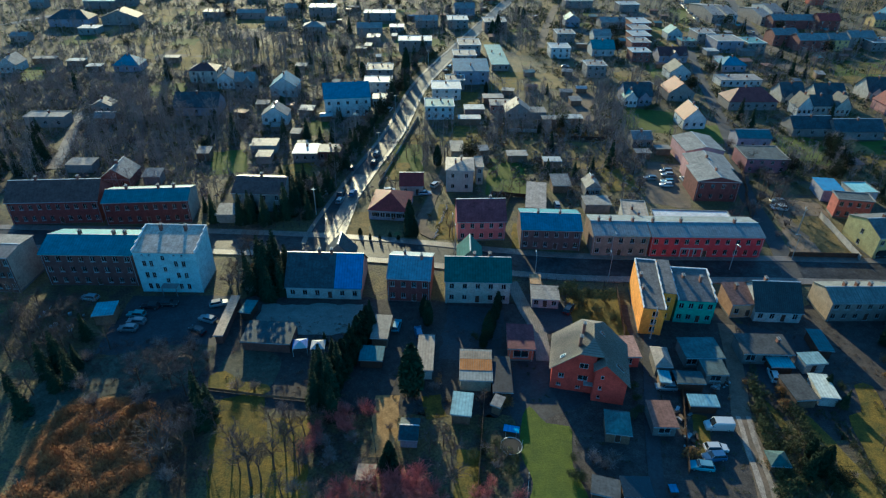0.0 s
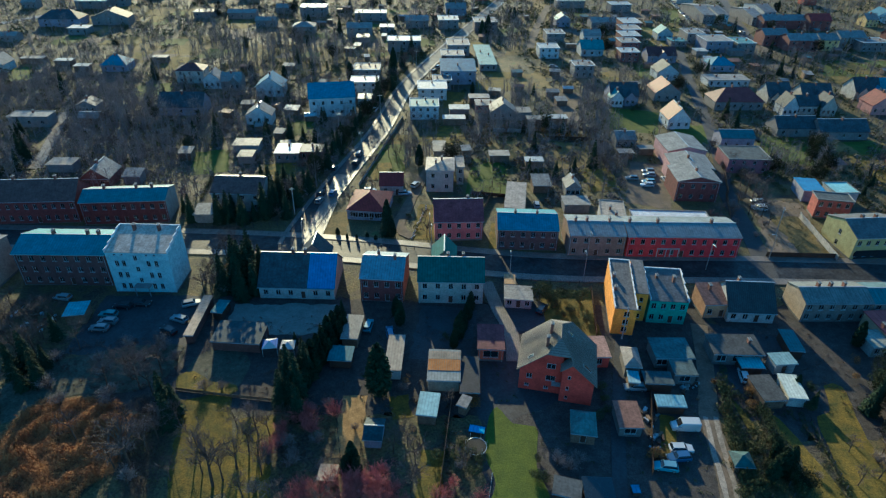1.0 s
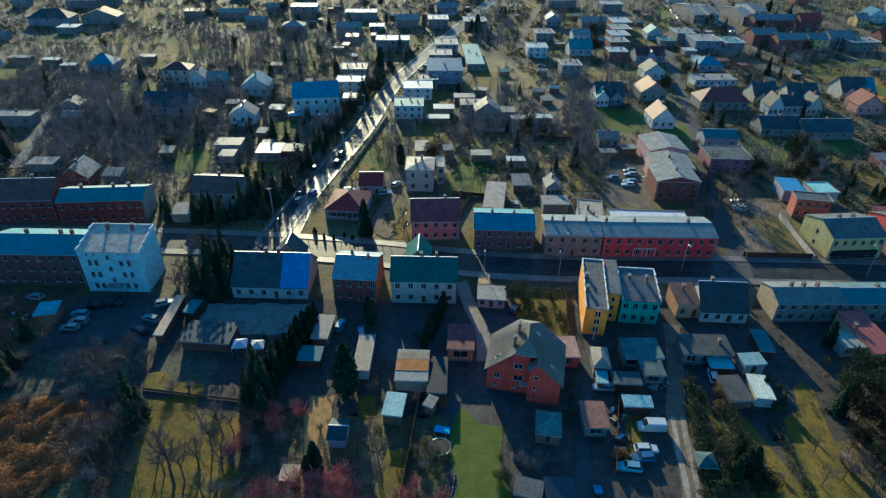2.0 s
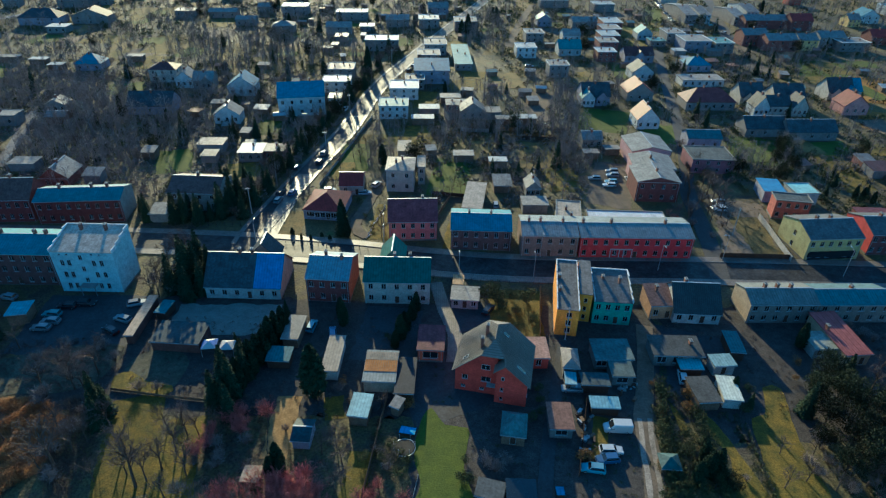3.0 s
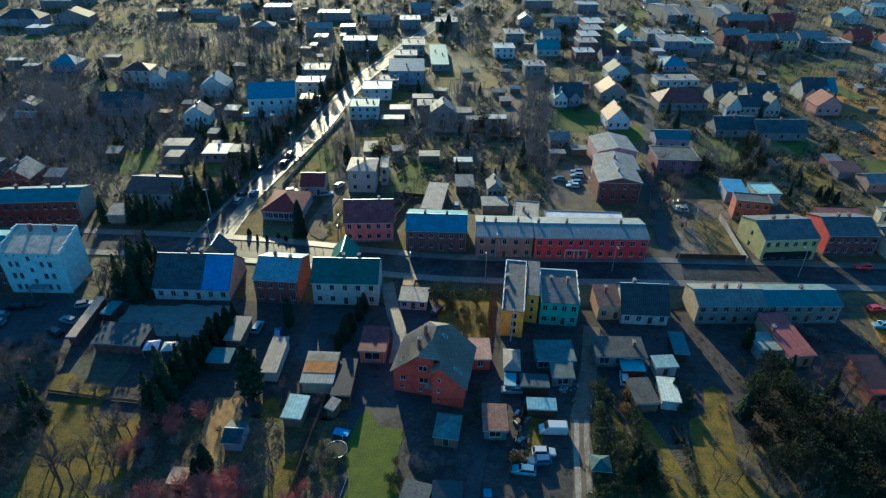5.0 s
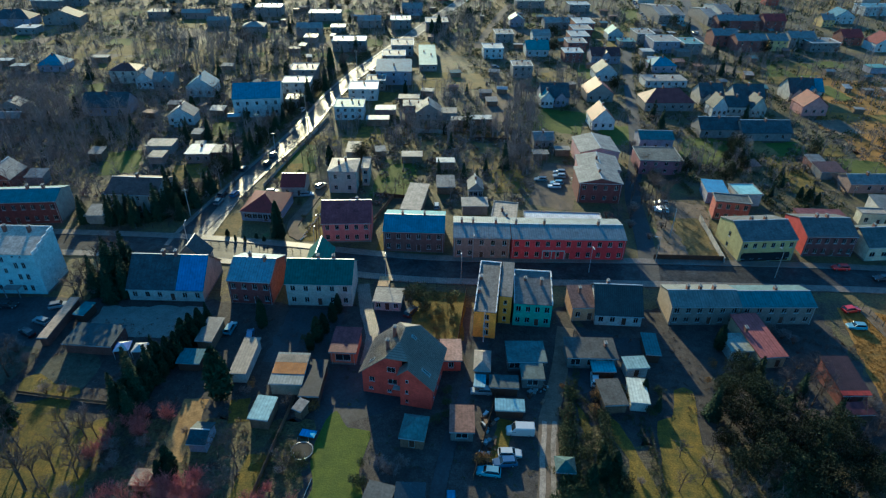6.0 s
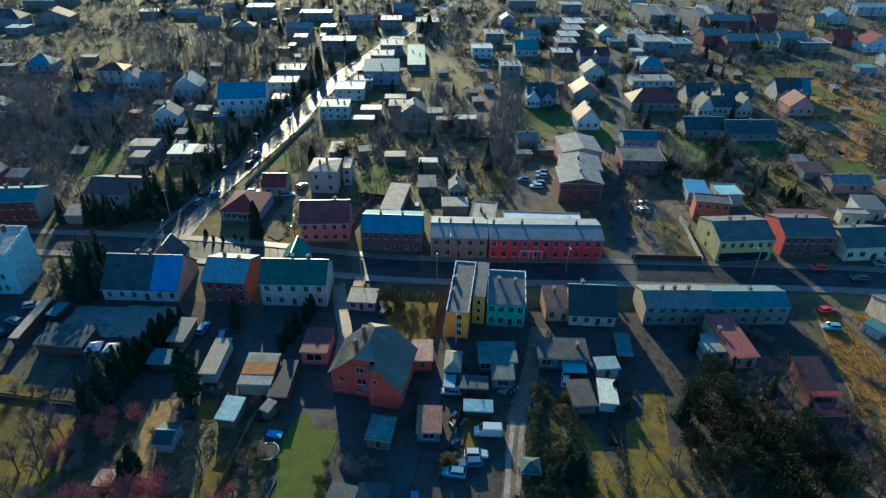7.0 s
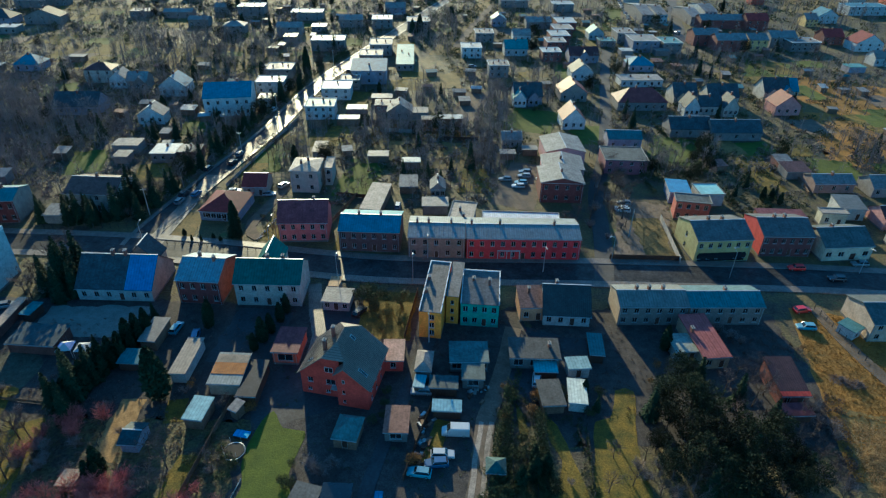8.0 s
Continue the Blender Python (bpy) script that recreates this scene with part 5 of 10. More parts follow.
house("house", "white house with a gabled blue metal roof", "house", -68.2, 272.5, 1.9, 12.4, 11.0, 4.5, 8.9, "gable_side", wall=plaster("whitish", (0.46, 0.48, 0.48)), cover=sheet("blue", (0.09, 0.20, 0.28)), side=2, floors=1, front=3, chim=[(0.5, 0.45, 1.0)], door=False)
house("white_villa", "large white two storey house with a blue metal roof", "house", -38.1, 253.0, 10.2, 19.3, 20.3, 8.0, 11.6, "gable", wall=plaster("whitish", (0.46, 0.48, 0.48)), cover=sheet("blue", (0.09, 0.20, 0.28)), floors=2, front=5, side=2, door=False, chim=[(0.7, 0.5)])
house("house", "white house with a flat white metal roof", "house", -26.8, 278.1, 1.9, 13.0, 10.0, 5.2, 5.2, "flat", wall=plaster("whitish", (0.46, 0.48, 0.48)), cover=sheet("white_sheet", (0.36, 0.39, 0.40), 0.6), floors=2, front=3, chim=[(0.5, 0.7, 1.0)], trim=plaster("white_cap", (0.70, 0.72, 0.72)), door=False)
house("house", "grey plastered house with a flat pale felt roof", "house", -27.7, 300.4, 2.1, 12.9, 12.0, 4.7, 4.7, "flat", wall=plaster("far_grey", (0.22, 0.21, 0.20)), cover=felt("pale", (0.27, 0.26, 0.24), 1), floors=2, front=3, chim=[(0.25, 0.4, 0.8), (0.55, 0.75, 1.1), (0.8, 0.5, 0.7)], trim=plaster("white_cap", (0.70, 0.72, 0.72)), door=False)
house("house", "white house with a flat white metal roof", "house", -24.4, 258.4, 1.8, 6.7, 7.0, 3.9, 3.9, "flat", wall=plaster("whitish", (0.46, 0.48, 0.48)), cover=sheet("white_sheet", (0.36, 0.39, 0.40), 0.6), floors=1, front=3, chim=[(0.5, 0.7, 1.0)], door=False)
house("house", "grey plastered house with a flat white metal roof", "house", -12.2, 352.2, 2.5, 18.9, 12.0, 6.0, 6.0, "flat", wall=plaster("far_grey", (0.22, 0.21, 0.20)), cover=sheet("white_sheet", (0.36, 0.39, 0.40), 0.6), floors=2, front=3, chim=[(0.3, 0.6, 0.9), (0.7, 0.45, 0.9)], trim=plaster("white_cap", (0.70, 0.72, 0.72)), door=False)
house("house", "grey plastered house with a flat white metal roof", "house", -77.8, 440.4, 3.3, 18.0, 14.0, 6.0, 6.0, "flat", wall=plaster("far_grey", (0.22, 0.21, 0.20)), cover=sheet("white_sheet", (0.36, 0.39, 0.40), 0.6), floors=2, front=3, chim=[(0.25, 0.4, 0.8), (0.55, 0.75, 1.1), (0.8, 0.5, 0.7)], trim=plaster("white_cap", (0.70, 0.72, 0.72)), door=False)
house("house", "grey plastered house with a hipped pale felt roof", "house", -74.7, 388.0, 2.9, 13.5, 11.0, 4.7, 6.9, "hip", wall=plaster("far_grey", (0.22, 0.21, 0.20)), cover=felt("pale", (0.27, 0.26, 0.24), 1), floors=2, front=3, chim=[(0.5, 0.45, 1.0)], door=False)
house("house", "grey plastered house with a pitched pale felt roof", "house", -41.0, 386.9, 2.8, 15.6, 11.0, 4.7, 6.9, "gable", wall=plaster("far_grey", (0.22, 0.21, 0.20)), cover=felt("pale", (0.27, 0.26, 0.24), 1), floors=2, front=3, chim=[(0.5, 0.45, 1.0)], door=False)
house("house", "grey plastered house with a flat white metal roof", "house", -38.0, 427.8, 3.2, 21.1, 12.0, 5.2, 5.2, "flat", wall=plaster("far_grey", (0.22, 0.21, 0.20)), cover=sheet("white_sheet", (0.36, 0.39, 0.40), 0.6), floors=2, front=3, chim=[(0.25, 0.4, 0.8), (0.55, 0.75, 1.1), (0.8, 0.5, 0.7)], trim=plaster("white_cap", (0.70, 0.72, 0.72)), door=False)
house("house", "grey plastered house with a pitched pale felt roof", "house", -6.8, 409.9, 3.0, 15.0, 12.0, 4.7, 6.9, "gable", wall=plaster("far_grey", (0.22, 0.21, 0.20)), cover=felt("pale", (0.27, 0.26, 0.24), 1), floors=2, front=3, chim=[(0.5, 0.45, 1.0)], door=False)
house("house", "brown plastered house with a pitched pale felt roof", "house", -123.3, 428.8, 3.2, 19.0, 10.0, 3.9, 5.5, "gable", wall=plaster("brownpl", (0.26, 0.19, 0.16)), cover=felt("pale", (0.27, 0.26, 0.24), 1), floors=1, front=3, chim=[(0.5, 0.45, 1.0)], door=False)
house("house", "grey plastered house with a pitched pale felt roof", "house", -102.5, 407.0, 3.0, 13.0, 10.0, 3.9, 5.5, "gable", wall=plaster("far_grey", (0.22, 0.21, 0.20)), cover=felt("pale", (0.27, 0.26, 0.24), 1), floors=1, front=3, chim=[(0.5, 0.45, 1.0)], door=False)
house("house", "grey plastered house with a flat pale felt roof", "house", -149.1, 430.8, 3.3, 13.5, 10.0, 3.9, 3.9, "flat", wall=plaster("far_grey", (0.22, 0.21, 0.20)), cover=felt("pale", (0.27, 0.26, 0.24), 1), floors=1, front=3, chim=[(0.25, 0.4, 0.8), (0.55, 0.75, 1.1), (0.8, 0.5, 0.7)], door=False)
house("house", "grey plastered house with a pitched pale felt roof", "house", -99.7, 446.2, 3.4, 10.2, 10.0, 3.9, 6.1, "gable", wall=plaster("far_grey", (0.22, 0.21, 0.20)), cover=felt("pale", (0.27, 0.26, 0.24), 1), floors=1, front=3, chim=[(0.5, 0.45, 1.0)], door=False)
house("house", "white house with a gabled grey felt roof", "house", -64.5, 237.1, 1.6, 10.7, 8.0, 3.8, 7.3, "gable_side", wall=plaster("whitish", (0.46, 0.48, 0.48)), cover=felt("grey3", (0.24, 0.24, 0.23)), floors=1, front=3, chim=[(0.5, 0.45, 1.0)], door=False)
house("garden_shed", "grey plastered shed with a flat pale felt roof", "shed", -62.2, 208.1, 1.3, 9.7, 7.0, 3.2, 3.2, "flat", wall=plaster("far_grey", (0.22, 0.21, 0.20)), cover=felt("pale", (0.27, 0.26, 0.24), 1), floors=0, front=0, door=False)
house("garden_shed", "brown plastered shed with a flat pale felt roof", "shed", -60.1, 198.8, 1.3, 5.5, 6.0, 2.8, 2.8, "flat", wall=plaster("brownpl", (0.26, 0.19, 0.16)), cover=felt("pale", (0.27, 0.26, 0.24), 1), floors=0, front=0, door=False)
house("house", "brown plastered house with a flat white metal roof", "house", -45.9, 201.6, 1.3, 8.9, 9.0, 3.6, 3.6, "flat", wall=plaster("brownpl", (0.26, 0.19, 0.16)), cover=sheet("white_sheet", (0.36, 0.39, 0.40), 0.6), floors=1, front=3, chim=[(0.5, 0.7, 1.0)], door=False)
house("house", "rust brown brick house with a flat pale felt roof", "house", -37.7, 202.2, 1.3, 8.0, 7.0, 3.6, 3.6, "flat", wall=brick("rusty", (0.20, 0.095, 0.08)), cover=felt("pale", (0.27, 0.26, 0.24), 1), floors=1, front=3, chim=[(0.5, 0.7, 1.0)], door=False)
house("garden_shed", "grey plastered shed with a flat pale felt roof", "shed", -119.5, 190.3, 1.2, 9.0, 6.0, 3.0, 3.0, "flat", wall=plaster("far_grey", (0.22, 0.21, 0.20)), cover=felt("pale", (0.27, 0.26, 0.24), 1), floors=0, front=0, door=False)
house("house", "rust brown brick house with a gabled pale felt roof", "house", -102.3, 180.8, 1.1, 9.5, 10.0, 3.4, 7.0, "gable_side", wall=brick("rusty", (0.20, 0.095, 0.08)), cover=felt("pale", (0.27, 0.26, 0.24), 1), front=2, floors=1, chim=[(0.5, 0.45, 1.0)], door=False)
house("garden_shed", "grey plastered shed with a sloping pale felt roof", "shed", -92.1, 181.4, 1.1, 6.0, 5.0, 3.0, 3.8, "shed", wall=plaster("far_grey", (0.22, 0.21, 0.20)), cover=felt("pale", (0.27, 0.26, 0.24), 1), floors=0, front=0, door=False)
house("house", "grey plastered house with a gabled pale felt roof", "house", -137.8, 246.7, 1.7, 8.6, 7.0, 3.4, 5.6, "gable_side", wall=plaster("far_grey", (0.22, 0.21, 0.20)), cover=felt("pale", (0.27, 0.26, 0.24), 1), floors=1, front=3, chim=[(0.5, 0.45, 1.0)], door=False)
house("garden_shed", "wooden shed with a pitched grey felt roof", "shed", -130.8, 233.6, 1.6, 8.3, 6.0, 3.0, 4.6, "gable", wall=WOOD, cover=felt("grey3", (0.24, 0.24, 0.23)), floors=0, front=0, door=False)
house("garden_shed", "grey plastered shed with a sloping grey felt roof", "shed", -60.8, 157.4, 0.9, 6.3, 6.0, 3.0, 3.6, "shed", wall=plaster("far_grey", (0.22, 0.21, 0.20)), cover=felt("grey3", (0.24, 0.24, 0.23)), floors=0, front=0, door=False)
house("garden_shed", "wooden shed with a sloping pale felt roof", "shed", -81.6, 200.2, 1.3, 4.9, 5.0, 3.0, 3.6, "shed", wall=WOOD, cover=felt("pale", (0.27, 0.26, 0.24), 1), floors=0, front=0, door=False)
house("house", "grey plastered house with a flat white metal roof", "house", -207.3, 380.4, 2.9, 12.0, 9.0, 3.9, 3.9, "flat", wall=plaster("far_grey", (0.22, 0.21, 0.20)), cover=sheet("white_sheet", (0.36, 0.39, 0.40), 0.6), floors=1, front=3, chim=[(0.5, 0.7, 1.0)], door=False)
house("house", "grey plastered house with a flat white metal roof", "house", -235.0, 455.0, 3.5, 21.6, 10.0, 5.2, 5.2, "flat", wall=plaster("far_grey", (0.22, 0.21, 0.20)), cover=sheet("white_sheet", (0.36, 0.39, 0.40), 0.6), floors=2, front=3, chim=[(0.5, 0.7, 1.0)], trim=plaster("white_cap", (0.70, 0.72, 0.72)), door=False)
house("house", "grey plastered house with a flat white metal roof", "house", -221.2, 463.7, 3.6, 14.2, 10.0, 5.2, 5.2, "flat", wall=plaster("far_grey", (0.22, 0.21, 0.20)), cover=sheet("white_sheet", (0.36, 0.39, 0.40), 0.6), floors=2, front=3, chim=[(0.5, 0.7, 1.0)], trim=plaster("white_cap", (0.70, 0.72, 0.72)), door=False)
house("house", "grey plastered house with a pitched pale felt roof", "house", -276.6, 452.4, 3.5, 10.0, 10.0, 4.3, 6.5, "gable", wall=plaster("far_grey", (0.22, 0.21, 0.20)), cover=felt("pale", (0.27, 0.26, 0.24), 1), floors=1, front=3, chim=[(0.5, 0.45, 1.0)], door=False)
house("house", "grey plastered house with a pitched pale felt roof", "house", -237.3, 361.0, 2.7, 9.9, 8.0, 3.4, 5.0, "gable", wall=plaster("far_grey", (0.22, 0.21, 0.20)), cover=felt("pale", (0.27, 0.26, 0.24), 1), floors=1, front=3, chim=[(0.5, 0.45, 1.0)], door=False)
house("garden_shed", "wooden shed with a flat white metal roof", "shed", -182.2, 313.0, 2.3, 8.9, 5.0, 3.0, 3.0, "flat", wall=WOOD, cover=sheet("white_sheet", (0.36, 0.39, 0.40), 0.6), floors=0, front=0, door=False)
house("garden_shed", "wooden shed with a flat white metal roof", "shed", -168.6, 303.8, 2.2, 7.4, 5.0, 3.0, 3.0, "flat", wall=WOOD, cover=sheet("white_sheet", (0.36, 0.39, 0.40), 0.6), floors=0, front=0, door=False)
house("garden_shed", "wooden shed with a flat pale felt roof", "shed", -199.6, 316.4, 2.3, 11.8, 5.0, 3.0, 3.0, "flat", wall=WOOD, cover=felt("pale", (0.27, 0.26, 0.24), 1), floors=0, front=0, door=False)
house("house", "grey plastered house with a flat white metal roof", "house", -24.9, 395.3, 2.9, 9.3, 9.0, 3.4, 3.4, "flat", wall=plaster("far_grey", (0.22, 0.21, 0.20)), cover=sheet("white_sheet", (0.36, 0.39, 0.40), 0.6), floors=1, front=3, chim=[(0.5, 0.7, 1.0)], door=False)
house("garden_shed", "grey plastered shed with a flat white metal roof", "shed", -37.1, 369.7, 2.7, 7.8, 9.0, 3.2, 3.2, "flat", wall=plaster("far_grey", (0.22, 0.21, 0.20)), cover=sheet("white_sheet", (0.36, 0.39, 0.40), 0.6), floors=0, front=0, door=False)
house("house", "white house with a flat teal metal roof", "house", 1.2, 246.2, 1.6, 12.3, 11.0, 5.5, 5.5, "flat", wall=plaster("whitish", (0.46, 0.48, 0.48)), cover=sheet("teal2", (0.13, 0.26, 0.28)), side=2, front=4, floors=2, chim=[(0.25, 0.4, 0.8), (0.55, 0.75, 1.1), (0.8, 0.5, 0.7)], trim=plaster("white_cap", (0.70, 0.72, 0.72)), door=False)
house("house", "white house with a flat white metal roof", "house", 4.3, 270.7, 1.8, 13.2, 12.0, 5.2, 5.2, "flat", wall=plaster("whitish", (0.46, 0.48, 0.48)), cover=sheet("white_sheet", (0.36, 0.39, 0.40), 0.6), floors=2, front=3, chim=[(0.5, 0.7, 1.0)], trim=plaster("white_cap", (0.70, 0.72, 0.72)), door=False)
house("house", "grey plastered house with a flat pale felt roof", "house", 8.7, 283.7, 2.0, 9.0, 9.0, 4.7, 4.7, "flat", wall=plaster("far_grey", (0.22, 0.21, 0.20)), cover=felt("pale", (0.27, 0.26, 0.24), 1), floors=2, front=3, chim=[(0.25, 0.4, 0.8), (0.55, 0.75, 1.1), (0.8, 0.5, 0.7)], trim=plaster("white_cap", (0.70, 0.72, 0.72)), door=False)
house("hall", "blue grey hall with a sloping blue metal roof", "hall", 16.3, 295.0, 2.0, 17.1, 14.0, 6.5, 8.7, "shed", wall=plaster("bluegrey", (0.26, 0.26, 0.32)), cover=sheet("blue", (0.09, 0.20, 0.28)), floors=2, front=3, chim=[(0.5, 0.45, 1.0)], door=False)
house("house", "grey plastered house with a flat pale felt roof", "house", 14.4, 324.4, 2.3, 12.1, 12.0, 5.6, 5.6, "flat", wall=plaster("far_grey", (0.22, 0.21, 0.20)), cover=felt("pale", (0.27, 0.26, 0.24), 1), floors=2, front=3, chim=[(0.3, 0.6, 0.9), (0.7, 0.45, 0.9)], trim=plaster("white_cap", (0.70, 0.72, 0.72)), door=False)
house("house", "grey plastered house with a flat pale felt roof", "house", 17.7, 345.2, 2.5, 12.4, 14.0, 6.0, 6.0, "flat", wall=plaster("far_grey", (0.22, 0.21, 0.20)), cover=felt("pale", (0.27, 0.26, 0.24), 1), floors=2, front=3, chim=[(0.3, 0.6, 0.9), (0.7, 0.45, 0.9)], trim=plaster("white_cap", (0.70, 0.72, 0.72)), door=False)
house("house", "brown plastered house with a flat pale felt roof", "house", 36.3, 402.5, 2.9, 14.5, 14.0, 6.0, 6.0, "flat", wall=plaster("brownpl", (0.26, 0.19, 0.16)), cover=felt("pale", (0.27, 0.26, 0.24), 1), floors=2, front=3, chim=[(0.25, 0.4, 0.8), (0.55, 0.75, 1.1), (0.8, 0.5, 0.7)], trim=plaster("white_cap", (0.70, 0.72, 0.72)), door=False)
house("house", "grey plastered house with a flat white metal roof", "house", 13.1, 408.9, 3.0, 13.2, 14.0, 5.6, 5.6, "flat", wall=plaster("far_grey", (0.22, 0.21, 0.20)), cover=sheet("white_sheet", (0.36, 0.39, 0.40), 0.6), floors=2, front=3, chim=[(0.25, 0.4, 0.8), (0.55, 0.75, 1.1), (0.8, 0.5, 0.7)], trim=plaster("white_cap", (0.70, 0.72, 0.72)), door=False)
house("house", "blue grey house with a pitched grey felt roof", "house", 18.9, 448.6, 3.3, 14.4, 12.0, 4.7, 7.6, "gable", wall=plaster("bluegrey", (0.26, 0.26, 0.32)), cover=felt("grey3", (0.24, 0.24, 0.23)), floors=2, front=3, chim=[(0.5, 0.45, 1.0)], door=False)
house("house", "white house with a flat white metal roof", "house", 67.1, 341.2, 2.4, 11.2, 11.0, 5.6, 5.6, "flat", wall=plaster("whitish", (0.46, 0.48, 0.48)), cover=sheet("white_sheet", (0.36, 0.39, 0.40), 0.6), side=2, floors=2, front=3, chim=[(0.5, 0.7, 1.0)], trim=plaster("white_cap", (0.70, 0.72, 0.72)), door=False)
house("house", "grey plastered house with a flat pale felt roof", "house", 76.1, 376.5, 2.7, 11.1, 12.0, 5.2, 5.2, "flat", wall=plaster("far_grey", (0.22, 0.21, 0.20)), cover=felt("pale", (0.27, 0.26, 0.24), 1), floors=2, front=3, chim=[(0.25, 0.4, 0.8), (0.55, 0.75, 1.1), (0.8, 0.5, 0.7)], trim=plaster("white_cap", (0.70, 0.72, 0.72)), door=False)
house("house", "grey plastered house with a flat pale felt roof", "house", 79.0, 306.1, 2.1, 10.3, 10.0, 6.0, 6.0, "flat", wall=plaster("far_grey", (0.22, 0.21, 0.20)), cover=felt("pale", (0.27, 0.26, 0.24), 1), side=1, floors=2, front=3, chim=[(0.25, 0.4, 0.8), (0.55, 0.75, 1.1), (0.8, 0.5, 0.7)], trim=plaster("white_cap", (0.70, 0.72, 0.72)), door=False)
house("house", "white house with a pitched teal metal roof", "house", 91.7, 346.8, 2.5, 13.0, 11.0, 3.9, 7.8, "gable", wall=plaster("whitish", (0.46, 0.48, 0.48)), cover=sheet("teal2", (0.13, 0.26, 0.28)), floors=1, front=3, chim=[(0.5, 0.45, 1.0)], door=False)
house("house", "white house with a pitched pale felt roof", "house", 98.4, 377.9, 2.7, 10.9, 10.0, 3.9, 6.7, "gable", wall=plaster("whitish", (0.46, 0.48, 0.48)), cover=felt("pale", (0.27, 0.26, 0.24), 1), floors=1, front=3, chim=[(0.5, 0.45, 1.0)], door=False)
house("house", "rust brown brick house with a flat white metal roof", "house", 109.7, 335.8, 2.4, 10.5, 10.0, 5.2, 5.2, "flat", wall=brick("rusty", (0.20, 0.095, 0.08)), cover=sheet("white_sheet", (0.36, 0.39, 0.40), 0.6), floors=2, front=3, chim=[(0.3, 0.6, 0.9), (0.7, 0.45, 0.9)], trim=plaster("white_cap", (0.70, 0.72, 0.72)), door=False)
house("house", "rust brown brick house with a flat pale felt roof", "house", 115.5, 357.9, 2.5, 11.1, 12.0, 5.2, 5.2, "flat", wall=brick("rusty", (0.20, 0.095, 0.08)), cover=felt("pale", (0.27, 0.26, 0.24), 1), floors=2, front=3, chim=[(0.3, 0.6, 0.9), (0.7, 0.45, 0.9)], trim=plaster("white_cap", (0.70, 0.72, 0.72)), door=False)
house("house", "rust brown brick house with a flat white metal roof", "house", 120.1, 374.3, 2.7, 11.5, 14.0, 5.2, 5.2, "flat", wall=brick("rusty", (0.20, 0.095, 0.08)), cover=sheet("white_sheet", (0.36, 0.39, 0.40), 0.6), floors=2, front=3, chim=[(0.5, 0.7, 1.0)], trim=plaster("white_cap", (0.70, 0.72, 0.72)), door=False)
house("house", "rust brown brick house with a flat pale felt roof", "house", 124.8, 390.8, 2.8, 11.9, 14.0, 5.2, 5.2, "flat", wall=brick("rusty", (0.20, 0.095, 0.08)), cover=felt("pale", (0.27, 0.26, 0.24), 1), floors=2, front=3, chim=[(0.5, 0.7, 1.0)], trim=plaster("white_cap", (0.70, 0.72, 0.72)), door=False)
house("house", "rust brown brick house with a flat white metal roof", "house", 129.8, 409.8, 2.9, 12.4, 16.0, 5.2, 5.2, "flat", wall=brick("rusty", (0.20, 0.095, 0.08)), cover=sheet("white_sheet", (0.36, 0.39, 0.40), 0.6), floors=2, front=3, chim=[(0.5, 0.7, 1.0)], trim=plaster("white_cap", (0.70, 0.72, 0.72)), door=False)
house("house", "blue grey house with a pitched dark roof", "house", 88.7, 266.6, 1.8, 12.8, 12.0, 4.0, 8.8, "gable", wall=plaster("bluegrey", (0.26, 0.26, 0.32)), cover=felt("slate", (0.075, 0.085, 0.095)), floors=1, front=3, cross=(0.68, 4.6), chim=[(0.5, 0.45, 1.0)], door=False)
house("house", "white house with a gabled teal metal roof", "house", 84.9, 261.3, 1.8, 6.1, 6.0, 3.8, 7.1, "gable_side", wall=plaster("whitish", (0.46, 0.48, 0.48)), cover=sheet("teal2", (0.13, 0.26, 0.28)), floors=1, front=3, chim=[(0.5, 0.45, 1.0)], door=False)
house("house", "grey plastered house with a gabled pale felt roof", "house", 33.7, 246.1, 1.6, 10.7, 9.0, 3.3, 7.0, "gable_side", wall=plaster("far_grey", (0.22, 0.21, 0.20)), cover=felt("pale", (0.27, 0.26, 0.24), 1), floors=1, front=3, chim=[(0.5, 0.45, 1.0)], door=False)
house("garden_shed", "grey plastered shed with a flat pale felt roof", "shed", 41.1, 245.3, 1.6, 8.9, 7.0, 3.2, 3.2, "flat", wall=plaster("far_grey", (0.22, 0.21, 0.20)), cover=felt("pale", (0.27, 0.26, 0.24), 1), floors=0, front=0, door=False)
house("house", "rust brown brick house with a flat pale felt roof", "house", 27.4, 253.5, 1.7, 9.5, 8.0, 3.4, 3.4, "flat", wall=brick("rusty", (0.20, 0.095, 0.08)), cover=felt("pale", (0.27, 0.26, 0.24), 1), floors=1, front=3, chim=[(0.3, 0.6, 0.9), (0.7, 0.45, 0.9)], door=False)
house("garden_shed", "wooden shed with a flat pale felt roof", "shed", 24.9, 263.1, 1.8, 9.3, 6.0, 3.0, 3.0, "flat", wall=WOOD, cover=felt("pale", (0.27, 0.26, 0.24), 1), floors=0, front=0, door=False)
house("garden_shed", "brown plastered shed with a flat white metal roof", "shed", 15.8, 248.0, 1.7, 8.7, 6.0, 3.2, 3.2, "flat", wall=plaster("brownpl", (0.26, 0.19, 0.16)), cover=sheet("white_sheet", (0.36, 0.39, 0.40), 0.6), floors=0, front=0, door=False)
house("garden_shed", "wooden shed with a flat white metal roof", "shed", 13.4, 237.1, 1.6, 9.3, 5.0, 2.8, 2.8, "flat", wall=WOOD, cover=sheet("white_sheet", (0.36, 0.39, 0.40), 0.6), floors=0, front=0, door=False)
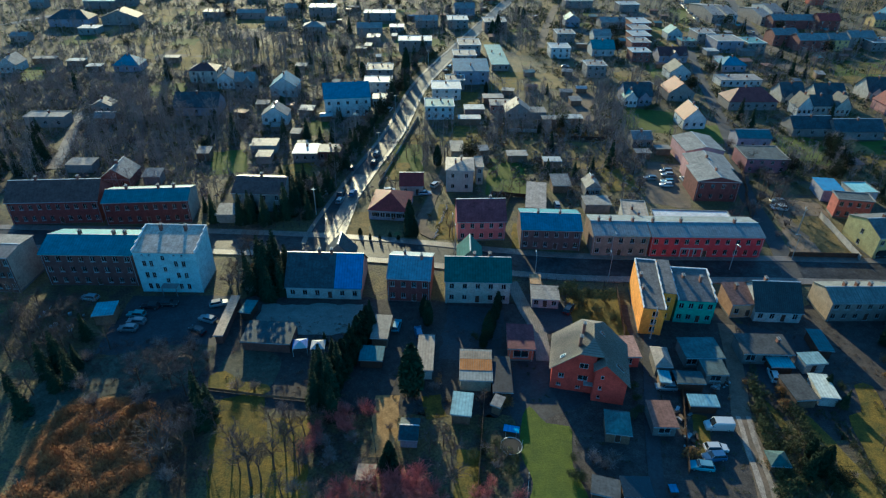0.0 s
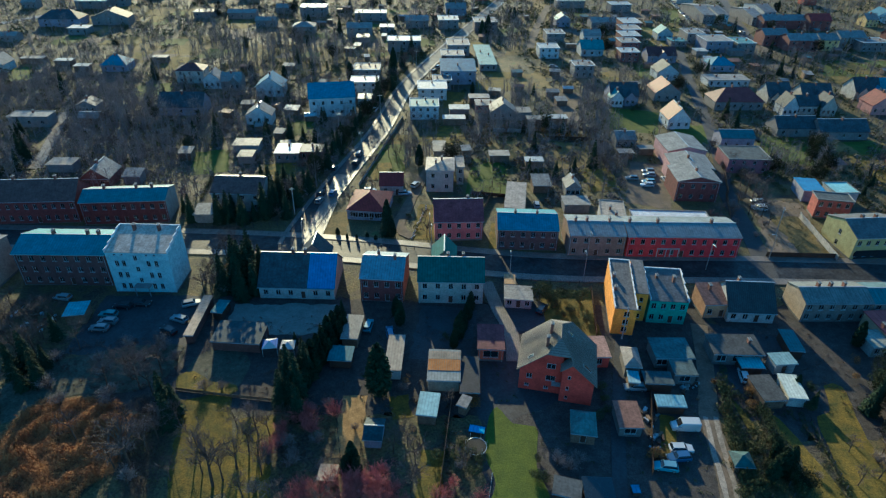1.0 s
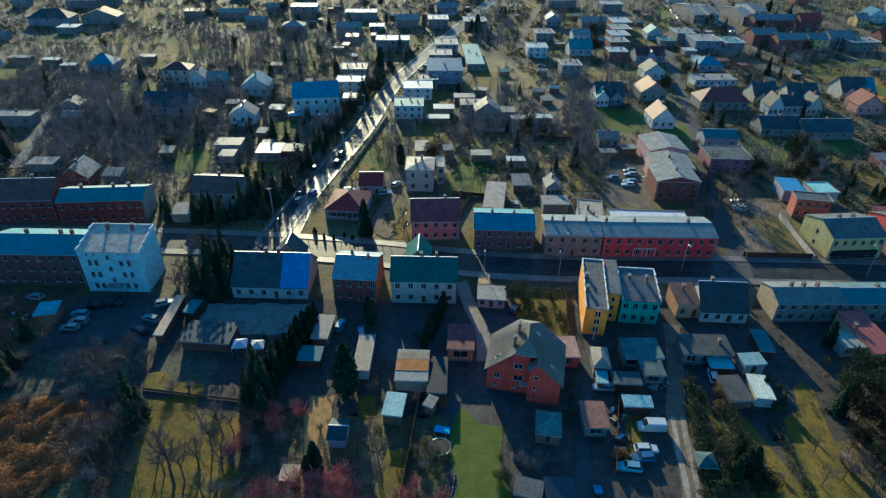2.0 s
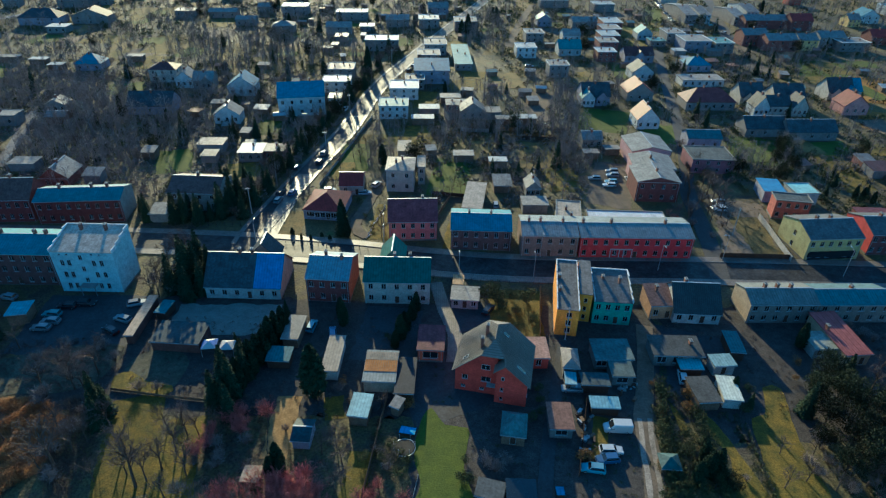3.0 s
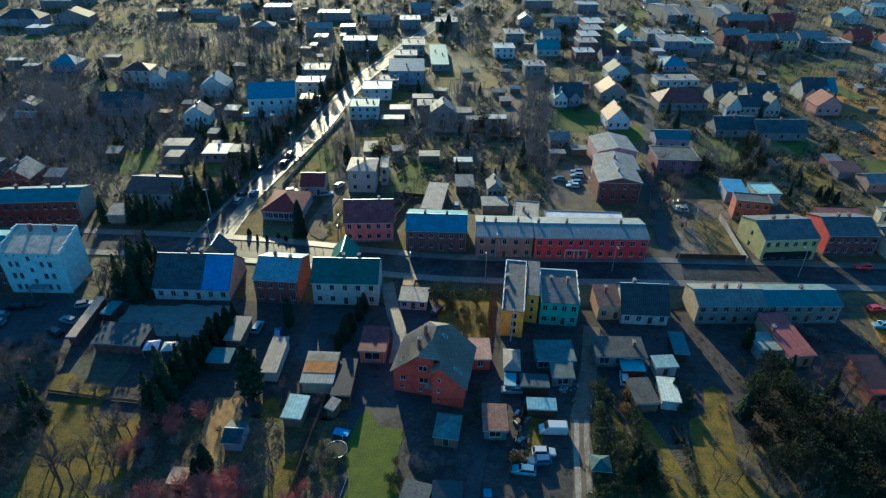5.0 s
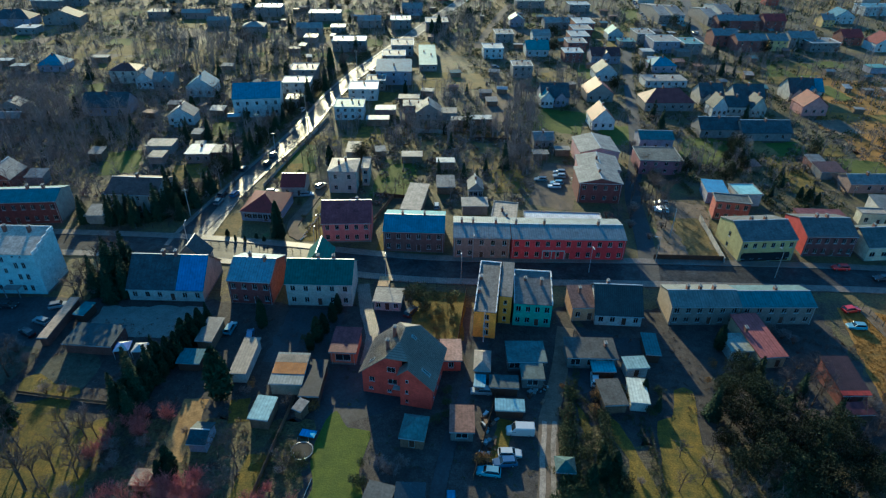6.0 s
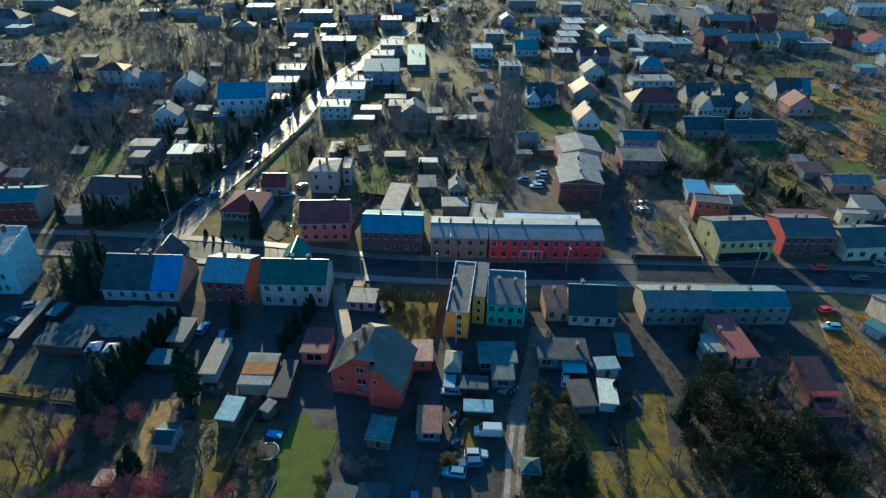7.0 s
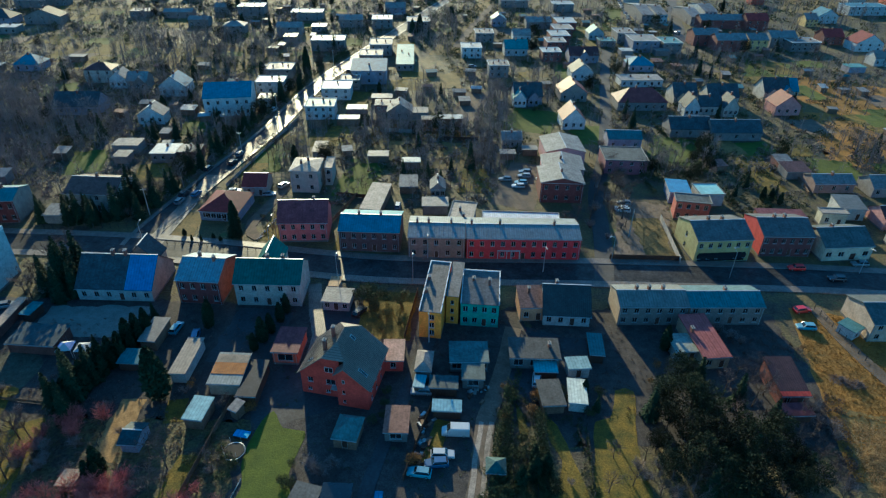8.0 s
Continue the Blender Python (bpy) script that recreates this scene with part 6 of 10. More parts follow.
house("garden_shed", "wooden shed with a flat white metal roof", "shed", 54.9, 238.3, 1.6, 9.4, 5.0, 3.0, 3.0, "flat", wall=WOOD, cover=sheet("white_sheet", (0.36, 0.39, 0.40), 0.6), floors=0, front=0, door=False)
house("house", "grey plastered house with a flat teal metal roof", "house", 31.7, 331.0, 2.2, 9.3, 40.0, 3.4, 3.4, "flat", wall=plaster("far_grey", (0.22, 0.21, 0.20)), cover=sheet("teal2", (0.13, 0.26, 0.28)), floors=1, front=3, chim=[(0.3, 0.6, 0.9), (0.7, 0.45, 0.9)], door=False)
house("house", "grey plastered house with a flat pale felt roof", "house", 103.9, 478.9, 3.5, 20.9, 12.0, 5.2, 5.2, "flat", wall=plaster("far_grey", (0.22, 0.21, 0.20)), cover=felt("pale", (0.27, 0.26, 0.24), 1), floors=2, front=3, chim=[(0.5, 0.7, 1.0)], trim=plaster("white_cap", (0.70, 0.72, 0.72)), door=False)
house("house", "grey plastered house with a pitched pale felt roof", "house", 112.9, 412.6, 3.0, 16.6, 11.0, 4.3, 6.7, "gable", wall=plaster("far_grey", (0.22, 0.21, 0.20)), cover=felt("pale", (0.27, 0.26, 0.24), 1), floors=1, front=3, chim=[(0.5, 0.45, 1.0)], door=False)
house("house", "blue grey house with a gabled teal metal roof", "house", 87.9, 417.1, 3.0, 9.9, 10.0, 4.3, 7.6, "gable_side", wall=plaster("bluegrey", (0.26, 0.26, 0.32)), cover=sheet("teal2", (0.13, 0.26, 0.28)), floors=1, front=3, chim=[(0.5, 0.45, 1.0)], door=False)
house("house", "grey plastered house with a flat white metal roof", "house", 137.7, 467.0, 3.4, 15.2, 12.0, 5.2, 5.2, "flat", wall=plaster("far_grey", (0.22, 0.21, 0.20)), cover=sheet("white_sheet", (0.36, 0.39, 0.40), 0.6), floors=2, front=3, chim=[(0.5, 0.7, 1.0)], trim=plaster("white_cap", (0.70, 0.72, 0.72)), door=False)
house("garden_shed", "wooden shed with a flat grey felt roof", "shed", 46.6, 238.0, 1.6, 7.5, 5.0, 2.6, 2.6, "flat", wall=WOOD, cover=felt("grey3", (0.24, 0.24, 0.23)), floors=0, front=0, door=False)
house("garden_shed", "wooden shed with a flat pale felt roof", "shed", 28.7, 201.3, 1.3, 7.5, 5.0, 2.8, 2.8, "flat", wall=WOOD, cover=felt("pale", (0.27, 0.26, 0.24), 1), floors=0, front=0, door=False)
house("garden_shed", "wooden shed with a flat white metal roof", "shed", 40.5, 196.3, 1.2, 6.6, 4.0, 2.8, 2.8, "flat", wall=WOOD, cover=sheet("white_sheet", (0.36, 0.39, 0.40), 0.6), floors=0, front=0, door=False)
house("house", "grey plastered house with a gabled grey felt roof", "house", 49.8, 175.9, 1.1, 5.1, 7.0, 3.4, 5.6, "gable_side", wall=plaster("far_grey", (0.22, 0.21, 0.20)), cover=felt("grey3", (0.24, 0.24, 0.23)), floors=1, front=3, chim=[(0.5, 0.45, 1.0)], door=False)
house("garden_shed", "wooden shed with a sloping grey felt roof", "shed", 40.4, 178.9, 1.1, 6.1, 7.0, 2.8, 3.7, "shed", wall=WOOD, cover=felt("grey3", (0.24, 0.24, 0.23)), floors=0, front=0, door=False)
house("garden_shed", "grey plastered shed with a flat pale felt roof", "shed", 49.1, 165.0, 1.0, 8.1, 6.0, 3.2, 3.2, "flat", wall=plaster("far_grey", (0.22, 0.21, 0.20)), cover=felt("pale", (0.27, 0.26, 0.24), 1), floors=0, front=0, door=False)
house("house", "grey plastered house with a pitched grey felt roof", "house", 77.1, 217.1, 1.4, 7.9, 8.0, 3.4, 5.4, "gable", wall=plaster("far_grey", (0.22, 0.21, 0.20)), cover=felt("grey3", (0.24, 0.24, 0.23)), floors=1, front=3, chim=[(0.5, 0.45, 1.0)], door=False)
house("garden_shed", "wooden shed with a flat pale felt roof", "shed", 74.7, 204.7, 1.3, 5.8, 4.0, 2.6, 2.6, "flat", wall=WOOD, cover=felt("pale", (0.27, 0.26, 0.24), 1), floors=0, front=0, door=False)
house("garden_shed", "wooden shed with a flat grey felt roof", "shed", 83.1, 208.4, 1.3, 5.8, 4.0, 2.6, 2.6, "flat", wall=WOOD, cover=felt("grey3", (0.24, 0.24, 0.23)), floors=0, front=0, door=False)
house("house", "white house with a gabled red tiled roof", "house", 103.6, 238.2, 1.5, 9.6, 11.0, 4.0, 8.8, "gable_side", wall=plaster("whitish", (0.46, 0.48, 0.48)), cover=tiles("red", (0.19, 0.042, 0.036)), side=2, floors=1, front=3, chim=[(0.5, 0.45, 1.0)], door=False)
house("house", "grey plastered house with a gabled red tiled roof", "house", 109.7, 272.6, 1.8, 12.3, 12.0, 4.0, 8.4, "gable_side", wall=plaster("far_grey", (0.22, 0.21, 0.20)), cover=tiles("red", (0.19, 0.042, 0.036)), floors=1, front=3, chim=[(0.5, 0.45, 1.0)], door=False)
house("house", "white house with a gabled dark felt roof", "house", 119.7, 303.5, 2.1, 11.1, 11.0, 4.0, 8.1, "gable_side", wall=plaster("whitish", (0.46, 0.48, 0.48)), cover=felt("slate2", (0.11, 0.12, 0.12)), floors=1, front=3, chim=[(0.5, 0.45, 1.0)], door=False)
house("house", "blue grey house with a pitched brown tiled roof", "house", 126.6, 334.8, 2.3, 16.1, 11.0, 4.0, 7.5, "gable", wall=plaster("bluegrey", (0.26, 0.26, 0.32)), cover=tiles("brownbarn", (0.16, 0.07, 0.055)), floors=1, front=3, cross=(0.5, 5.0), chim=[(0.5, 0.45, 1.0)], door=False)
house("house", "white house with a gabled teal metal roof", "house", 143.9, 384.2, 2.7, 9.7, 10.0, 4.0, 7.7, "gable_side", wall=plaster("whitish", (0.46, 0.48, 0.48)), cover=sheet("teal2", (0.13, 0.26, 0.28)), floors=1, front=3, chim=[(0.5, 0.45, 1.0)], door=False)
house("house", "grey plastered house with a flat teal metal roof", "house", 147.2, 367.8, 2.6, 9.7, 9.0, 3.6, 3.6, "flat", wall=plaster("far_grey", (0.22, 0.21, 0.20)), cover=sheet("teal2", (0.13, 0.26, 0.28)), floors=1, front=3, chim=[(0.25, 0.4, 0.8), (0.55, 0.75, 1.1), (0.8, 0.5, 0.7)], door=False)
house("house", "white house with a flat pale felt roof", "house", 146.5, 294.1, 2.0, 20.7, 10.0, 3.4, 3.4, "flat", wall=plaster("whitish", (0.46, 0.48, 0.48)), cover=felt("pale", (0.27, 0.26, 0.24), 1), front=6, floors=1, chim=[(0.3, 0.6, 0.9), (0.7, 0.45, 0.9)], door=False)
house("house", "long house under a hipped maroon tiled roof", "house", 137.5, 262.0, 1.7, 22.0, 12.0, 3.8, 8.4, "hip", wall=plaster("far_grey", (0.22, 0.21, 0.20)), cover=tiles("maroon_far", (0.15, 0.06, 0.06)), floors=1, front=6, chim=[(0.4, 0.5, 1.0)], door=False)
house("house", "blue grey house with a hipped blue metal roof", "house", 153.0, 319.1, 2.2, 13.2, 11.0, 3.6, 6.9, "hip", wall=plaster("bluegrey", (0.26, 0.26, 0.32)), cover=sheet("blue", (0.09, 0.20, 0.28)), floors=1, front=3, chim=[(0.5, 0.45, 1.0)], door=False)
house("house", "cream house with a pitched dark roof", "house", 158.6, 269.1, 1.8, 11.0, 11.0, 4.0, 8.8, "gable", wall=plaster("far_cream", (0.42, 0.40, 0.35)), cover=felt("slate", (0.075, 0.085, 0.095)), floors=1, front=3, cross=(0.3, 4.2), chim=[(0.5, 0.45, 1.0)], door=False)
house("house", "cream house with a pitched dark roof", "house", 175.0, 268.1, 1.8, 14.1, 11.0, 4.0, 8.8, "gable", wall=plaster("far_cream", (0.42, 0.40, 0.35)), cover=felt("slate", (0.075, 0.085, 0.095)), floors=1, front=3, cross=(0.5, 5.0), chim=[(0.5, 0.45, 1.0)], door=False)
house("house", "white house with a gabled dark roof", "house", 156.6, 253.0, 1.7, 7.0, 8.0, 4.0, 8.8, "gable_side", wall=plaster("whitish", (0.46, 0.48, 0.48)), cover=felt("slate", (0.075, 0.085, 0.095)), floors=1, front=3, chim=[(0.5, 0.45, 1.0)], door=False)
house("house", "cream house with a gabled dark roof", "house", 173.2, 253.4, 1.7, 7.0, 8.0, 4.0, 8.8, "gable_side", wall=plaster("far_cream", (0.42, 0.40, 0.35)), cover=felt("slate", (0.075, 0.085, 0.095)), floors=1, front=3, chim=[(0.5, 0.45, 1.0)], door=False)
house("house", "cream semi-detached house with a pitched dark roof", "house", 165.0, 255.5, 1.7, 10.4, 8.0, 3.8, 7.6, "gable", wall=plaster("far_cream", (0.42, 0.40, 0.35)), cover=felt("slate", (0.075, 0.085, 0.095)), floors=1, front=4, chim=[(0.5, 0.45, 1.0)], door=False)
house("house", "cream house with a pitched dark roof", "house", 202.5, 276.6, 1.8, 12.1, 11.0, 4.1, 9.4, "gable", wall=plaster("far_cream", (0.42, 0.40, 0.35)), cover=felt("slate", (0.075, 0.085, 0.095)), floors=1, front=3, cross=(0.3, 4.2), chim=[(0.5, 0.45, 1.0)], door=False)
house("house", "grey plastered house with a pitched dark roof", "house", 148.1, 231.1, 1.5, 16.6, 10.0, 3.4, 7.0, "gable", wall=plaster("far_grey", (0.22, 0.21, 0.20)), cover=felt("slate", (0.075, 0.085, 0.095)), floors=1, front=3, chim=[(0.5, 0.45, 1.0)], door=False)
house("house", "grey plastered house with a pitched dark roof", "house", 165.0, 228.0, 1.5, 19.9, 10.0, 3.4, 7.0, "gable", wall=plaster("far_grey", (0.22, 0.21, 0.20)), cover=felt("slate", (0.075, 0.085, 0.095)), floors=1, front=3, chim=[(0.5, 0.45, 1.0)], door=False)
house("house", "grey plastered house with a flat pale felt roof", "house", 159.7, 378.8, 2.7, 11.0, 14.0, 6.0, 6.0, "flat", wall=plaster("far_grey", (0.22, 0.21, 0.20)), cover=felt("pale", (0.27, 0.26, 0.24), 1), floors=2, front=3, chim=[(0.25, 0.4, 0.8), (0.55, 0.75, 1.1), (0.8, 0.5, 0.7)], trim=plaster("white_cap", (0.70, 0.72, 0.72)), door=False)
house("house", "blue grey house with a flat pale felt roof", "house", 165.8, 359.7, 2.5, 15.8, 16.0, 6.5, 6.5, "flat", wall=plaster("bluegrey", (0.26, 0.26, 0.32)), cover=felt("pale", (0.27, 0.26, 0.24), 1), floors=2, front=3, chim=[(0.5, 0.7, 1.0)], trim=plaster("white_cap", (0.70, 0.72, 0.72)), door=False)
house("house", "grey plastered house with a flat teal metal roof", "house", 180.3, 356.9, 2.5, 11.1, 14.0, 6.0, 6.0, "flat", wall=plaster("far_grey", (0.22, 0.21, 0.20)), cover=sheet("teal2", (0.13, 0.26, 0.28)), floors=2, front=3, chim=[(0.3, 0.6, 0.9), (0.7, 0.45, 0.9)], trim=plaster("white_cap", (0.70, 0.72, 0.72)), door=False)
house("house", "rust brown brick house with a pitched grey felt roof", "house", 205.9, 374.6, 2.6, 15.1, 12.0, 6.5, 9.2, "gable", wall=brick("rusty", (0.20, 0.095, 0.08)), cover=felt("grey3", (0.24, 0.24, 0.23)), floors=2, front=3, chim=[(0.5, 0.45, 1.0)], door=False)
house("house", "rust brown brick house with a pitched grey felt roof", "house", 216.1, 362.3, 2.5, 18.1, 12.0, 6.5, 9.2, "gable", wall=brick("rusty", (0.20, 0.095, 0.08)), cover=felt("grey3", (0.24, 0.24, 0.23)), floors=2, front=3, chim=[(0.5, 0.45, 1.0)], door=False)
house("house", "yellow house with a pitched grey felt roof", "house", 232.8, 365.5, 2.6, 11.8, 12.0, 6.0, 8.8, "gable", wall=plaster("maize", (0.55, 0.42, 0.17)), cover=felt("grey3", (0.24, 0.24, 0.23)), floors=2, front=3, chim=[(0.5, 0.45, 1.0)], door=False)
house("house", "grey plastered house with a pitched grey felt roof", "house", 250.7, 372.7, 2.6, 16.2, 12.0, 6.0, 8.8, "gable", wall=plaster("far_grey", (0.22, 0.21, 0.20)), cover=felt("grey3", (0.24, 0.24, 0.23)), floors=2, front=3, chim=[(0.5, 0.45, 1.0)], door=False)
house("house", "rust brown brick house with a pitched grey felt roof", "house", 233.2, 419.4, 3.0, 29.4, 12.0, 5.6, 8.3, "gable", wall=brick("rusty", (0.20, 0.095, 0.08)), cover=felt("grey3", (0.24, 0.24, 0.23)), floors=2, front=3, chim=[(0.5, 0.45, 1.0)], door=False)
house("house", "rust brown brick house with a pitched red tiled roof", "house", 254.1, 415.2, 3.0, 14.8, 11.0, 6.5, 10.0, "gable", wall=brick("rusty", (0.20, 0.095, 0.08)), cover=tiles("red", (0.19, 0.042, 0.036)), floors=2, front=3, chim=[(0.5, 0.45, 1.0)], door=False)
house("house", "grey plastered house with a pitched pale felt roof", "house", 187.7, 447.4, 3.1, 8.5, 40.0, 5.6, 8.3, "gable", wall=plaster("far_grey", (0.22, 0.21, 0.20)), cover=felt("pale", (0.27, 0.26, 0.24), 1), floors=2, front=3, chim=[(0.5, 0.45, 1.0)], door=False)
house("house", "white house with a pitched pale felt roof", "house", 197.6, 446.0, 3.1, 7.7, 36.0, 5.6, 8.3, "gable", wall=plaster("whitish", (0.46, 0.48, 0.48)), cover=felt("pale", (0.27, 0.26, 0.24), 1), floors=2, front=3, chim=[(0.5, 0.45, 1.0)], door=False)
house("house", "grey plastered house with a pitched pale felt roof", "house", 218.8, 439.4, 3.1, 8.0, 34.0, 5.6, 8.3, "gable", wall=plaster("far_grey", (0.22, 0.21, 0.20)), cover=felt("pale", (0.27, 0.26, 0.24), 1), floors=2, front=3, chim=[(0.5, 0.45, 1.0)], door=False)
house("house", "white house with a pitched pale felt roof", "house", 235.0, 455.5, 3.2, 9.1, 30.0, 5.6, 8.3, "gable", wall=plaster("whitish", (0.46, 0.48, 0.48)), cover=felt("pale", (0.27, 0.26, 0.24), 1), floors=2, front=3, chim=[(0.5, 0.45, 1.0)], door=False)
house("house", "yellow house with a pitched pale felt roof", "house", 296.6, 428.2, 3.0, 8.9, 10.0, 4.7, 8.0, "gable", wall=plaster("maize", (0.55, 0.42, 0.17)), cover=felt("pale", (0.27, 0.26, 0.24), 1), floors=2, front=3, chim=[(0.5, 0.45, 1.0)], door=False)
house("garden_shed", "grey plastered shed with a flat white metal roof", "shed", 153.7, 347.5, 2.5, 7.1, 7.0, 3.0, 3.0, "flat", wall=plaster("far_grey", (0.22, 0.21, 0.20)), cover=sheet("white_sheet", (0.36, 0.39, 0.40), 0.6), floors=0, front=0, door=False)
house("garden_shed", "grey plastered shed with a flat pale felt roof", "shed", 174.0, 348.3, 2.5, 8.7, 7.0, 3.0, 3.0, "flat", wall=plaster("far_grey", (0.22, 0.21, 0.20)), cover=felt("pale", (0.27, 0.26, 0.24), 1), floors=0, front=0, door=False)
house("house", "rose plastered house with a gabled red tiled roof", "house", 198.6, 257.1, 2.0, 11.5, 10.0, 4.1, 8.7, "gable_side", wall=plaster("rose", (0.48, 0.27, 0.25)), cover=tiles("red", (0.19, 0.042, 0.036)), floors=1, front=3, chim=[(0.5, 0.45, 1.0)], door=False)
house("house", "cream house with a pitched blue metal roof", "house", 207.1, 277.1, 2.1, 11.7, 10.0, 4.1, 9.0, "gable", wall=plaster("far_cream", (0.42, 0.40, 0.35)), cover=sheet("blue", (0.09, 0.20, 0.28)), floors=1, front=3, cross=(0.5, 5.0), chim=[(0.5, 0.45, 1.0)], door=False)
house("house", "grey plastered house with a flat pale felt roof", "house", 259.9, 364.7, 2.8, 17.4, 12.0, 5.2, 5.2, "flat", wall=plaster("far_grey", (0.22, 0.21, 0.20)), cover=felt("pale", (0.27, 0.26, 0.24), 1), front=5, floors=2, chim=[(0.25, 0.4, 0.8), (0.55, 0.75, 1.1), (0.8, 0.5, 0.7)], trim=plaster("white_cap", (0.70, 0.72, 0.72)), door=False)
house("house", "rust brown brick house with a pitched red tiled roof", "house", 285.2, 380.8, 3.0, 12.9, 11.0, 4.7, 8.5, "gable", wall=brick("rusty", (0.20, 0.095, 0.08)), cover=tiles("red", (0.19, 0.042, 0.036)), floors=2, front=3, chim=[(0.5, 0.45, 1.0)], door=False)
house("house", "white house with a gabled red tiled roof", "house", 298.1, 366.6, 2.8, 16.9, 12.0, 4.7, 9.6, "gable_side", wall=plaster("whitish", (0.46, 0.48, 0.48)), cover=tiles("red", (0.19, 0.042, 0.036)), floors=2, front=3, chim=[(0.5, 0.45, 1.0)], door=False)
house("house", "white house with a gabled blue metal roof", "house", 313.3, 440.2, 3.4, 14.6, 12.0, 4.7, 9.1, "gable_side", wall=plaster("whitish", (0.46, 0.48, 0.48)), cover=sheet("blue", (0.09, 0.20, 0.28)), floors=2, front=3, chim=[(0.5, 0.45, 1.0)], door=False)
house("house", "white house with a flat blue metal roof", "house", 357.9, 469.3, 3.6, 30.5, 14.0, 6.0, 6.0, "flat", wall=plaster("whitish", (0.46, 0.48, 0.48)), cover=sheet("blue", (0.09, 0.20, 0.28)), front=6, floors=2, chim=[(0.5, 0.7, 1.0)], trim=plaster("white_cap", (0.70, 0.72, 0.72)), door=False)
house("house", "white house with a pitched pale felt roof", "house", 288.3, 334.7, 2.6, 11.6, 9.0, 4.3, 7.6, "gable", wall=plaster("whitish", (0.46, 0.48, 0.48)), cover=felt("pale", (0.27, 0.26, 0.24), 1), floors=1, front=3, cross=(0.68, 4.6), chim=[(0.5, 0.45, 1.0)], door=False)
house("garden_shed", "blue grey shed with a flat teal metal roof", "shed", 266.1, 320.3, 2.5, 9.7, 7.0, 3.2, 3.2, "flat", wall=plaster("bluegrey", (0.26, 0.26, 0.32)), cover=sheet("teal2", (0.13, 0.26, 0.28)), floors=0, front=0, door=False)
house("house", "brown plastered house with a pitched grey felt roof", "house", 179.1, 183.4, 1.4, 13.8, 8.0, 3.4, 5.2, "gable", wall=plaster("brownpl", (0.26, 0.19, 0.16)), cover=felt("grey3", (0.24, 0.24, 0.23)), floors=1, front=3, chim=[(0.5, 0.45, 1.0)], door=False)
house("garden_shed", "grey plastered shed with a sloping brown tiled roof", "shed", 172.3, 192.8, 1.5, 8.5, 7.0, 3.0, 3.8, "shed", wall=plaster("far_grey", (0.22, 0.21, 0.20)), cover=tiles("brownbarn", (0.16, 0.07, 0.055)), floors=0, front=0, door=False)
house("garden_shed", "rust brown brick shed with a sloping grey felt roof", "shed", 171.8, 200.4, 1.5, 5.7, 6.0, 2.6, 3.4, "shed", wall=brick("rusty", (0.20, 0.095, 0.08)), cover=felt("grey3", (0.24, 0.24, 0.23)), floors=0, front=0, door=False)
house("house", "grey plastered house with a pitched grey felt roof", "house", 195.5, 181.1, 1.4, 11.8, 9.0, 3.4, 6.1, "gable", wall=plaster("far_grey", (0.22, 0.21, 0.20)), cover=felt("grey3", (0.24, 0.24, 0.23)), floors=1, front=3, chim=[(0.5, 0.45, 1.0)], door=False)
house("house", "rose plastered house with a pitched brown tiled roof", "house", 187.1, 159.5, 1.2, 14.2, 9.0, 3.8, 6.4, "gable", wall=plaster("rose", (0.48, 0.27, 0.25)), cover=tiles("brownbarn", (0.16, 0.07, 0.055)), floors=1, front=3, chim=[(0.5, 0.45, 1.0)], door=False)
house("house", "cream house with a pitched dark roof", "house", 183.6, 144.9, 1.1, 13.2, 10.0, 4.6, 7.3, "gable", wall=plaster("far_cream", (0.42, 0.40, 0.35)), cover=felt("slate", (0.075, 0.085, 0.095)), floors=2, front=3, chim=[(0.5, 0.45, 1.0)], door=False)
rows_rng = random.Random(21)
FAR_WALLS = [plaster("whitish", (0.46, 0.48, 0.48)), plaster("far_cream", (0.42, 0.40, 0.35)), plaster("far_grey", (0.22, 0.21, 0.20)), brick("red", (0.30, 0.09, 0.06))]
FAR_COVERS = [felt("pale", (0.27, 0.26, 0.24), 1), felt("grey3", (0.24, 0.24, 0.23)), tiles("red", (0.19, 0.042, 0.036)), sheet("white_sheet", (0.36, 0.39, 0.40), 0.6)]
for row in range(5):
    for k in range(26):
        hx = -420 + k * 36 + rows_rng.uniform(-9, 9) + row * 7
        hy = 505 + row * 46 + rows_rng.uniform(-9, 9)
        if rows_rng.random() < 0.25 or abs(hx - (56 + (hy - 503) * 0.295)) < 14:
            continue
        flat = rows_rng.random() < 0.5
        high = rows_rng.choice((4.5, 5.5, 6.5))
        house("far_house", "small distant house among bare trees", "house", hx, hy, rows_rng.uniform(-8, 8), rows_rng.uniform(9, 15), rows_rng.uniform(9, 12), high,
              high + (0 if flat else 3), "flat" if flat else rows_rng.choice(("gable", "gable_side", "hip")), wall=rows_rng.choice(FAR_WALLS),
              cover=rows_rng.choice(FAR_COVERS), floors=0, front=0, door=False, group="distant houses", gutter=False)
shed_rng = random.Random(33)
SHED_COVERS = [felt("pale", (0.27, 0.26, 0.24), 1), sheet("white_sheet", (0.36, 0.39, 0.40), 0.6), felt("grey3", (0.24, 0.24, 0.23)), felt("brown", (0.22, 0.13, 0.10)), sheet("teal", (0.085, 0.17, 0.19))]
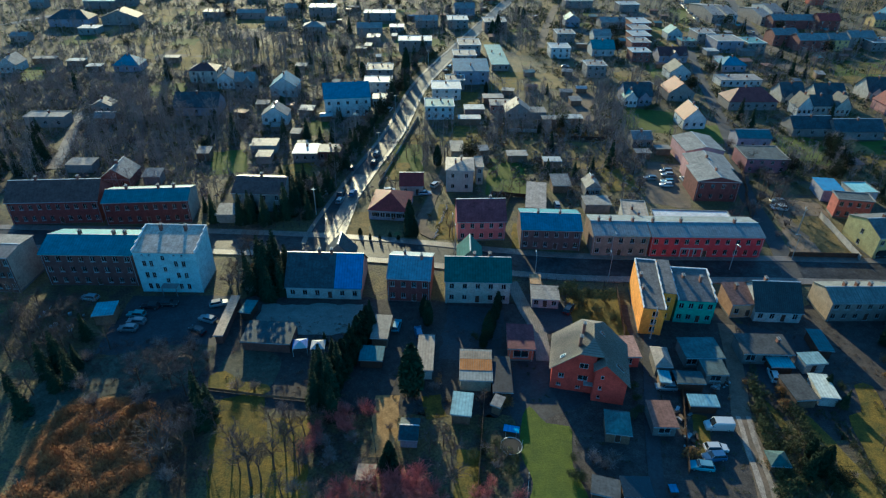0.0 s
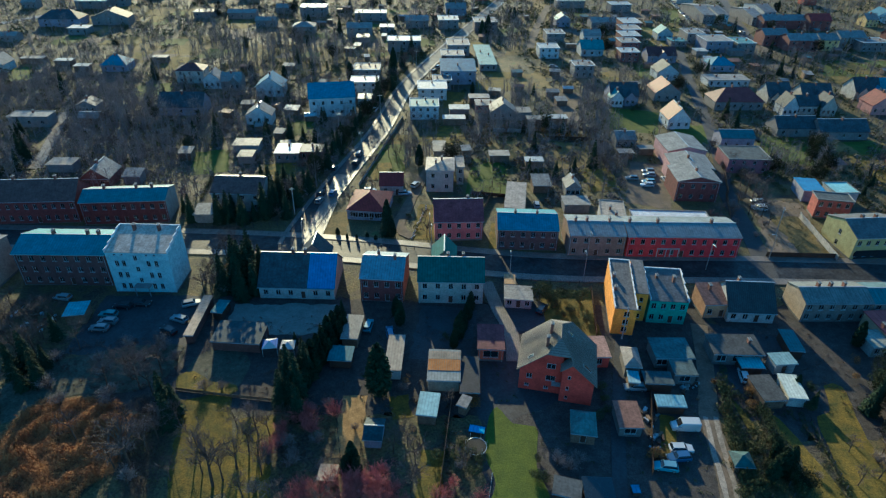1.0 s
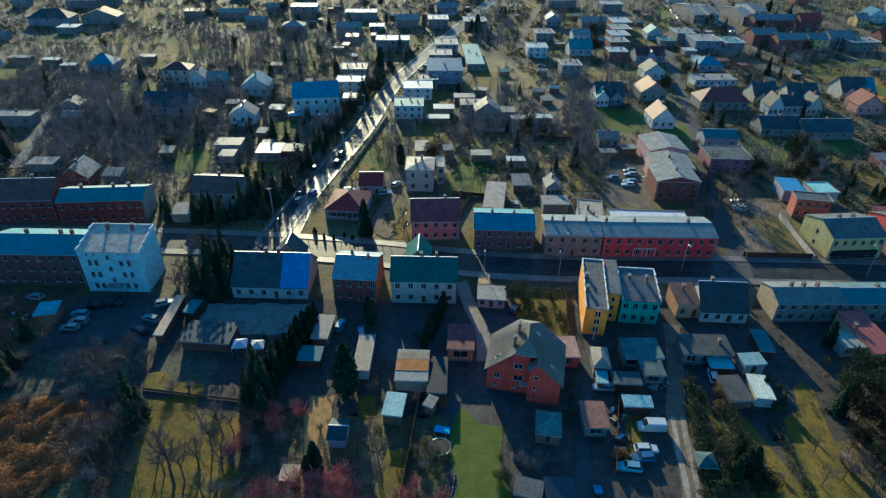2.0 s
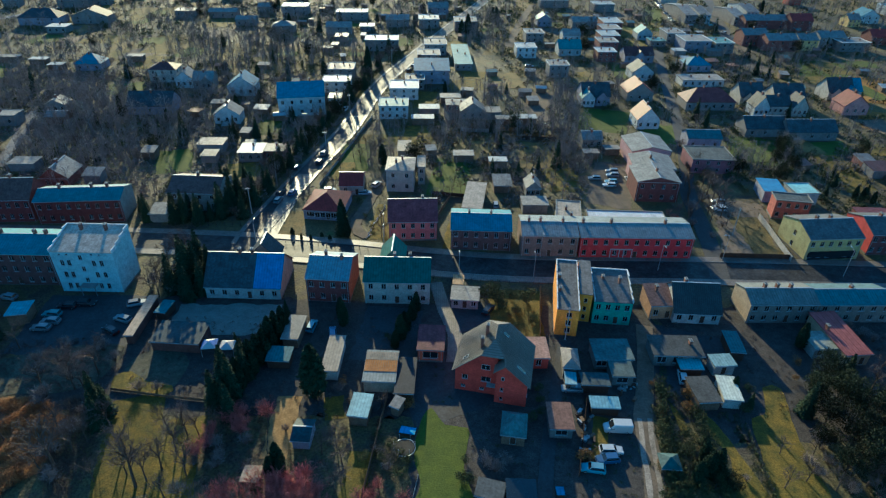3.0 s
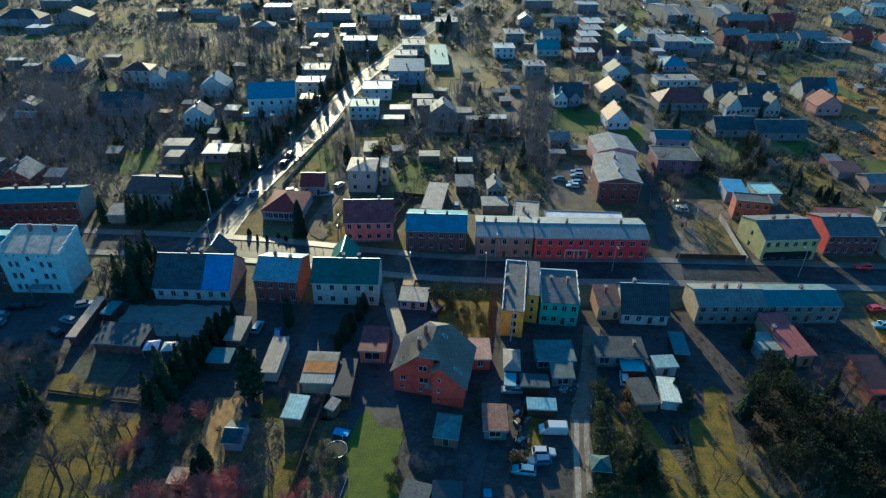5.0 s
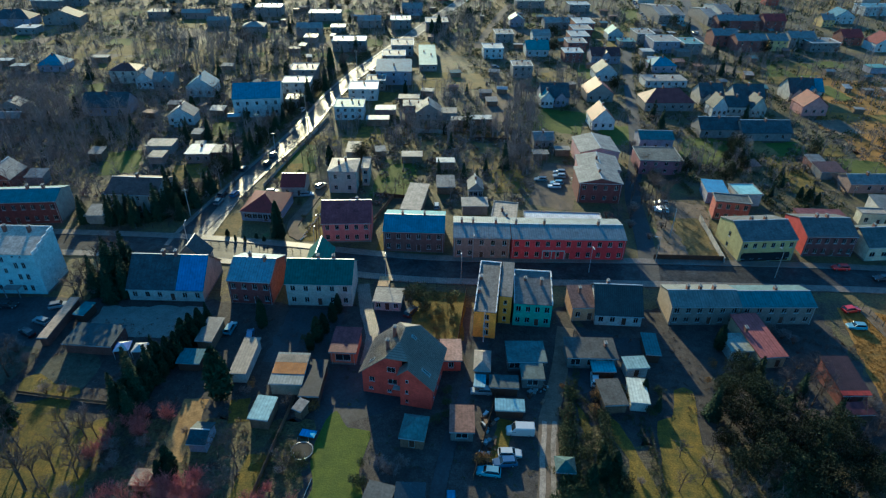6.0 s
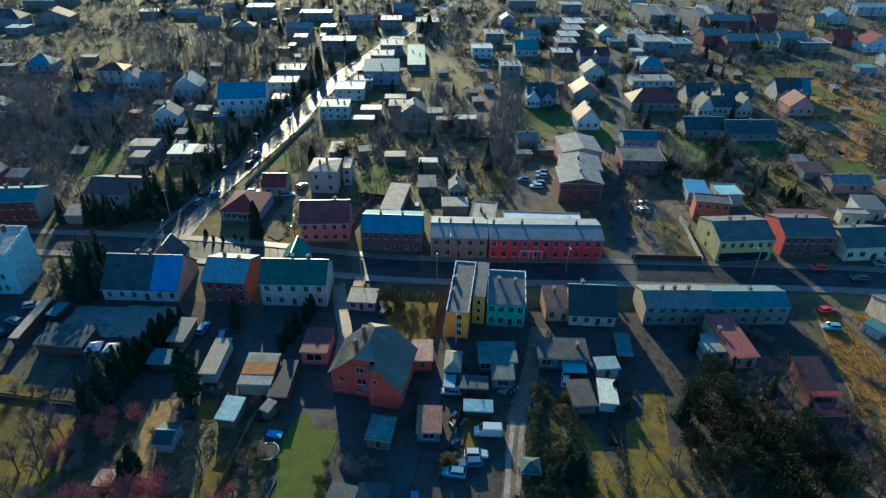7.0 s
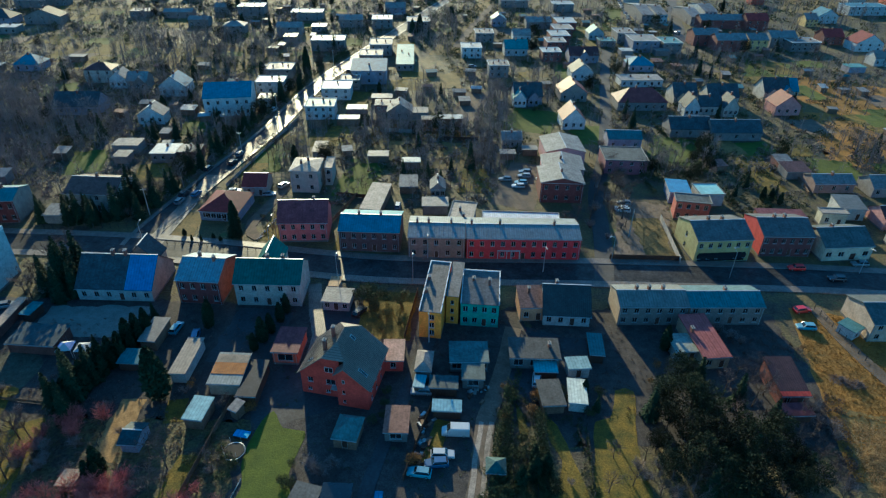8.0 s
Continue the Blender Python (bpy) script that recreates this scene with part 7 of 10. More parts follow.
for _ in range(150):
    sx, sy = shed_rng.uniform(-90, 260), shed_rng.uniform(195, 470)
    if not free(sx, sy, 4.0):
        continue
    house("garden_shed", "small garden shed with a low felt roof", "shed", sx, sy, shed_rng.uniform(-12, 12), shed_rng.uniform(3, 6.5), shed_rng.uniform(3, 5), 2.4, 3.0,
          shed_rng.choice(("flat", "shed", "shed", "gable")), wall=WOOD, cover=shed_rng.choice(SHED_COVERS), floors=0, front=0, group="garden sheds", gutter=False)
plot_rng = random.Random(44)
for _ in range(230):
    gx, gy = plot_rng.uniform(-230, 270), plot_rng.uniform(185, 470)
    if not free(gx, gy, 3.0) or (gx < -30 and gy < 290):
        continue
    kind = plot_rng.choice((0, 0, 1, 1, 2, 3))
    plot("garden_plot", gx, gy, plot_rng.uniform(-10, 10), plot_rng.uniform(7, 17), plot_rng.uniform(9, 24), (LAWN, GRASS, DRY, DIRT)[kind],
         ("green winter lawn in a garden", "ochre winter lawn in a garden", "dry straw coloured garden plot", "dug over dark garden bed")[kind], "garden", 1.0, 0.10 + _ * 0.0002)

# ---- plants ----
PLANTS = {}


def stick(bm, a, b, ra, rb):
    """A three-sided twig."""
    w = (b - a).normalized()
    u = w.orthogonal().normalized()
    v = w.cross(u)
    lo = [bm.verts.new(a + (u * math.cos(t) + v * math.sin(t)) * ra) for t in (0, 2.09, 4.19)]
    hi = [bm.verts.new(b + (u * math.cos(t) + v * math.sin(t)) * rb) for t in (0, 2.09, 4.19)]
    for i in range(3):
        j = (i + 1) % 3
        bm.faces.new((lo[i], lo[j], hi[j], hi[i]))


def away(rng, w, spread):
    """A direction that leaves w by about that spread."""
    r = Vector((rng.gauss(0, 1), rng.gauss(0, 1), rng.gauss(0, 1)))
    r = (r - w * r.dot(w)).normalized()
    return (w + r * spread).normalized()


def tuft(bm, p, size, rng, flat=0.0):
    """A small bunch of leaves or needles: two crossed blades."""
    for _ in range(2):
        a = Vector((rng.gauss(0, 1), rng.gauss(0, 1), rng.gauss(0, 1) * (1 - flat))).normalized() * size
        b = Vector((rng.gauss(0, 1), rng.gauss(0, 1), rng.gauss(0, 1) * (1 - flat))).normalized() * size * 0.7
        bm.faces.new([bm.verts.new(p + q) for q in (a, b, -a * 0.6)])


def bare_tree_parts(rng, h, width, fine):
    wood, twigs = bmesh.new(), bmesh.new()
    fork = h * rng.uniform(0.22, 0.34)
    lean = Vector((rng.uniform(-0.08, 0.08), rng.uniform(-0.08, 0.08), 1))
    tube(wood, (0, 0, -0.2), lean * fork, h * 0.022, h * 0.016, 6)
    tube(wood, lean * fork, lean * h * 0.72, h * 0.016, h * 0.006, 5)
    for i in range(rng.randint(7, 9)):
        z = fork + (h * 0.62 - fork) * rng.random()
        p = lean * z
        ang = i * 2.4 + rng.uniform(-0.4, 0.4)
        w = Vector((math.cos(ang) * width, math.sin(ang) * width, rng.uniform(0.6, 1.2))).normalized()
        ln = h * rng.uniform(0.26, 0.42) * (1.15 - z / h * 0.6)
        q = p + w * ln
        stick(wood, p, q, h * 0.009, h * 0.004)
        for _ in range(5):
            a = p.lerp(q, rng.uniform(0.35, 1.0))
            v = away(rng, (w + Vector((0, 0, 0.35))).normalized(), 0.75)
            b = a + v * h * rng.uniform(0.12, 0.22)
            stick(twigs, a, b, h * 0.0042, h * 0.0024)
            for _ in range(fine):
                c = a.lerp(b, rng.uniform(0.3, 1.0))
                e = c + away(rng, v, 0.8) * h * rng.uniform(0.07, 0.14)
                stick(twigs, c, e, h * 0.0028, h * 0.0012)
                for _ in range(2):
                    g = c.lerp(e, rng.uniform(0.4, 1.0))
                    stick(twigs, g, g + away(rng, v, 1.0) * h * rng.uniform(0.04, 0.08), h * 0.002, h * 0.001)
    return wood, twigs


def spruce_parts(rng, h, r):
    wood, crown = bmesh.new(), bmesh.new()
    tube(wood, (0, 0, -0.2), (0, 0, h * 0.96), h * 0.017, 0.02, 6)
    levels = 17
    for k in range(levels):
        f = k / (levels - 1)
        z = h * (0.07 + 0.9 * f)
        reach = r * (1 - f) ** 0.85 + 0.1
        for i in range(11):
            ang = i * 2 * math.pi / 11 + k * 0.7 + rng.uniform(-0.2, 0.2)
            ln = reach * rng.uniform(0.75, 1.12)
            out = Vector((math.cos(ang), math.sin(ang), 0))
            side = Vector((-out.y, out.x, 0))
            tip = out * ln + Vector((0, 0, z - ln * rng.uniform(0.25, 0.5)))
            root = Vector((0, 0, z + ln * 0.12))
            mid = root.lerp(tip, 0.55)
            wd = ln * 0.26
            crown.faces.new([crown.verts.new(p) for p in (root, mid - side * wd + Vector((0, 0, -0.08 * ln)), tip, mid + Vector((0, 0, 0.05 * ln)))])
            crown.faces.new([crown.verts.new(p) for p in (root, mid + Vector((0, 0, 0.05 * ln)), tip, mid + side * wd + Vector((0, 0, -0.08 * ln)))])
            for _ in range(3):
                tuft(crown, root.lerp(tip, rng.uniform(0.45, 1.0)) + side * rng.uniform(-wd, wd), 0.16 * r * rng.uniform(0.6, 1.1), rng, 0.5)
    return wood, crown


def cypress_parts(rng, h, r):
    wood, crown = bmesh.new(), bmesh.new()
    tube(wood, (0, 0, -0.2), (0, 0, h * 0.9), r * 0.16, 0.03, 6)
    for _ in range(1900):
        f = rng.random() ** 0.85
        reach = r * (math.sin(math.pi * min(1, 0.14 + f * 0.86)) ** 0.55) * (1 - 0.5 * f)
        ang = rng.uniform(0, 2 * math.pi)
        k = rng.uniform(0.5, 1.08)
        tuft(crown, Vector((math.cos(ang) * reach * k, math.sin(ang) * reach * k, 0.05 * h + f * h * 0.95)), r * rng.uniform(0.16, 0.3), rng)
    return wood, crown


def clump_parts(rng, h, r, count, lobes, leaf=1.0):
    """A round-headed tree or shrub: branches that end in several leafy lobes."""
    wood, crown = bmesh.new(), bmesh.new()
    tube(wood, (0, 0, -0.2), (0, 0, h * 0.45), max(0.05, h * 0.02), max(0.03, h * 0.012), 6)
    heads = []
    for i in range(lobes):
        ang = i * 2.4 + rng.uniform(-0.5, 0.5)
        q = r * rng.uniform(0.2, 0.72)
        c = Vector((math.cos(ang) * q, math.sin(ang) * q, h * rng.uniform(0.36, 0.84)))
        heads.append((c, r * rng.uniform(0.32, 0.52)))
        stick(wood, Vector((0, 0, h * rng.uniform(0.15, 0.4))), c, max(0.03, h * 0.009), 0.02)
    for _ in range(count):
        c, q = rng.choice(heads)
        d = Vector((rng.gauss(0, 1), rng.gauss(0, 1), rng.gauss(0, 1) * 0.9)).normalized() * q * rng.uniform(0.6, 1.12)
        p = c + d
        p.z = max(p.z, 0.1)
        tuft(crown, p, r * rng.uniform(0.06, 0.13) * leaf, rng)
    return wood, crown


def twiggy_parts(rng, h, r):
    """A leafless shrub: stems that fan out from the base and fork."""
    wood, twigs = bmesh.new(), bmesh.new()
    for i in range(22):
        ang = rng.uniform(0, 2 * math.pi)
        w = Vector((math.cos(ang) * rng.uniform(0.1, 1) * r / h, math.sin(ang) * rng.uniform(0.1, 1) * r / h, 0.9)).normalized()
        b = w * h * rng.uniform(0.5, 0.75)
        stick(wood, Vector((0, 0, -0.1)) + Vector((w.x, w.y, 0)) * 0.2, b, 0.035, 0.02)
        for _ in range(6):
            a = b * rng.uniform(0.35, 1.0)
            v = away(rng, w, 0.7)
            e = a + v * h * rng.uniform(0.2, 0.4)
            stick(twigs, a, e, 0.022, 0.012)
            for _ in range(3):
                g = a.lerp(e, rng.uniform(0.3, 1))
                stick(twigs, g, g + away(rng, v, 0.9) * h * rng.uniform(0.1, 0.2), 0.016, 0.008)
    return wood, twigs


KINDS = {
    "bare_tree": ("bare_tree", "tree", "leafless grey brown tree with fine twigs", 3, lambda g: (*bare_tree_parts(g, 9.0, 0.8, 3), TWIG)),
    "tall_tree": ("bare_tree", "tree", "tall slender leafless tree with a high crown", 2, lambda g: (*bare_tree_parts(g, 13.0, 0.45, 3), TWIG)),
    "fruit_tree": ("fruit_tree", "tree", "small leafless fruit tree in a garden", 2, lambda g: (*bare_tree_parts(g, 5.0, 1.1, 3), TWIG)),
    "spruce": ("spruce", "tree", "dark green spruce with drooping branches", 2, lambda g: (*spruce_parts(g, 9.0, 2.2), SPRUCE)),
    "cypress": ("cypress", "tree", "dense dark green columnar conifer", 2, lambda g: (*cypress_parts(g, 7.0, 1.5), SPRUCE)),
    "pine": ("pine", "tree", "broad green pine with an uneven crown", 3, lambda g: (*clump_parts(g, 9.0, 3.6, 3000, 16, 0.6), PINE)),
    "bush": ("bush", "bush", "rounded dark evergreen garden bush", 2, lambda g: (*clump_parts(g, 2.2, 1.5, 500, 7), HEDGE)),
    "ochre_bush": ("bush", "bush", "ochre leaved shrub in a garden", 2, lambda g: (*clump_parts(g, 2.2, 1.5, 450, 7), OCHRE)),
    "red_shrub": ("shrub", "shrub", "reddish leafless shrub with dense twigs", 2, lambda g: (*twiggy_parts(g, 3.6, 2.6), REDTWIG)),
    "shrub": ("shrub", "shrub", "brown leafless shrub with dense twigs", 2, lambda g: (*twiggy_parts(g, 3.0, 2.2), PALE_HAZY_TWIG)),
}
rng_place = random.Random(5)


def plant(kind, x, y, s=1.0, tall=1.0):
    """One plant of a kind at (x, y); s scales it all, tall its height alone."""
    name, category, label, variants, make = KINDS[kind]
    k = rng_place.randrange(variants)
    m = pose(x, y, 0, 0, 0, rng_place.uniform(0, 360)) @ Matrix.Diagonal((s, s, s * tall, 1))
    if (kind, k) in PLANTS:
        return copy_thing(PLANTS[kind, k], m)
    wood, crown, mat = make(random.Random(hash_of(kind) + k))
    top = thing(name, 0, 0, 0, label, category, "garden plants")
    part("trunk", wood, BARK, top)
    part("crown", crown, mat, top)
    PLANTS[kind, k] = top
    top.matrix_basis = m
    # the copies take the pose alone, so the first one keeps scale 1 in its own mesh
    loc, rot, sca = m.decompose()
    top.scale = (1, 1, 1)
    top.location, top.rotation_euler = loc, rot.to_euler()
    return top


def hash_of(text):
    return sum((i + 1) * ord(c) for i, c in enumerate(text))


def thicket(name, label, x, y, rz, w, d, count, h, mat, lawns=True):
    """Low garden growth that nobody could count: rounded heaps of leaves and twigs, clear of houses and roads."""
    g = random.Random(int(abs(x * 13 + y * 5)))
    ca, sa = math.cos(radians(rz)), math.sin(radians(rz))
    verts, faces = [], []
    for _ in range(count):
        u, v = g.uniform(-w / 2, w / 2), g.uniform(-d / 2, d / 2)
        if not free(x + u * ca - v * sa, y + u * sa + v * ca, 0.5, lawns):
            continue
        r = g.uniform(0.5, 1.6) * h
        for _ in range(34):
            q = Vector((g.gauss(0, 1), g.gauss(0, 1), abs(g.gauss(0, 1)))).normalized() * r * g.uniform(0.6, 1.0)
            p = Vector((u, v, 0)) + Vector((q.x, q.y, q.z * 1.1))
            a = Vector((g.gauss(0, 1), g.gauss(0, 1), g.gauss(0, 1))).normalized() * r * 0.28
            b = Vector((g.gauss(0, 1), g.gauss(0, 1), g.gauss(0, 1))).normalized() * r * 0.2
            i = len(verts)
            verts += [p + a, p + b, p - a]
            faces.append((i, i + 1, i + 2))
    me = bpy.data.meshes.new(name)
    me.from_pydata(verts, [], faces)
    me.materials.append(mat)
    ob = new(name, me)
    ob.matrix_basis = pose(x, y, 0, 0, 0, rz)
    return tagged(ob, label, "bushes", "", "stuff")


def scatter(kind, x, y, rz, w, d, count, low=0.7, high=1.25):
    """Plants of a kind strewn over a plot."""
    for _ in range(count):
        u, v = rng_place.uniform(-w / 2, w / 2), rng_place.uniform(-d / 2, d / 2)
        a = radians(rz)
        px, py = x + u * math.cos(a) - v * math.sin(a), y + u * math.sin(a) + v * math.cos(a)
        if free(px, py, 0.8):
            plant(kind, px, py, rng_place.uniform(low, high))


def hedge(x0, y0, x1, y1, h, wd, mat=None, label="clipped evergreen hedge along a garden", kind="evergreen"):
    """A row of leaf tufts along a line."""
    g = random.Random(int(abs(x0 * 7 + y0 * 3 + x1)))
    bm = bmesh.new()
    a, b = Vector((x0, y0, 0)), Vector((x1, y1, 0))
    ln = (b - a).length
    n = Vector((-(b - a).y, (b - a).x, 0)).normalized()
    for _ in range(int(ln * h * 26)):
        p = a.lerp(b, g.random()) + n * g.uniform(-wd / 2, wd / 2) + Vector((0, 0, h * g.random() ** 0.6 * g.uniform(0.8, 1.1)))
        tuft(bm, p, g.uniform(0.14, 0.3), g)
    for i in range(int(ln / 1.2)):
        p = a.lerp(b, (i + 0.5) / int(ln / 1.2))
        stick(bm, p, p + Vector((0, 0, h * 0.8)), 0.04, 0.02)
    tagged(part("hedge", bm, mat or HEDGE), label, "hedge", "", "stuff")


def undergrowth(name, label, x, y, rz, w, d, count, h, mat, blades=True):
    """Tangled low growth over a plot: arching stems and leaf scraps, too many to count."""
    g = random.Random(int(abs(x * 5 + y)))
    verts, faces = [], []
    for _ in range(count):
        u, v = g.uniform(-w / 2, w / 2), g.uniform(-d / 2, d / 2)
        edge = min(1.0, (1 - abs(2 * u / w)) * 3 + 0.15, (1 - abs(2 * v / d)) * 3 + 0.15)
        rim = math.hypot(2 * u / w, 2 * v / d) + 0.45 * noise.noise(Vector((x + u, y + v, 3.0)) * 0.16)
        if rim > 1.12:
            continue
        hump = max(0.12, 0.5 + 0.95 * noise.noise(Vector((x + u, y + v, 0)) * 0.3))
        top = h * edge * hump * g.uniform(0.5, 1.2)
        a = Vector((u, v, 0))
        ang = g.uniform(0, 6.28)
        lean = Vector((math.cos(ang), math.sin(ang), 0)) * g.uniform(0.2, 0.9)
        b = a + lean * 0.6 + Vector((0, 0, top))
        c = b + lean * 0.9 - Vector((0, 0, top * g.uniform(0.1, 0.5)))
        s = Vector((-lean.y, lean.x, 0)).normalized() * g.uniform(0.02, 0.06)
        i = len(verts)
        verts += [a - s * 0.4, a + s * 0.4, b + s, b - s, c]
        faces += [(i, i + 1, i + 2, i + 3), (i + 3, i + 2, i + 4)]
    me = bpy.data.meshes.new(name)
    me.from_pydata(verts, [], faces)
    me.materials.append(mat)
    ob = new(name, me)
    ob.matrix_basis = pose(x, y, 0, 0, 0, rz)
    return tagged(ob, label, "undergrowth", "", "stuff")


def tussocks(name, label, x, y, rz, w, d, count, h, mat):
    """Grass blades in bunches over a lawn."""
    g = random.Random(int(abs(x * 17 + y)))
    verts, faces = [], []
    for _ in range(count):
        u, v = g.uniform(-w / 2, w / 2), g.uniform(-d / 2, d / 2)
        for _ in range(4):
            ang = g.uniform(0, 6.28)
            s = Vector((math.cos(ang), math.sin(ang), 0))
            a = Vector((u + g.uniform(-0.12, 0.12), v + g.uniform(-0.12, 0.12), 0.02))
            i = len(verts)
            verts += [a - s * 0.05, a + s * 0.05, a + Vector((-s.y, s.x, 0)) * g.uniform(0, 0.2) + Vector((0, 0, h * g.uniform(0.5, 1.3)))]
            faces.append((i, i + 1, i + 2))
    me = bpy.data.meshes.new(name)
    me.from_pydata(verts, [], faces)
    me.materials.append(mat)
    ob = new(name, me)
    ob.matrix_basis = pose(x, y, 0.05, 0, 0, rz)
    return tagged(ob, label, "grass", "", "stuff")


def grove(name, label, x, y, rz, w, d, count, h=9.0, lawns=True):
    """Far trees that nobody could count, in one object of real trunks and twigs."""
    g = random.Random(int(abs(x * 3 + y * 7)))
    ca, sa = math.cos(radians(rz)), math.sin(radians(rz))
    verts, faces = [], []

    def thin(a, b, r):
        i = len(verts)
        q = (b - a).normalized().orthogonal().normalized() * r
        k = (b - a).normalized().cross(q)
        verts.extend((a + q, a - q * 0.5 + k, a - q * 0.5 - k, b))
        faces.extend(((i, i + 1, i + 3), (i + 1, i + 2, i + 3), (i + 2, i, i + 3)))

    for _ in range(count):
        p = Vector((g.uniform(-w / 2, w / 2), g.uniform(-d / 2, d / 2), 0))
        if not free(x + p.x * ca - p.y * sa, y + p.x * sa + p.y * ca, 1.0, lawns):
            continue
        t = h * g.uniform(0.6, 1.25)
        thin(p, p + Vector((g.uniform(-0.4, 0.4), g.uniform(-0.4, 0.4), t)), t * 0.022)
        for _ in range(46):
            z = t * g.uniform(0.28, 0.85)
            ang = g.uniform(0, 6.28)
            v = Vector((math.cos(ang), math.sin(ang), g.uniform(0.3, 1.2))).normalized()
            a = p + Vector((0, 0, z)) + v * t * g.uniform(0, 0.16)
            thin(a, a + v * t * g.uniform(0.1, 0.2), t * 0.0062)
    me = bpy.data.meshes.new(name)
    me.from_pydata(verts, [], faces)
    # paler than the near trees' twigs, with distance haze in the colour
    me.materials.append(PALE_HAZY_TWIG)
    ob = new(name, me)
    ob.matrix_basis = pose(x, y, 0, 0, 0, rz)
    return tagged(ob, label, "trees", "", "stuff")


# ---- vehicles ----
CARS = {}
PAINT = {
    "white": (0.44, 0.45, 0.45), "silver": (0.24, 0.26, 0.28), "blue": (0.05, 0.10, 0.22), "black": (0.02, 0.02, 0.025),
    "red": (0.42, 0.02, 0.02), "grey": (0.16, 0.17, 0.18), "teal": (0.10, 0.20, 0.22), "sky": (0.16, 0.28, 0.36),
}


def loft(bm, rows):
    """A body skinned over cross sections (x, half width, bottom, top, shoulder inset)."""
    rings = []
    for x, hw, z0, z1, inset in rows:
        zc = z1 - min(0.18, (z1 - z0) * 0.35)
        pts = [(x, -hw, z0), (x, -hw, zc), (x, -hw + inset, z1), (x, hw - inset, z1), (x, hw, zc), (x, hw, z0)]
        rings.append([bm.verts.new(p) for p in pts])
    for r, s in zip(rings, rings[1:]):
        for i in range(6):
            j = (i + 1) % 6
            bm.faces.new((r[i], s[i], s[j], r[j]))
    bm.faces.new(rings[0])
    bm.faces.new(rings[-1][::-1])
    bmesh.ops.recalc_face_normals(bm, faces=bm.faces)


def car(x, y, rz, colour="silver", kind="hatchback", group="parked cars"):
    """A parked car; its nose points along +x before the turn."""
    key = (colour, kind)
    on_road = any((x - q.x) ** 2 + (y - q.y) ** 2 < (wd * 0.8) ** 2 for q, wd in ROAD_POINTS)
    rest = 0.15 if on_road else 0.04
    m = pose(x, y, rest, 0, 0, rz)
    if key in CARS:
        return copy_thing(CARS[key], m)
    van = kind == "van"
    ln, hw, hood, roof = (5.2, 0.98, 1.15, 2.2) if van else (4.3, 0.88, 0.92, 1.46)
    top = thing("van" if van else "car", x, y, rz, f"parked {colour} {kind} with dark windows", "van" if van else "car", group, rest)
    paint = material("paint_" + colour, PAINT[colour], 0.28, 0.1, var=0.08, bump=0.0, spec=0.6)
    e = ln / 2
    bm = bmesh.new()
    if van:
        loft(bm, [(-e, hw * 0.94, 0.35, roof - 0.12, 0.12), (-e + 0.15, hw, 0.28, roof, 0.14), (e - 1.7, hw, 0.28, roof, 0.14),
                  (e - 0.95, hw, 0.28, hood + 0.12, 0.2), (e - 0.1, hw * 0.95, 0.3, hood - 0.15, 0.2), (e, hw * 0.85, 0.4, hood - 0.35, 0.1)])
    else:
        loft(bm, [(-e, hw * 0.9, 0.38, 0.86, 0.06), (-e + 0.12, hw, 0.28, 0.94, 0.08), (e - 1.35, hw, 0.26, 0.95, 0.08),
                  (e - 0.15, hw * 0.94, 0.28, 0.76, 0.14), (e, hw * 0.82, 0.36, 0.62, 0.08)])
    part("body", bm, paint, top)
    bm = bmesh.new()
    if van:
        for sy in (-1, 1):
            slab(bm, [(e - 1.75, sy * (hw + 0.006), 1.25), (e - 1.02, sy * (hw + 0.006), 1.2), (e - 1.1, sy * (hw - 0.02), 1.45), (e - 1.75, sy * (hw - 0.1), 1.95)][::sy], 0.02)
        slab(bm, [(e - 0.98, -hw + 0.22, hood + 0.17), (e - 0.98, hw - 0.22, hood + 0.17), (e - 1.62, hw - 0.24, roof - 0.04), (e - 1.62, -hw + 0.24, roof - 0.04)], 0.03)
        part("windscreen", bm, GLASS, top)
    else:
        loft(bm, [(-e + 0.12, hw - 0.08, 0.9, 1.0, 0.04), (-e + 0.5, hw - 0.1, 0.9, roof - 0.06, 0.16), (0.35, hw - 0.1, 0.9, roof - 0.05, 0.16), (e - 1.25, hw - 0.1, 0.9, 0.98, 0.05)])
        part("cabin_glass", bm, GLASS, top)
        bm = bmesh.new()
        slab(bm, [(-e + 0.45, -hw + 0.27, roof), (0.4, -hw + 0.27, roof), (0.4, hw - 0.27, roof), (-e + 0.45, hw - 0.27, roof)], 0.06)
        for px, qx in ((-e + 0.45, -e + 0.14), (0.4, e - 1.25)):
            for sy in (-1, 1):
                tube(bm, (px, sy * (hw - 0.24), roof - 0.03), (qx, sy * (hw - 0.1), 0.95), 0.05, 0.05, 4)
        part("roof", bm, paint, top)
    for px in (-e * 0.62, e * 0.62):
        for sy in (-1, 1):
            bm = bmesh.new()
            tube(bm, (0, -0.1, 0), (0, 0.1, 0), 0.31, 0.31, 12)
            wh = part("wheel", bm, RUBBER, top)
            wh.matrix_basis = pose(px, sy * (hw - 0.1), 0.3)
            bm = bmesh.new()
            tube(bm, (0, sy * 0.1, 0), (0, sy * 0.112, 0), 0.19, 0.17, 10)
            part("rim", bm, RIM, wh)
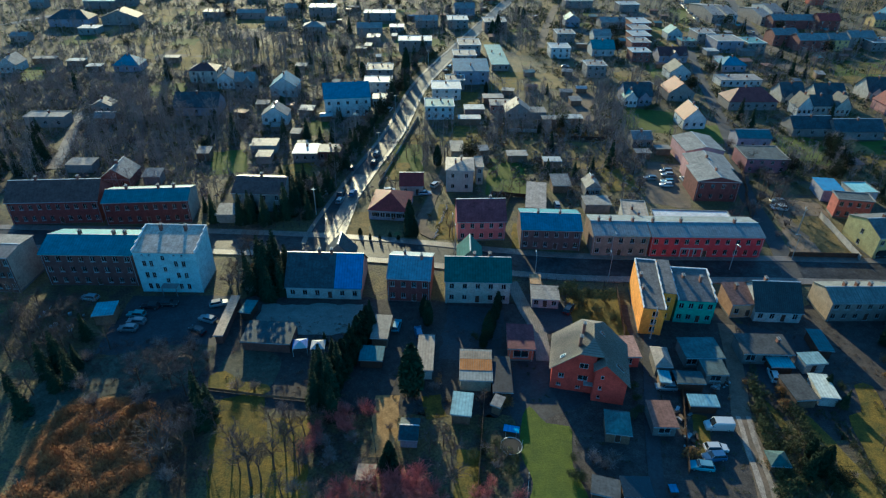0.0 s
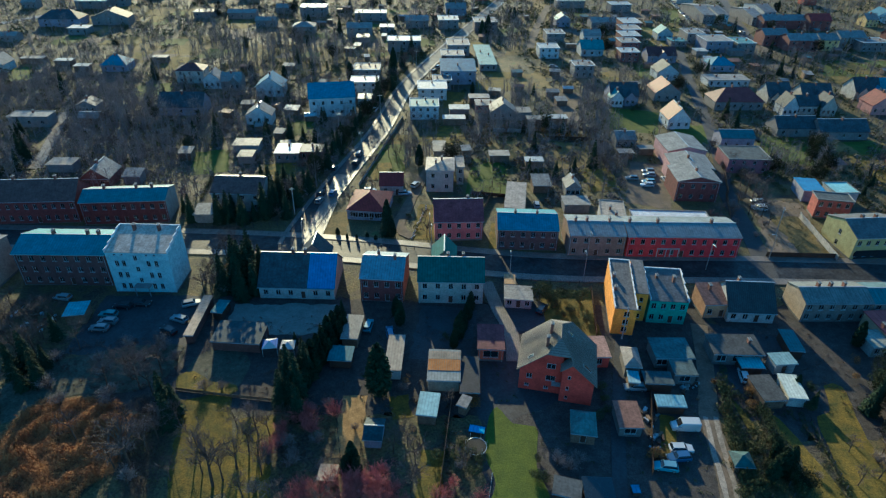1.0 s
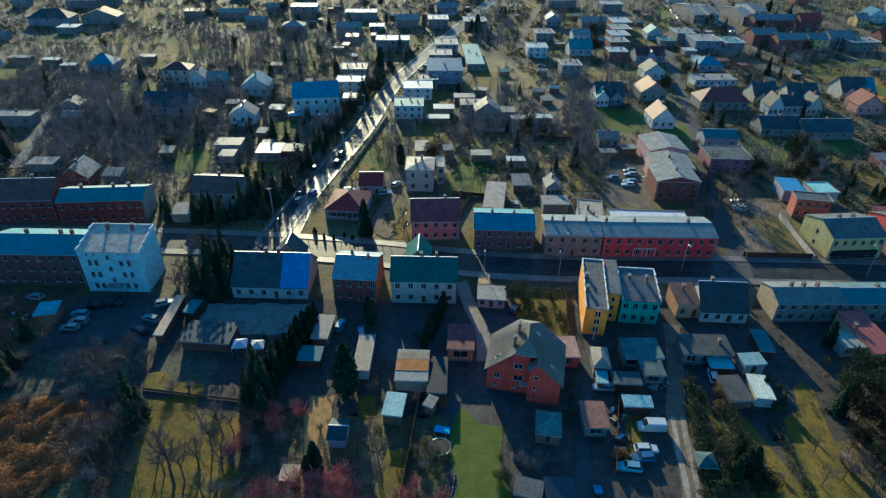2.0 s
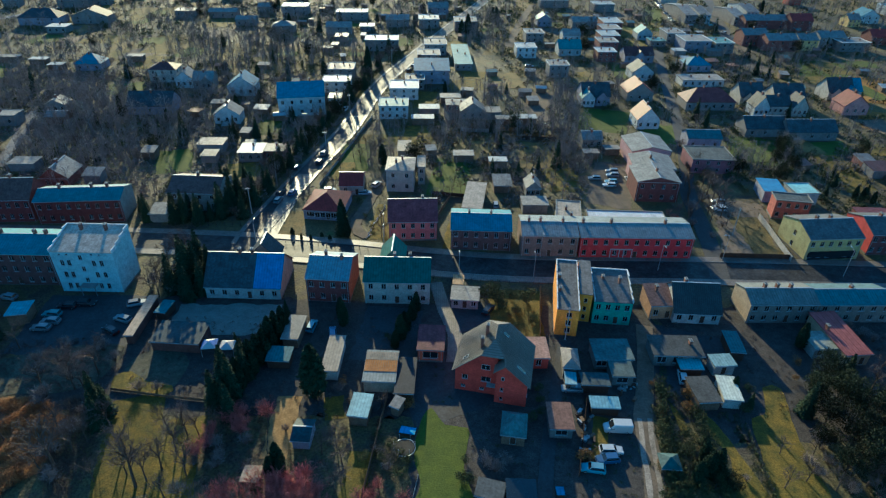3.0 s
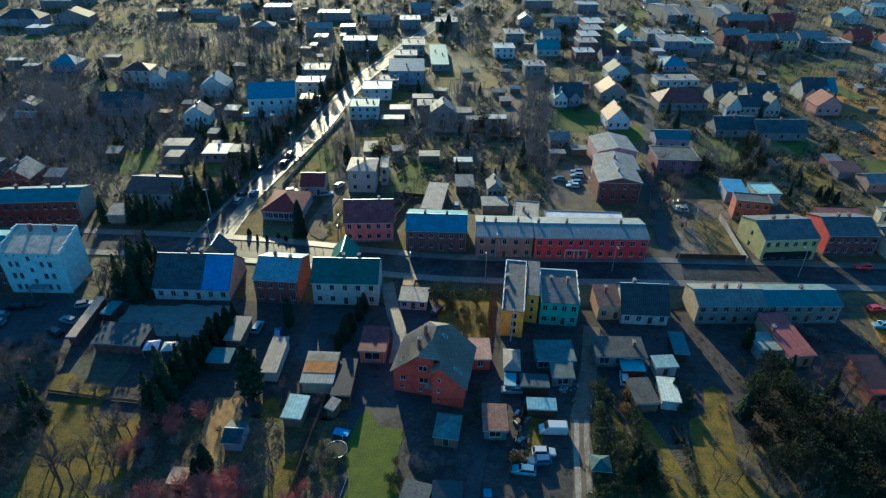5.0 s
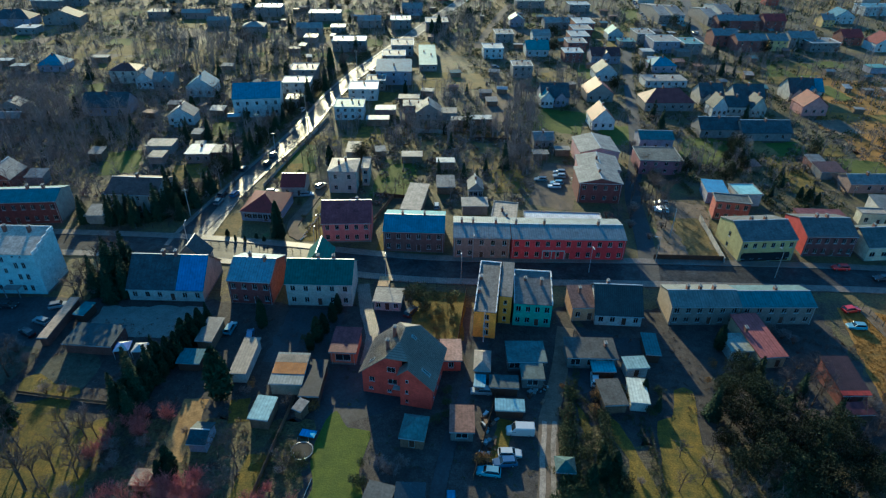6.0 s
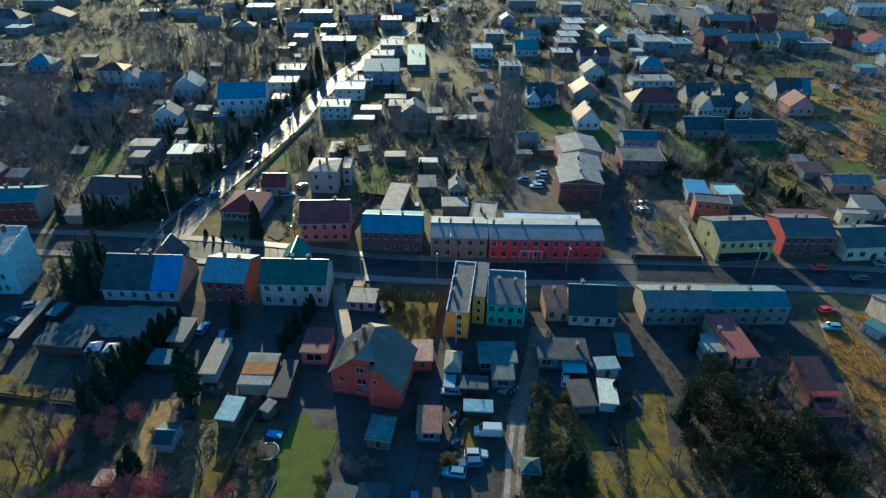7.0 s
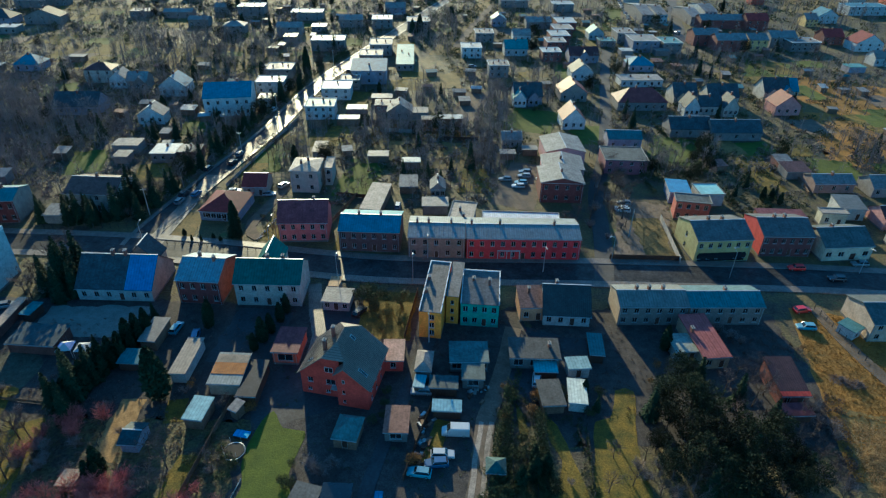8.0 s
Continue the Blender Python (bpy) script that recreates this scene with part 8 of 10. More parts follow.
    for px, mt, nm in ((e - 0.05, LAMPGLASS, "headlight"), (-e + 0.03, TAILGLASS, "tail_light")):
        for sy in (-1, 1):
            bm = bmesh.new()
            box(bm, px - 0.06, sy * hw * 0.66 - 0.16, 0.58, px + 0.04, sy * hw * 0.66 + 0.16, 0.72)
            part(nm, bm, mt, top)
    CARS[key] = top
    return top


# ---- street furniture and garden things ----
PIECES = {}


def piece(key, make, mat):
    if key not in PIECES:
        bm = bmesh.new()
        make(bm)
        me = bpy.data.meshes.new(key[0])
        bm.normal_update()
        bm.to_mesh(me)
        bm.free()
        me.materials.append(mat)
        PIECES[key] = me
    return PIECES[key]


def fence(x0, y0, x1, y1, h=1.5, style="wood", label="weathered board fence between gardens", bay=2.4):
    ln = math.hypot(x1 - x0, y1 - y0)
    n = max(1, round(ln / bay))
    st = ln / n
    top = thing("fence", x0, y0, math.degrees(math.atan2(y1 - y0, x1 - x0)), label, "fence", "fences")
    mat = {"wood": WOOD, "concrete": CONCRETE, "wire": WIRE, "white": FRAME, "dark": DARKWOOD}[style]
    post = piece(("post", style, h), lambda b: box(b, -0.06, -0.06, -0.1, 0.06, 0.06, h + 0.08), mat)

    def panel(b):
        s = round(st, 1)
        if style == "wire":
            for k in range(5):
                box(b, 0.06, -0.012, 0.1 + k * (h - 0.15) / 4 - 0.012, s - 0.06, 0.012, 0.1 + k * (h - 0.15) / 4 + 0.012)
            for x in (0.06, s / 2, s - 0.08):
                box(b, x, -0.01, 0.08, x + 0.02, 0.01, h - 0.03)
            bmesh.ops.remove_doubles(b, verts=b.verts, dist=0.03)
        elif style == "concrete":
            for k in range(3):
                box(b, 0.06, -0.03, k * h / 3, s - 0.06, 0.03, (k + 1) * h / 3, 0.012)
            bmesh.ops.remove_doubles(b, verts=b.verts, dist=0.02)
        else:
            c = int(s / 0.17)
            edge = []
            for q in range(c):
                a = 0.08 + q * (s - 0.16) / c
                out = -0.03 if q % 2 else 0.0
                edge += [(a, out), (a + (s - 0.16) / c - 0.004, out)]
            front = [[b.verts.new((a, y, z)) for a, y in edge] for z in (0.06, h)]
            back = [[b.verts.new((a, y + 0.03, z)) for a, y in edge] for z in (0.06, h)]
            for q in range(len(edge) - 1):
                b.faces.new((front[0][q], front[0][q + 1], front[1][q + 1], front[1][q]))
                b.faces.new((back[0][q + 1], back[0][q], back[1][q], back[1][q + 1]))
                b.faces.new((front[1][q], front[1][q + 1], back[1][q + 1], back[1][q]))
    pan = piece(("panel", style, h, round(st, 1)), panel, mat)
    for i in range(n + 1):
        shared("post", post, top, pose(i * st, 0, 0))
        if i < n:
            shared("panel", pan, top, pose(i * st, 0, 0))
    return top


def street_lamp(x, y, rz, h=8.0):
    top = thing("street_lamp", x, y, rz, "grey metal street lamp beside the road", "street lamp", "street lamps")
    shared("pole", piece(("pole", h), lambda b: tube(b, (0, 0, 0), (0, 0, h), 0.11, 0.06, 8), ZINC), top, Matrix())
    shared("arm", piece(("arm", h), lambda b: tube(b, (0, 0, h - 0.05), (1.4, 0, h + 0.35), 0.05, 0.04, 6), ZINC), top, Matrix())
    shared("lamp_head", piece(("lamp_head", h), lambda b: box(b, 1.2, -0.14, h + 0.28, 1.95, 0.14, h + 0.44, 0.03), ZINC), top, Matrix())
    return top


def utility_pole(x, y, rz, h=9.0):
    top = thing("utility_pole", x, y, rz, "concrete utility pole with a short cross arm", "utility pole", "utility poles")
    shared("pole", piece(("upole", h), lambda b: tube(b, (0, 0, 0), (0, 0, h), 0.16, 0.10, 8), CONCRETE), top, Matrix())
    shared("cross_arm", piece(("cross", h), lambda b: box(b, -0.8, -0.05, h - 0.6, 0.8, 0.05, h - 0.48), ZINC), top, Matrix())
    for k in (-0.7, 0.0, 0.7):
        shared("insulator", piece(("insul", h), lambda b: tube(b, (0, 0, h - 0.48), (0, 0, h - 0.25), 0.06, 0.04, 6), FRAME), top, pose(k, 0, 0))
    return top


def trampoline(x, y):
    top = thing("trampoline", x, y, 0, "round garden trampoline with a dark mat", "trampoline")
    bm = bmesh.new()
    tube(bm, (0, 0, 0.80), (0, 0, 0.82), 1.75, 1.75, 28)
    part("jumping_mat", bm, RUBBER, top)
    bm = bmesh.new()
    for i in range(28):
        a, b = 2 * math.pi * i / 28, 2 * math.pi * (i + 1) / 28
        tube(bm, (1.95 * math.cos(a), 1.95 * math.sin(a), 0.82), (1.95 * math.cos(b), 1.95 * math.sin(b), 0.82), 0.07, 0.07, 6, False)
    part("rim_pad", bm, ZINC, top)
    for i in range(6):
        a = math.pi * i / 3
        bm = bmesh.new()
        tube(bm, (1.9 * math.cos(a), 1.9 * math.sin(a), 0), (1.95 * math.cos(a), 1.95 * math.sin(a), 2.4), 0.04, 0.04, 6)
        part("leg", bm, ZINC, top)


def gazebo(x, y, rz, s, cloth):
    top = thing("gazebo", x, y, rz, "garden gazebo with a pale pointed canopy", "gazebo")
    for px in (-s, s):
        for py in (-s, s):
            bm = bmesh.new()
            tube(bm, (px * 0.95, py * 0.95, 0), (px * 0.95, py * 0.95, 2.2), 0.05, 0.05, 6)
            part("post", bm, FRAME, top)
    q = [(-s, -s, 2.2), (s, -s, 2.2), (s, s, 2.2), (-s, s, 2.2)]
    for i in range(4):
        bm = bmesh.new()
        slab(bm, [q[i], q[(i + 1) % 4], (0, 0, 3.1)], 0.03)
        part("canopy", bm, cloth if i % 2 else FRAME, top)


def table_pool(x, y, rz, w, d, mat, label, name, category, h=0.9):
    top = thing(name, x, y, rz, label, category)
    bm = bmesh.new()
    box(bm, -w / 2, -d / 2, h - 0.08, w / 2, d / 2, h)
    part("cover", bm, mat, top)
    bm = bmesh.new()
    box(bm, -w / 2 + 0.08, -d / 2 + 0.08, 0, w / 2 - 0.08, d / 2 - 0.08, h - 0.08)
    part("body", bm, DARKWOOD, top)


def dormer(x, y, rz, w, h, dpt, z, wall, cover, label):
    top = thing("dormer", x, y, rz, label, "dormer", z=z)
    bm = bmesh.new()
    box(bm, -w / 2 + 0.15, -dpt / 2, -1.5, w / 2 - 0.15, dpt / 2, h * 0.55)
    bm.faces.new([bm.verts.new(p) for p in ((-w / 2 + 0.15, -dpt / 2 - 0.002, h * 0.55), (w / 2 - 0.15, -dpt / 2 - 0.002, h * 0.55), (0, -dpt / 2 - 0.002, h - 0.1))])
    bm.faces.new([bm.verts.new(p) for p in ((w / 2 - 0.15, dpt / 2 + 0.002, h * 0.55), (-w / 2 + 0.15, dpt / 2 + 0.002, h * 0.55), (0, dpt / 2 + 0.002, h - 0.1))])
    part("wall", bm, wall, top)
    bm = bmesh.new()
    c = dpt / 2 + 0.25
    slab(bm, [(-w / 2, -c, h * 0.5), (0, -c, h), (0, c, h), (-w / 2, c, h * 0.5)], 0.12)
    slab(bm, [(w / 2, c, h * 0.5), (0, c, h), (0, -c, h), (w / 2, -c, h * 0.5)], 0.12)
    part("roof", bm, cover, top)


def rubble(name, label, x, y, rz, w, d, count, mats):
    """Stored boards, sheets and crates in a yard, each a piece of its own under one heap."""
    g = random.Random(int(abs(x * 11 + y)))
    top = thing(name, x, y, rz, label, "heap")
    for _ in range(count):
        bm = bmesh.new()
        a, b, c = g.uniform(0.3, 1.5), g.uniform(0.2, 0.7), g.uniform(0.08, 0.6)
        box(bm, -a / 2, -b / 2, 0, a / 2, b / 2, c, 0.03)
        ob = part("crate", bm, g.choice(mats), top)
        ob.matrix_basis = pose(g.uniform(-w / 2, w / 2), g.uniform(-d / 2, d / 2), 0.02, 0, 0, g.uniform(0, 180))

# ---- trees, cars, fences and small things ----
car(53.7, 78.9, 178, "white", "van")
car(51.3, 73.8, 0, "white", "hatchback")
car(50.2, 71.9, 185, "blue", "hatchback")
car(47.2, 69.9, 172, "sky", "hatchback")
car(-69.0, 111.4, 175, "teal", "hatchback")
car(-68.0, 108.9, 176, "grey", "hatchback")
car(-68.9, 106.5, 178, "grey", "hatchback")
car(-67.1, 114.6, 178, "black", "hatchback")
car(-82.8, 117.7, 170, "silver", "hatchback")
car(-63.2, 115.7, 0, "black", "hatchback")
car(-51.4, 115.8, 20, "silver", "hatchback")
car(-52.2, 109.9, 160, "silver", "hatchback")
car(-53.2, 105.9, 150, "black", "hatchback")
car(-8.7, 107.9, 82, "sky", "hatchback")
car(-3.6, 105.5, 100, "blue", "hatchback")
car(31.8, 114.5, 60, "black", "hatchback")
car(47.0, 89.1, 178, "silver", "hatchback")
car(70.6, 92.5, 80, "white", "hatchback")
car(137.5, 116.7, 10, "red", "hatchback")
car(135.2, 110.4, 175, "sky", "hatchback")
car(144.9, 134.6, 178, "red", "hatchback")
car(106.6, 166.6, 170, "white", "hatchback")
car(108.1, 170.3, 172, "grey", "hatchback")
car(106.8, 165.5, 170, "white", "hatchback")
car(79.1, 189.0, 178, "silver", "hatchback")
car(77.4, 183.8, 178, "sky", "hatchback")
car(76.2, 181.2, 178, "white", "hatchback")
car(83.7, 185.6, 95, "white", "hatchback")
car(72.4, 186.3, 178, "grey", "hatchback")
car(79.7, 192.2, 178, "grey", "hatchback")
car(-30.1, 173.2, 80, "black", "hatchback")
car(-29.7, 168.2, 80, "grey", "hatchback")
car(-28.5, 192.2, 80, "black", "hatchback")
car(-21.7, 197.0, 80, "black", "hatchback")
car(-21.4, 204.3, 80, "grey", "hatchback")
car(-26.3, 173.2, 78, "blue", "hatchback")
car(-14.8, 175.4, 10, "silver", "hatchback")
car(-3.5, 173.7, 10, "silver", "hatchback")
car(-0.2, 179.7, 60, "white", "hatchback")
car(37.6, 166.8, 90, "silver", "hatchback")
car(-21.5, 258.2, 75, "white", "hatchback")
car(-19.8, 251.1, 75, "white", "hatchback")
car(5.0, 308.2, 60, "black", "hatchback")
car(7.1, 316.3, 60, "grey", "hatchback")
car(172.6, 351.0, 100, "silver", "hatchback")
car(200.3, 399.6, 100, "silver", "hatchback")
car(67.0, 318.7, 0, "grey", "hatchback")
car(175.3, 167.0, 170, "silver", "hatchback")
car(163.2, 137.0, 178, "grey", "hatchback")
car(129.6, 140.6, 178, "white", "hatchback")
car(153.1, 129.8, 178, "black", "hatchback")
car_rng = random.Random(9)
for k in range(10):
    car(178 + k * 1.2 + car_rng.uniform(-0.5, 0.5), 430 + k * 9, 100, car_rng.choice(("silver", "white", "grey", "blue")))
undergrowth("bramble_thicket", "rusty brown bramble and dead bracken thicket", -61.0, 73.0, 4.5, 24.0, 26.0, 30000, 2.0, BRAMBLE)
undergrowth("bramble_thicket", "brown dead weeds at the yard edge", -88.4, 106.9, 26.1, 18.9, 23.9, 3500, 1.6, material("dead_weeds", (0.10, 0.075, 0.055), 0.95, var=0.4, size=2))
undergrowth("weeds", "tall dead weeds beside the garden", -45.9, 75.1, 15.6, 8.0, 25.7, 3000, 1.3, material("dead_weeds", (0.10, 0.075, 0.055), 0.95, var=0.4, size=2))
plant("bare_tree", -92.0, 103.3, 0.8)
plant("bare_tree", -80.8, 96.2, 0.9)
plant("bare_tree", -79.0, 86.5, 0.8)
plant("bare_tree", -79.7, 103.4, 0.7)
plant("bare_tree", -86.2, 111.2, 0.7)
plant("bare_tree", -58.6, 88.2, 0.8)
plant("bare_tree", -54.2, 91.3, 0.9)
plant("bare_tree", -51.3, 96.4, 0.8)
plant("bare_tree", -97.8, 111.1, 0.7)
plant("bare_tree", -93.1, 114.3, 0.7)
plant("bare_tree", -50.3, 78.1, 0.8)
plant("bare_tree", -58.6, 75.5, 0.8)
plant("bare_tree", -49.1, 86.7, 0.9)
plant("bare_tree", -49.0, 69.4, 0.7)
plant("spruce", -77.8, 81.4, 0.7)
plant("spruce", -43.0, 78.8, 0.85)
plant("spruce", -75.4, 88.1, 0.8)
plant("spruce", -76.6, 103.4, 0.8)
plant("spruce", -74.1, 94.5, 0.7)
plant("spruce", -84.3, 88.0, 0.6)
plant("tall_tree", -46.1, 69.4, 0.6)
plant("tall_tree", -44.9, 73.0, 0.65)
plant("tall_tree", -43.7, 75.5, 0.6)
plant("tall_tree", -31.0, 66.0, 0.55)
plant("tall_tree", -29.6, 67.1, 0.6)
plant("tall_tree", -27.9, 69.4, 0.65)
plant("tall_tree", -26.7, 73.1, 0.6)
plant("tall_tree", -26.0, 76.9, 0.6)
plant("tall_tree", -23.3, 68.3, 0.55)
plant("tall_tree", -25.3, 63.8, 0.5)
plant("tall_tree", -23.9, 76.9, 0.5)
plant("shrub", -39.5, 88.3, 1)
plant("shrub", -56.8, 83.7, 1.1)
plant("shrub", -64.3, 96.3, 0.9)
plant("shrub", -54.8, 96.4, 1.1)
plant("shrub", -51.9, 99.9, 1.2)
plant("shrub", -60.1, 100.7, 1.0)
plant("shrub", -23.6, 64.9, 1.0)
plant("shrub", -22.7, 70.7, 0.9)
plant("shrub", -36.1, 88.3, 0.8)
plant("shrub", -14.2, 83.9, 0.8)
plant("shrub", -29.2, 82.4, 0.9)
plant("shrub", -19.8, 74.4, 1.1)
plant("shrub", -18.4, 71.9, 0.9)
plant("red_shrub", -16.8, 78.3, 0.9)
plant("red_shrub", -19.2, 80.3, 0.8)
plant("red_shrub", -21.4, 74.4, 1.0)
plant("red_shrub", -23.0, 71.9, 0.9)
plant("red_shrub", -14.0, 63.9, 1.1)
plant("red_shrub", -6.5, 66.1, 1.2)
plant("red_shrub", -2.7, 67.2, 1.2)
plant("red_shrub", -0.7, 63.9, 1.2)
plant("red_shrub", -7.3, 62.8, 1.1)
plant("red_shrub", -4.5, 64.4, 1.2)
plant("red_shrub", -10.0, 62.3, 1)
plant("red_shrub", -15.6, 61.8, 1)
plant("red_shrub", 8.8, 63.9, 0.8)
plant("red_shrub", 9.9, 66.1, 0.7)
plant("red_shrub", 1.2, 61.8, 1)
plant("spruce", -21.5, 88.4, 0.7)
plant("spruce", -24.4, 92.4, 0.8)
plant("spruce", -21.3, 83.9, 0.9)
plant("spruce", -20.0, 94.0, 0.85)
plant("spruce", -18.5, 96.6, 0.7)
plant("spruce", -16.1, 102.0, 0.6)
plant("spruce", -14.6, 105.8, 0.6)
plant("spruce", -21.8, 98.3, 0.6)
plant("spruce", -41.9, 125.2, 1.4)
plant("spruce", -40.9, 130.2, 1.4)
plant("spruce", -41.3, 119.3, 0.9)
plant("spruce", -37.9, 122.8, 1.1)
plant("spruce", -37.4, 127.0, 1.15)
plant("spruce", -46.2, 123.4, 1.1)
plant("spruce", -44.6, 121.0, 1.0)
plant("bare_tree", -47.5, 119.0, 0.8)
plant("bare_tree", -49.5, 126.0, 0.8)
plant("spruce", -44.0, 127.6, 1.4)
plant("spruce", -15.2, 111.9, 0.55)
plant("spruce", -24.1, 102.0, 0.4)
plant("spruce", -18.8, 103.9, 0.5)
plant("cypress", -7.7, 69.5, 1.0, 1.2)
plant("cypress", -6.6, 67.2, 0.8)
plant("cypress", -1.6, 108.9, 0.9, 1.1)
plant("cypress", -2.6, 112.0, 0.8)
plant("cypress", -8.6, 67.8, 0.8)
plant("shrub", -30.9, 101.9, 0.8)
plant("shrub", -45.0, 120.4, 1)
plant("shrub", -48.0, 123.9, 1.1)
plant("shrub", -47.5, 127.6, 1)
plant("shrub", -51.1, 125.1, 1)
plant("shrub", -38.3, 101.8, 0.7)
plant("shrub", 0.1, 88.5, 0.8)
plant("shrub", -8.3, 78.3, 0.6)
plant("shrub", 11.1, 69.6, 0.7)
plant("shrub", 9.4, 73.2, 0.7)
plant("shrub", 30.1, 69.6, 1.1)
plant("shrub", 28.3, 70.8, 1.0)
plant("shrub", 32.0, 71.4, 0.9)
plant("ochre_bush", -47.0, 130.1, 0.9)
plant("ochre_bush", -46.3, 122.7, 0.8)
plant("ochre_bush", 0.7, 90.1, 0.8)
plant("ochre_bush", 14.5, 84.1, 0.6)
plant("ochre_bush", 63.5, 90.5, 0.6)
plant("ochre_bush", 70.2, 87.4, 1.0)
plant("ochre_bush", 69.4, 88.2, 0.8)
plant("ochre_bush", 68.6, 84.1, 0.9)
plant("ochre_bush", 63.3, 82.1, 0.7)
plant("ochre_bush", 45.9, 72.1, 1.0)
plant("ochre_bush", 46.9, 72.6, 0.9)
plant("bare_tree", 2.6, 65.0, 0.9)
plant("bare_tree", 1.7, 74.4, 0.7)
plant("bare_tree", 3.2, 70.7, 0.8)
plant("bare_tree", -0.8, 73.2, 0.7)
plant("bare_tree", -11.8, 61.8, 0.8)
plant("bare_tree", -19.3, 61.8, 0.8)
plant("bare_tree", 9.0, 84.0, 0.5)
plant("bush", 6.8, 71.7, 1.1)
plant("bush", 24.6, 67.3, 1)
plant("bush", 23.8, 67.9, 0.8)
plant("bush", 25.6, 67.3, 0.9)
plant("bush", 24.9, 71.4, 0.7)
plant("bush", 10.3, 71.4, 1)
plant("bush", 11.5, 74.5, 1)
plant("bush", 12.9, 72.6, 0.9)
plant("bush", 14.7, 70.8, 1.0)
plant("bush", 13.5, 68.4, 1.1)
plant("bush", 8.6, 77.1, 0.7)
plant("bush", 8.9, 104.1, 0.8)
plant("bush", 9.4, 73.2, 0.8)
plant("cypress", 11.7, 104.1, 0.7)
plant("cypress", 12.9, 107.1, 0.75)
plant("cypress", 10.6, 101.3, 0.7)
plant("cypress", 14.0, 111.1, 0.8)
plant("cypress", 14.8, 114.3, 0.8)
plant("cypress", 12.3, 108.1, 0.7)
plant("bush", 31.8, 118.9, 1.9)
plant("bush", 34.3, 117.8, 1.6)
plant("bush", 37.4, 119.5, 1.5)
plant("bush", 41.2, 117.9, 1.9)
plant("bush", 33.8, 122.4, 1.5)
plant("bush", 35.3, 115.6, 1.1)
plant("bush", 38.2, 113.5, 1.1)
plant("bush", 30.8, 121.2, 0.8)
plant("bush", 36.6, 112.4, 0.7)
plant("bush", 37.7, 108.3, 0.7)
plant("bush", 41.5, 110.4, 0.7)
plant("bush", 41.9, 104.4, 0.6)
plant("bush", 40.2, 88.8, 0.9)
plant("bush", 40.0, 85.7, 0.9)
plant("bush", 39.7, 82.7, 0.8)
plant("bush", 38.0, 81.3, 0.8)
hedge(64.2, 84.3, 62.2, 63.8, 1.5, 1.6, HEDGE, "clipped evergreen hedge along a garden")
hedge(70.6, 83.6, 69.1, 64.1, 1.5, 1.5, HEDGE, "clipped evergreen hedge along a garden")
hedge(67.4, 95.5, 64.2, 84.3, 1.3, 1.4, HEDGE, "clipped evergreen hedge along a garden")
plant("bush", 64.5, 88.9, 0.9)
plant("bush", 65.6, 87.4, 1)
plant("bush", 62.2, 78.7, 1)
plant("bush", 61.5, 74.7, 0.9)
plant("bush", 63.0, 82.9, 0.9)
plant("bush", 65.9, 77.3, 1)
plant("bush", 65.0, 73.4, 1.1)
plant("bush", 61.1, 68.6, 1.1)
plant("bush", 60.5, 65.2, 1.1)
plant("bush", 75.0, 89.0, 1)
plant("bush", 76.5, 87.4, 0.9)
plant("bush", 66.3, 69.8, 1)
plant("bush", 59.2, 69.7, 0.8)
plant("bush", 58.0, 64.0, 1.0)
plant("cypress", 67.5, 72.2, 0.7)
plant("cypress", 67.3, 69.8, 0.8)
plant("cypress", 64.6, 67.4, 0.8)
plant("cypress", 79.7, 89.0, 0.6)
plant("bush", 60.6, 67.7, 1.1)
plant("bush", 62.5, 66.6, 1)
plant("bush", 68.7, 70.1, 1.1)
plant("bush", 68.4, 74.9, 1)
plant("bush", 69.9, 67.8, 1.1)
plant("bush", 65.2, 65.6, 1)
plant("bush", 82.7, 88.9, 1)
plant("cypress", 67.1, 68.9, 0.9)
plant("cypress", 69.2, 70.1, 0.8)
plant("cypress", 100.0, 102.6, 0.9, 1.1)
plant("pine", 94.4, 86.0, 1.0)
plant("pine", 99.3, 90.7, 1.05)
plant("pine", 99.5, 84.6, 1.1)
plant("pine", 93.7, 80.4, 1.0)
plant("pine", 100.2, 80.4, 1.1)
plant("pine", 95.7, 75.2, 1.05)
plant("pine", 100.9, 74.0, 1.1)
plant("pine", 105.6, 75.2, 1.1)
plant("pine", 96.1, 69.1, 1.1)
plant("pine", 102.1, 69.2, 1.1)
plant("pine", 107.6, 70.4, 1.0)
plant("pine", 112.4, 76.6, 0.9)
plant("pine", 90.0, 75.1, 0.7)
plant("pine", 91.2, 69.1, 0.9)
plant("pine", 113.1, 71.6, 0.8)
plant("pine", 98.4, 64.7, 1.1)
plant("pine", 102.7, 63.7, 1.1)
plant("pine", 109.4, 65.9, 0.9)
plant("pine", 113.8, 67.0, 0.8)
plant("spruce", 91.3, 83.1, 1.0)
plant("spruce", 102.7, 90.7, 1.0)
plant("spruce", 109.0, 86.2, 1.0)
plant("spruce", 113.2, 80.6, 0.9)
plant("spruce", 105.1, 71.6, 1.0)
plant("spruce", 95.5, 64.7, 1.0)
plant("spruce", 114.0, 69.3, 0.8)
plant("bare_tree", 113.2, 90.8, 0.7)
plant("bare_tree", 116.9, 94.1, 0.7)
plant("bare_tree", 112.2, 94.0, 0.7)
plant("bare_tree", 121.1, 83.4, 0.6)
plant("bare_tree", 121.1, 79.3, 0.6)
plant("bare_tree", 95.9, 65.8, 0.8)
plant("bare_tree", 87.3, 72.6, 0.6)
plant("bare_tree", 84.0, 67.9, 0.6)
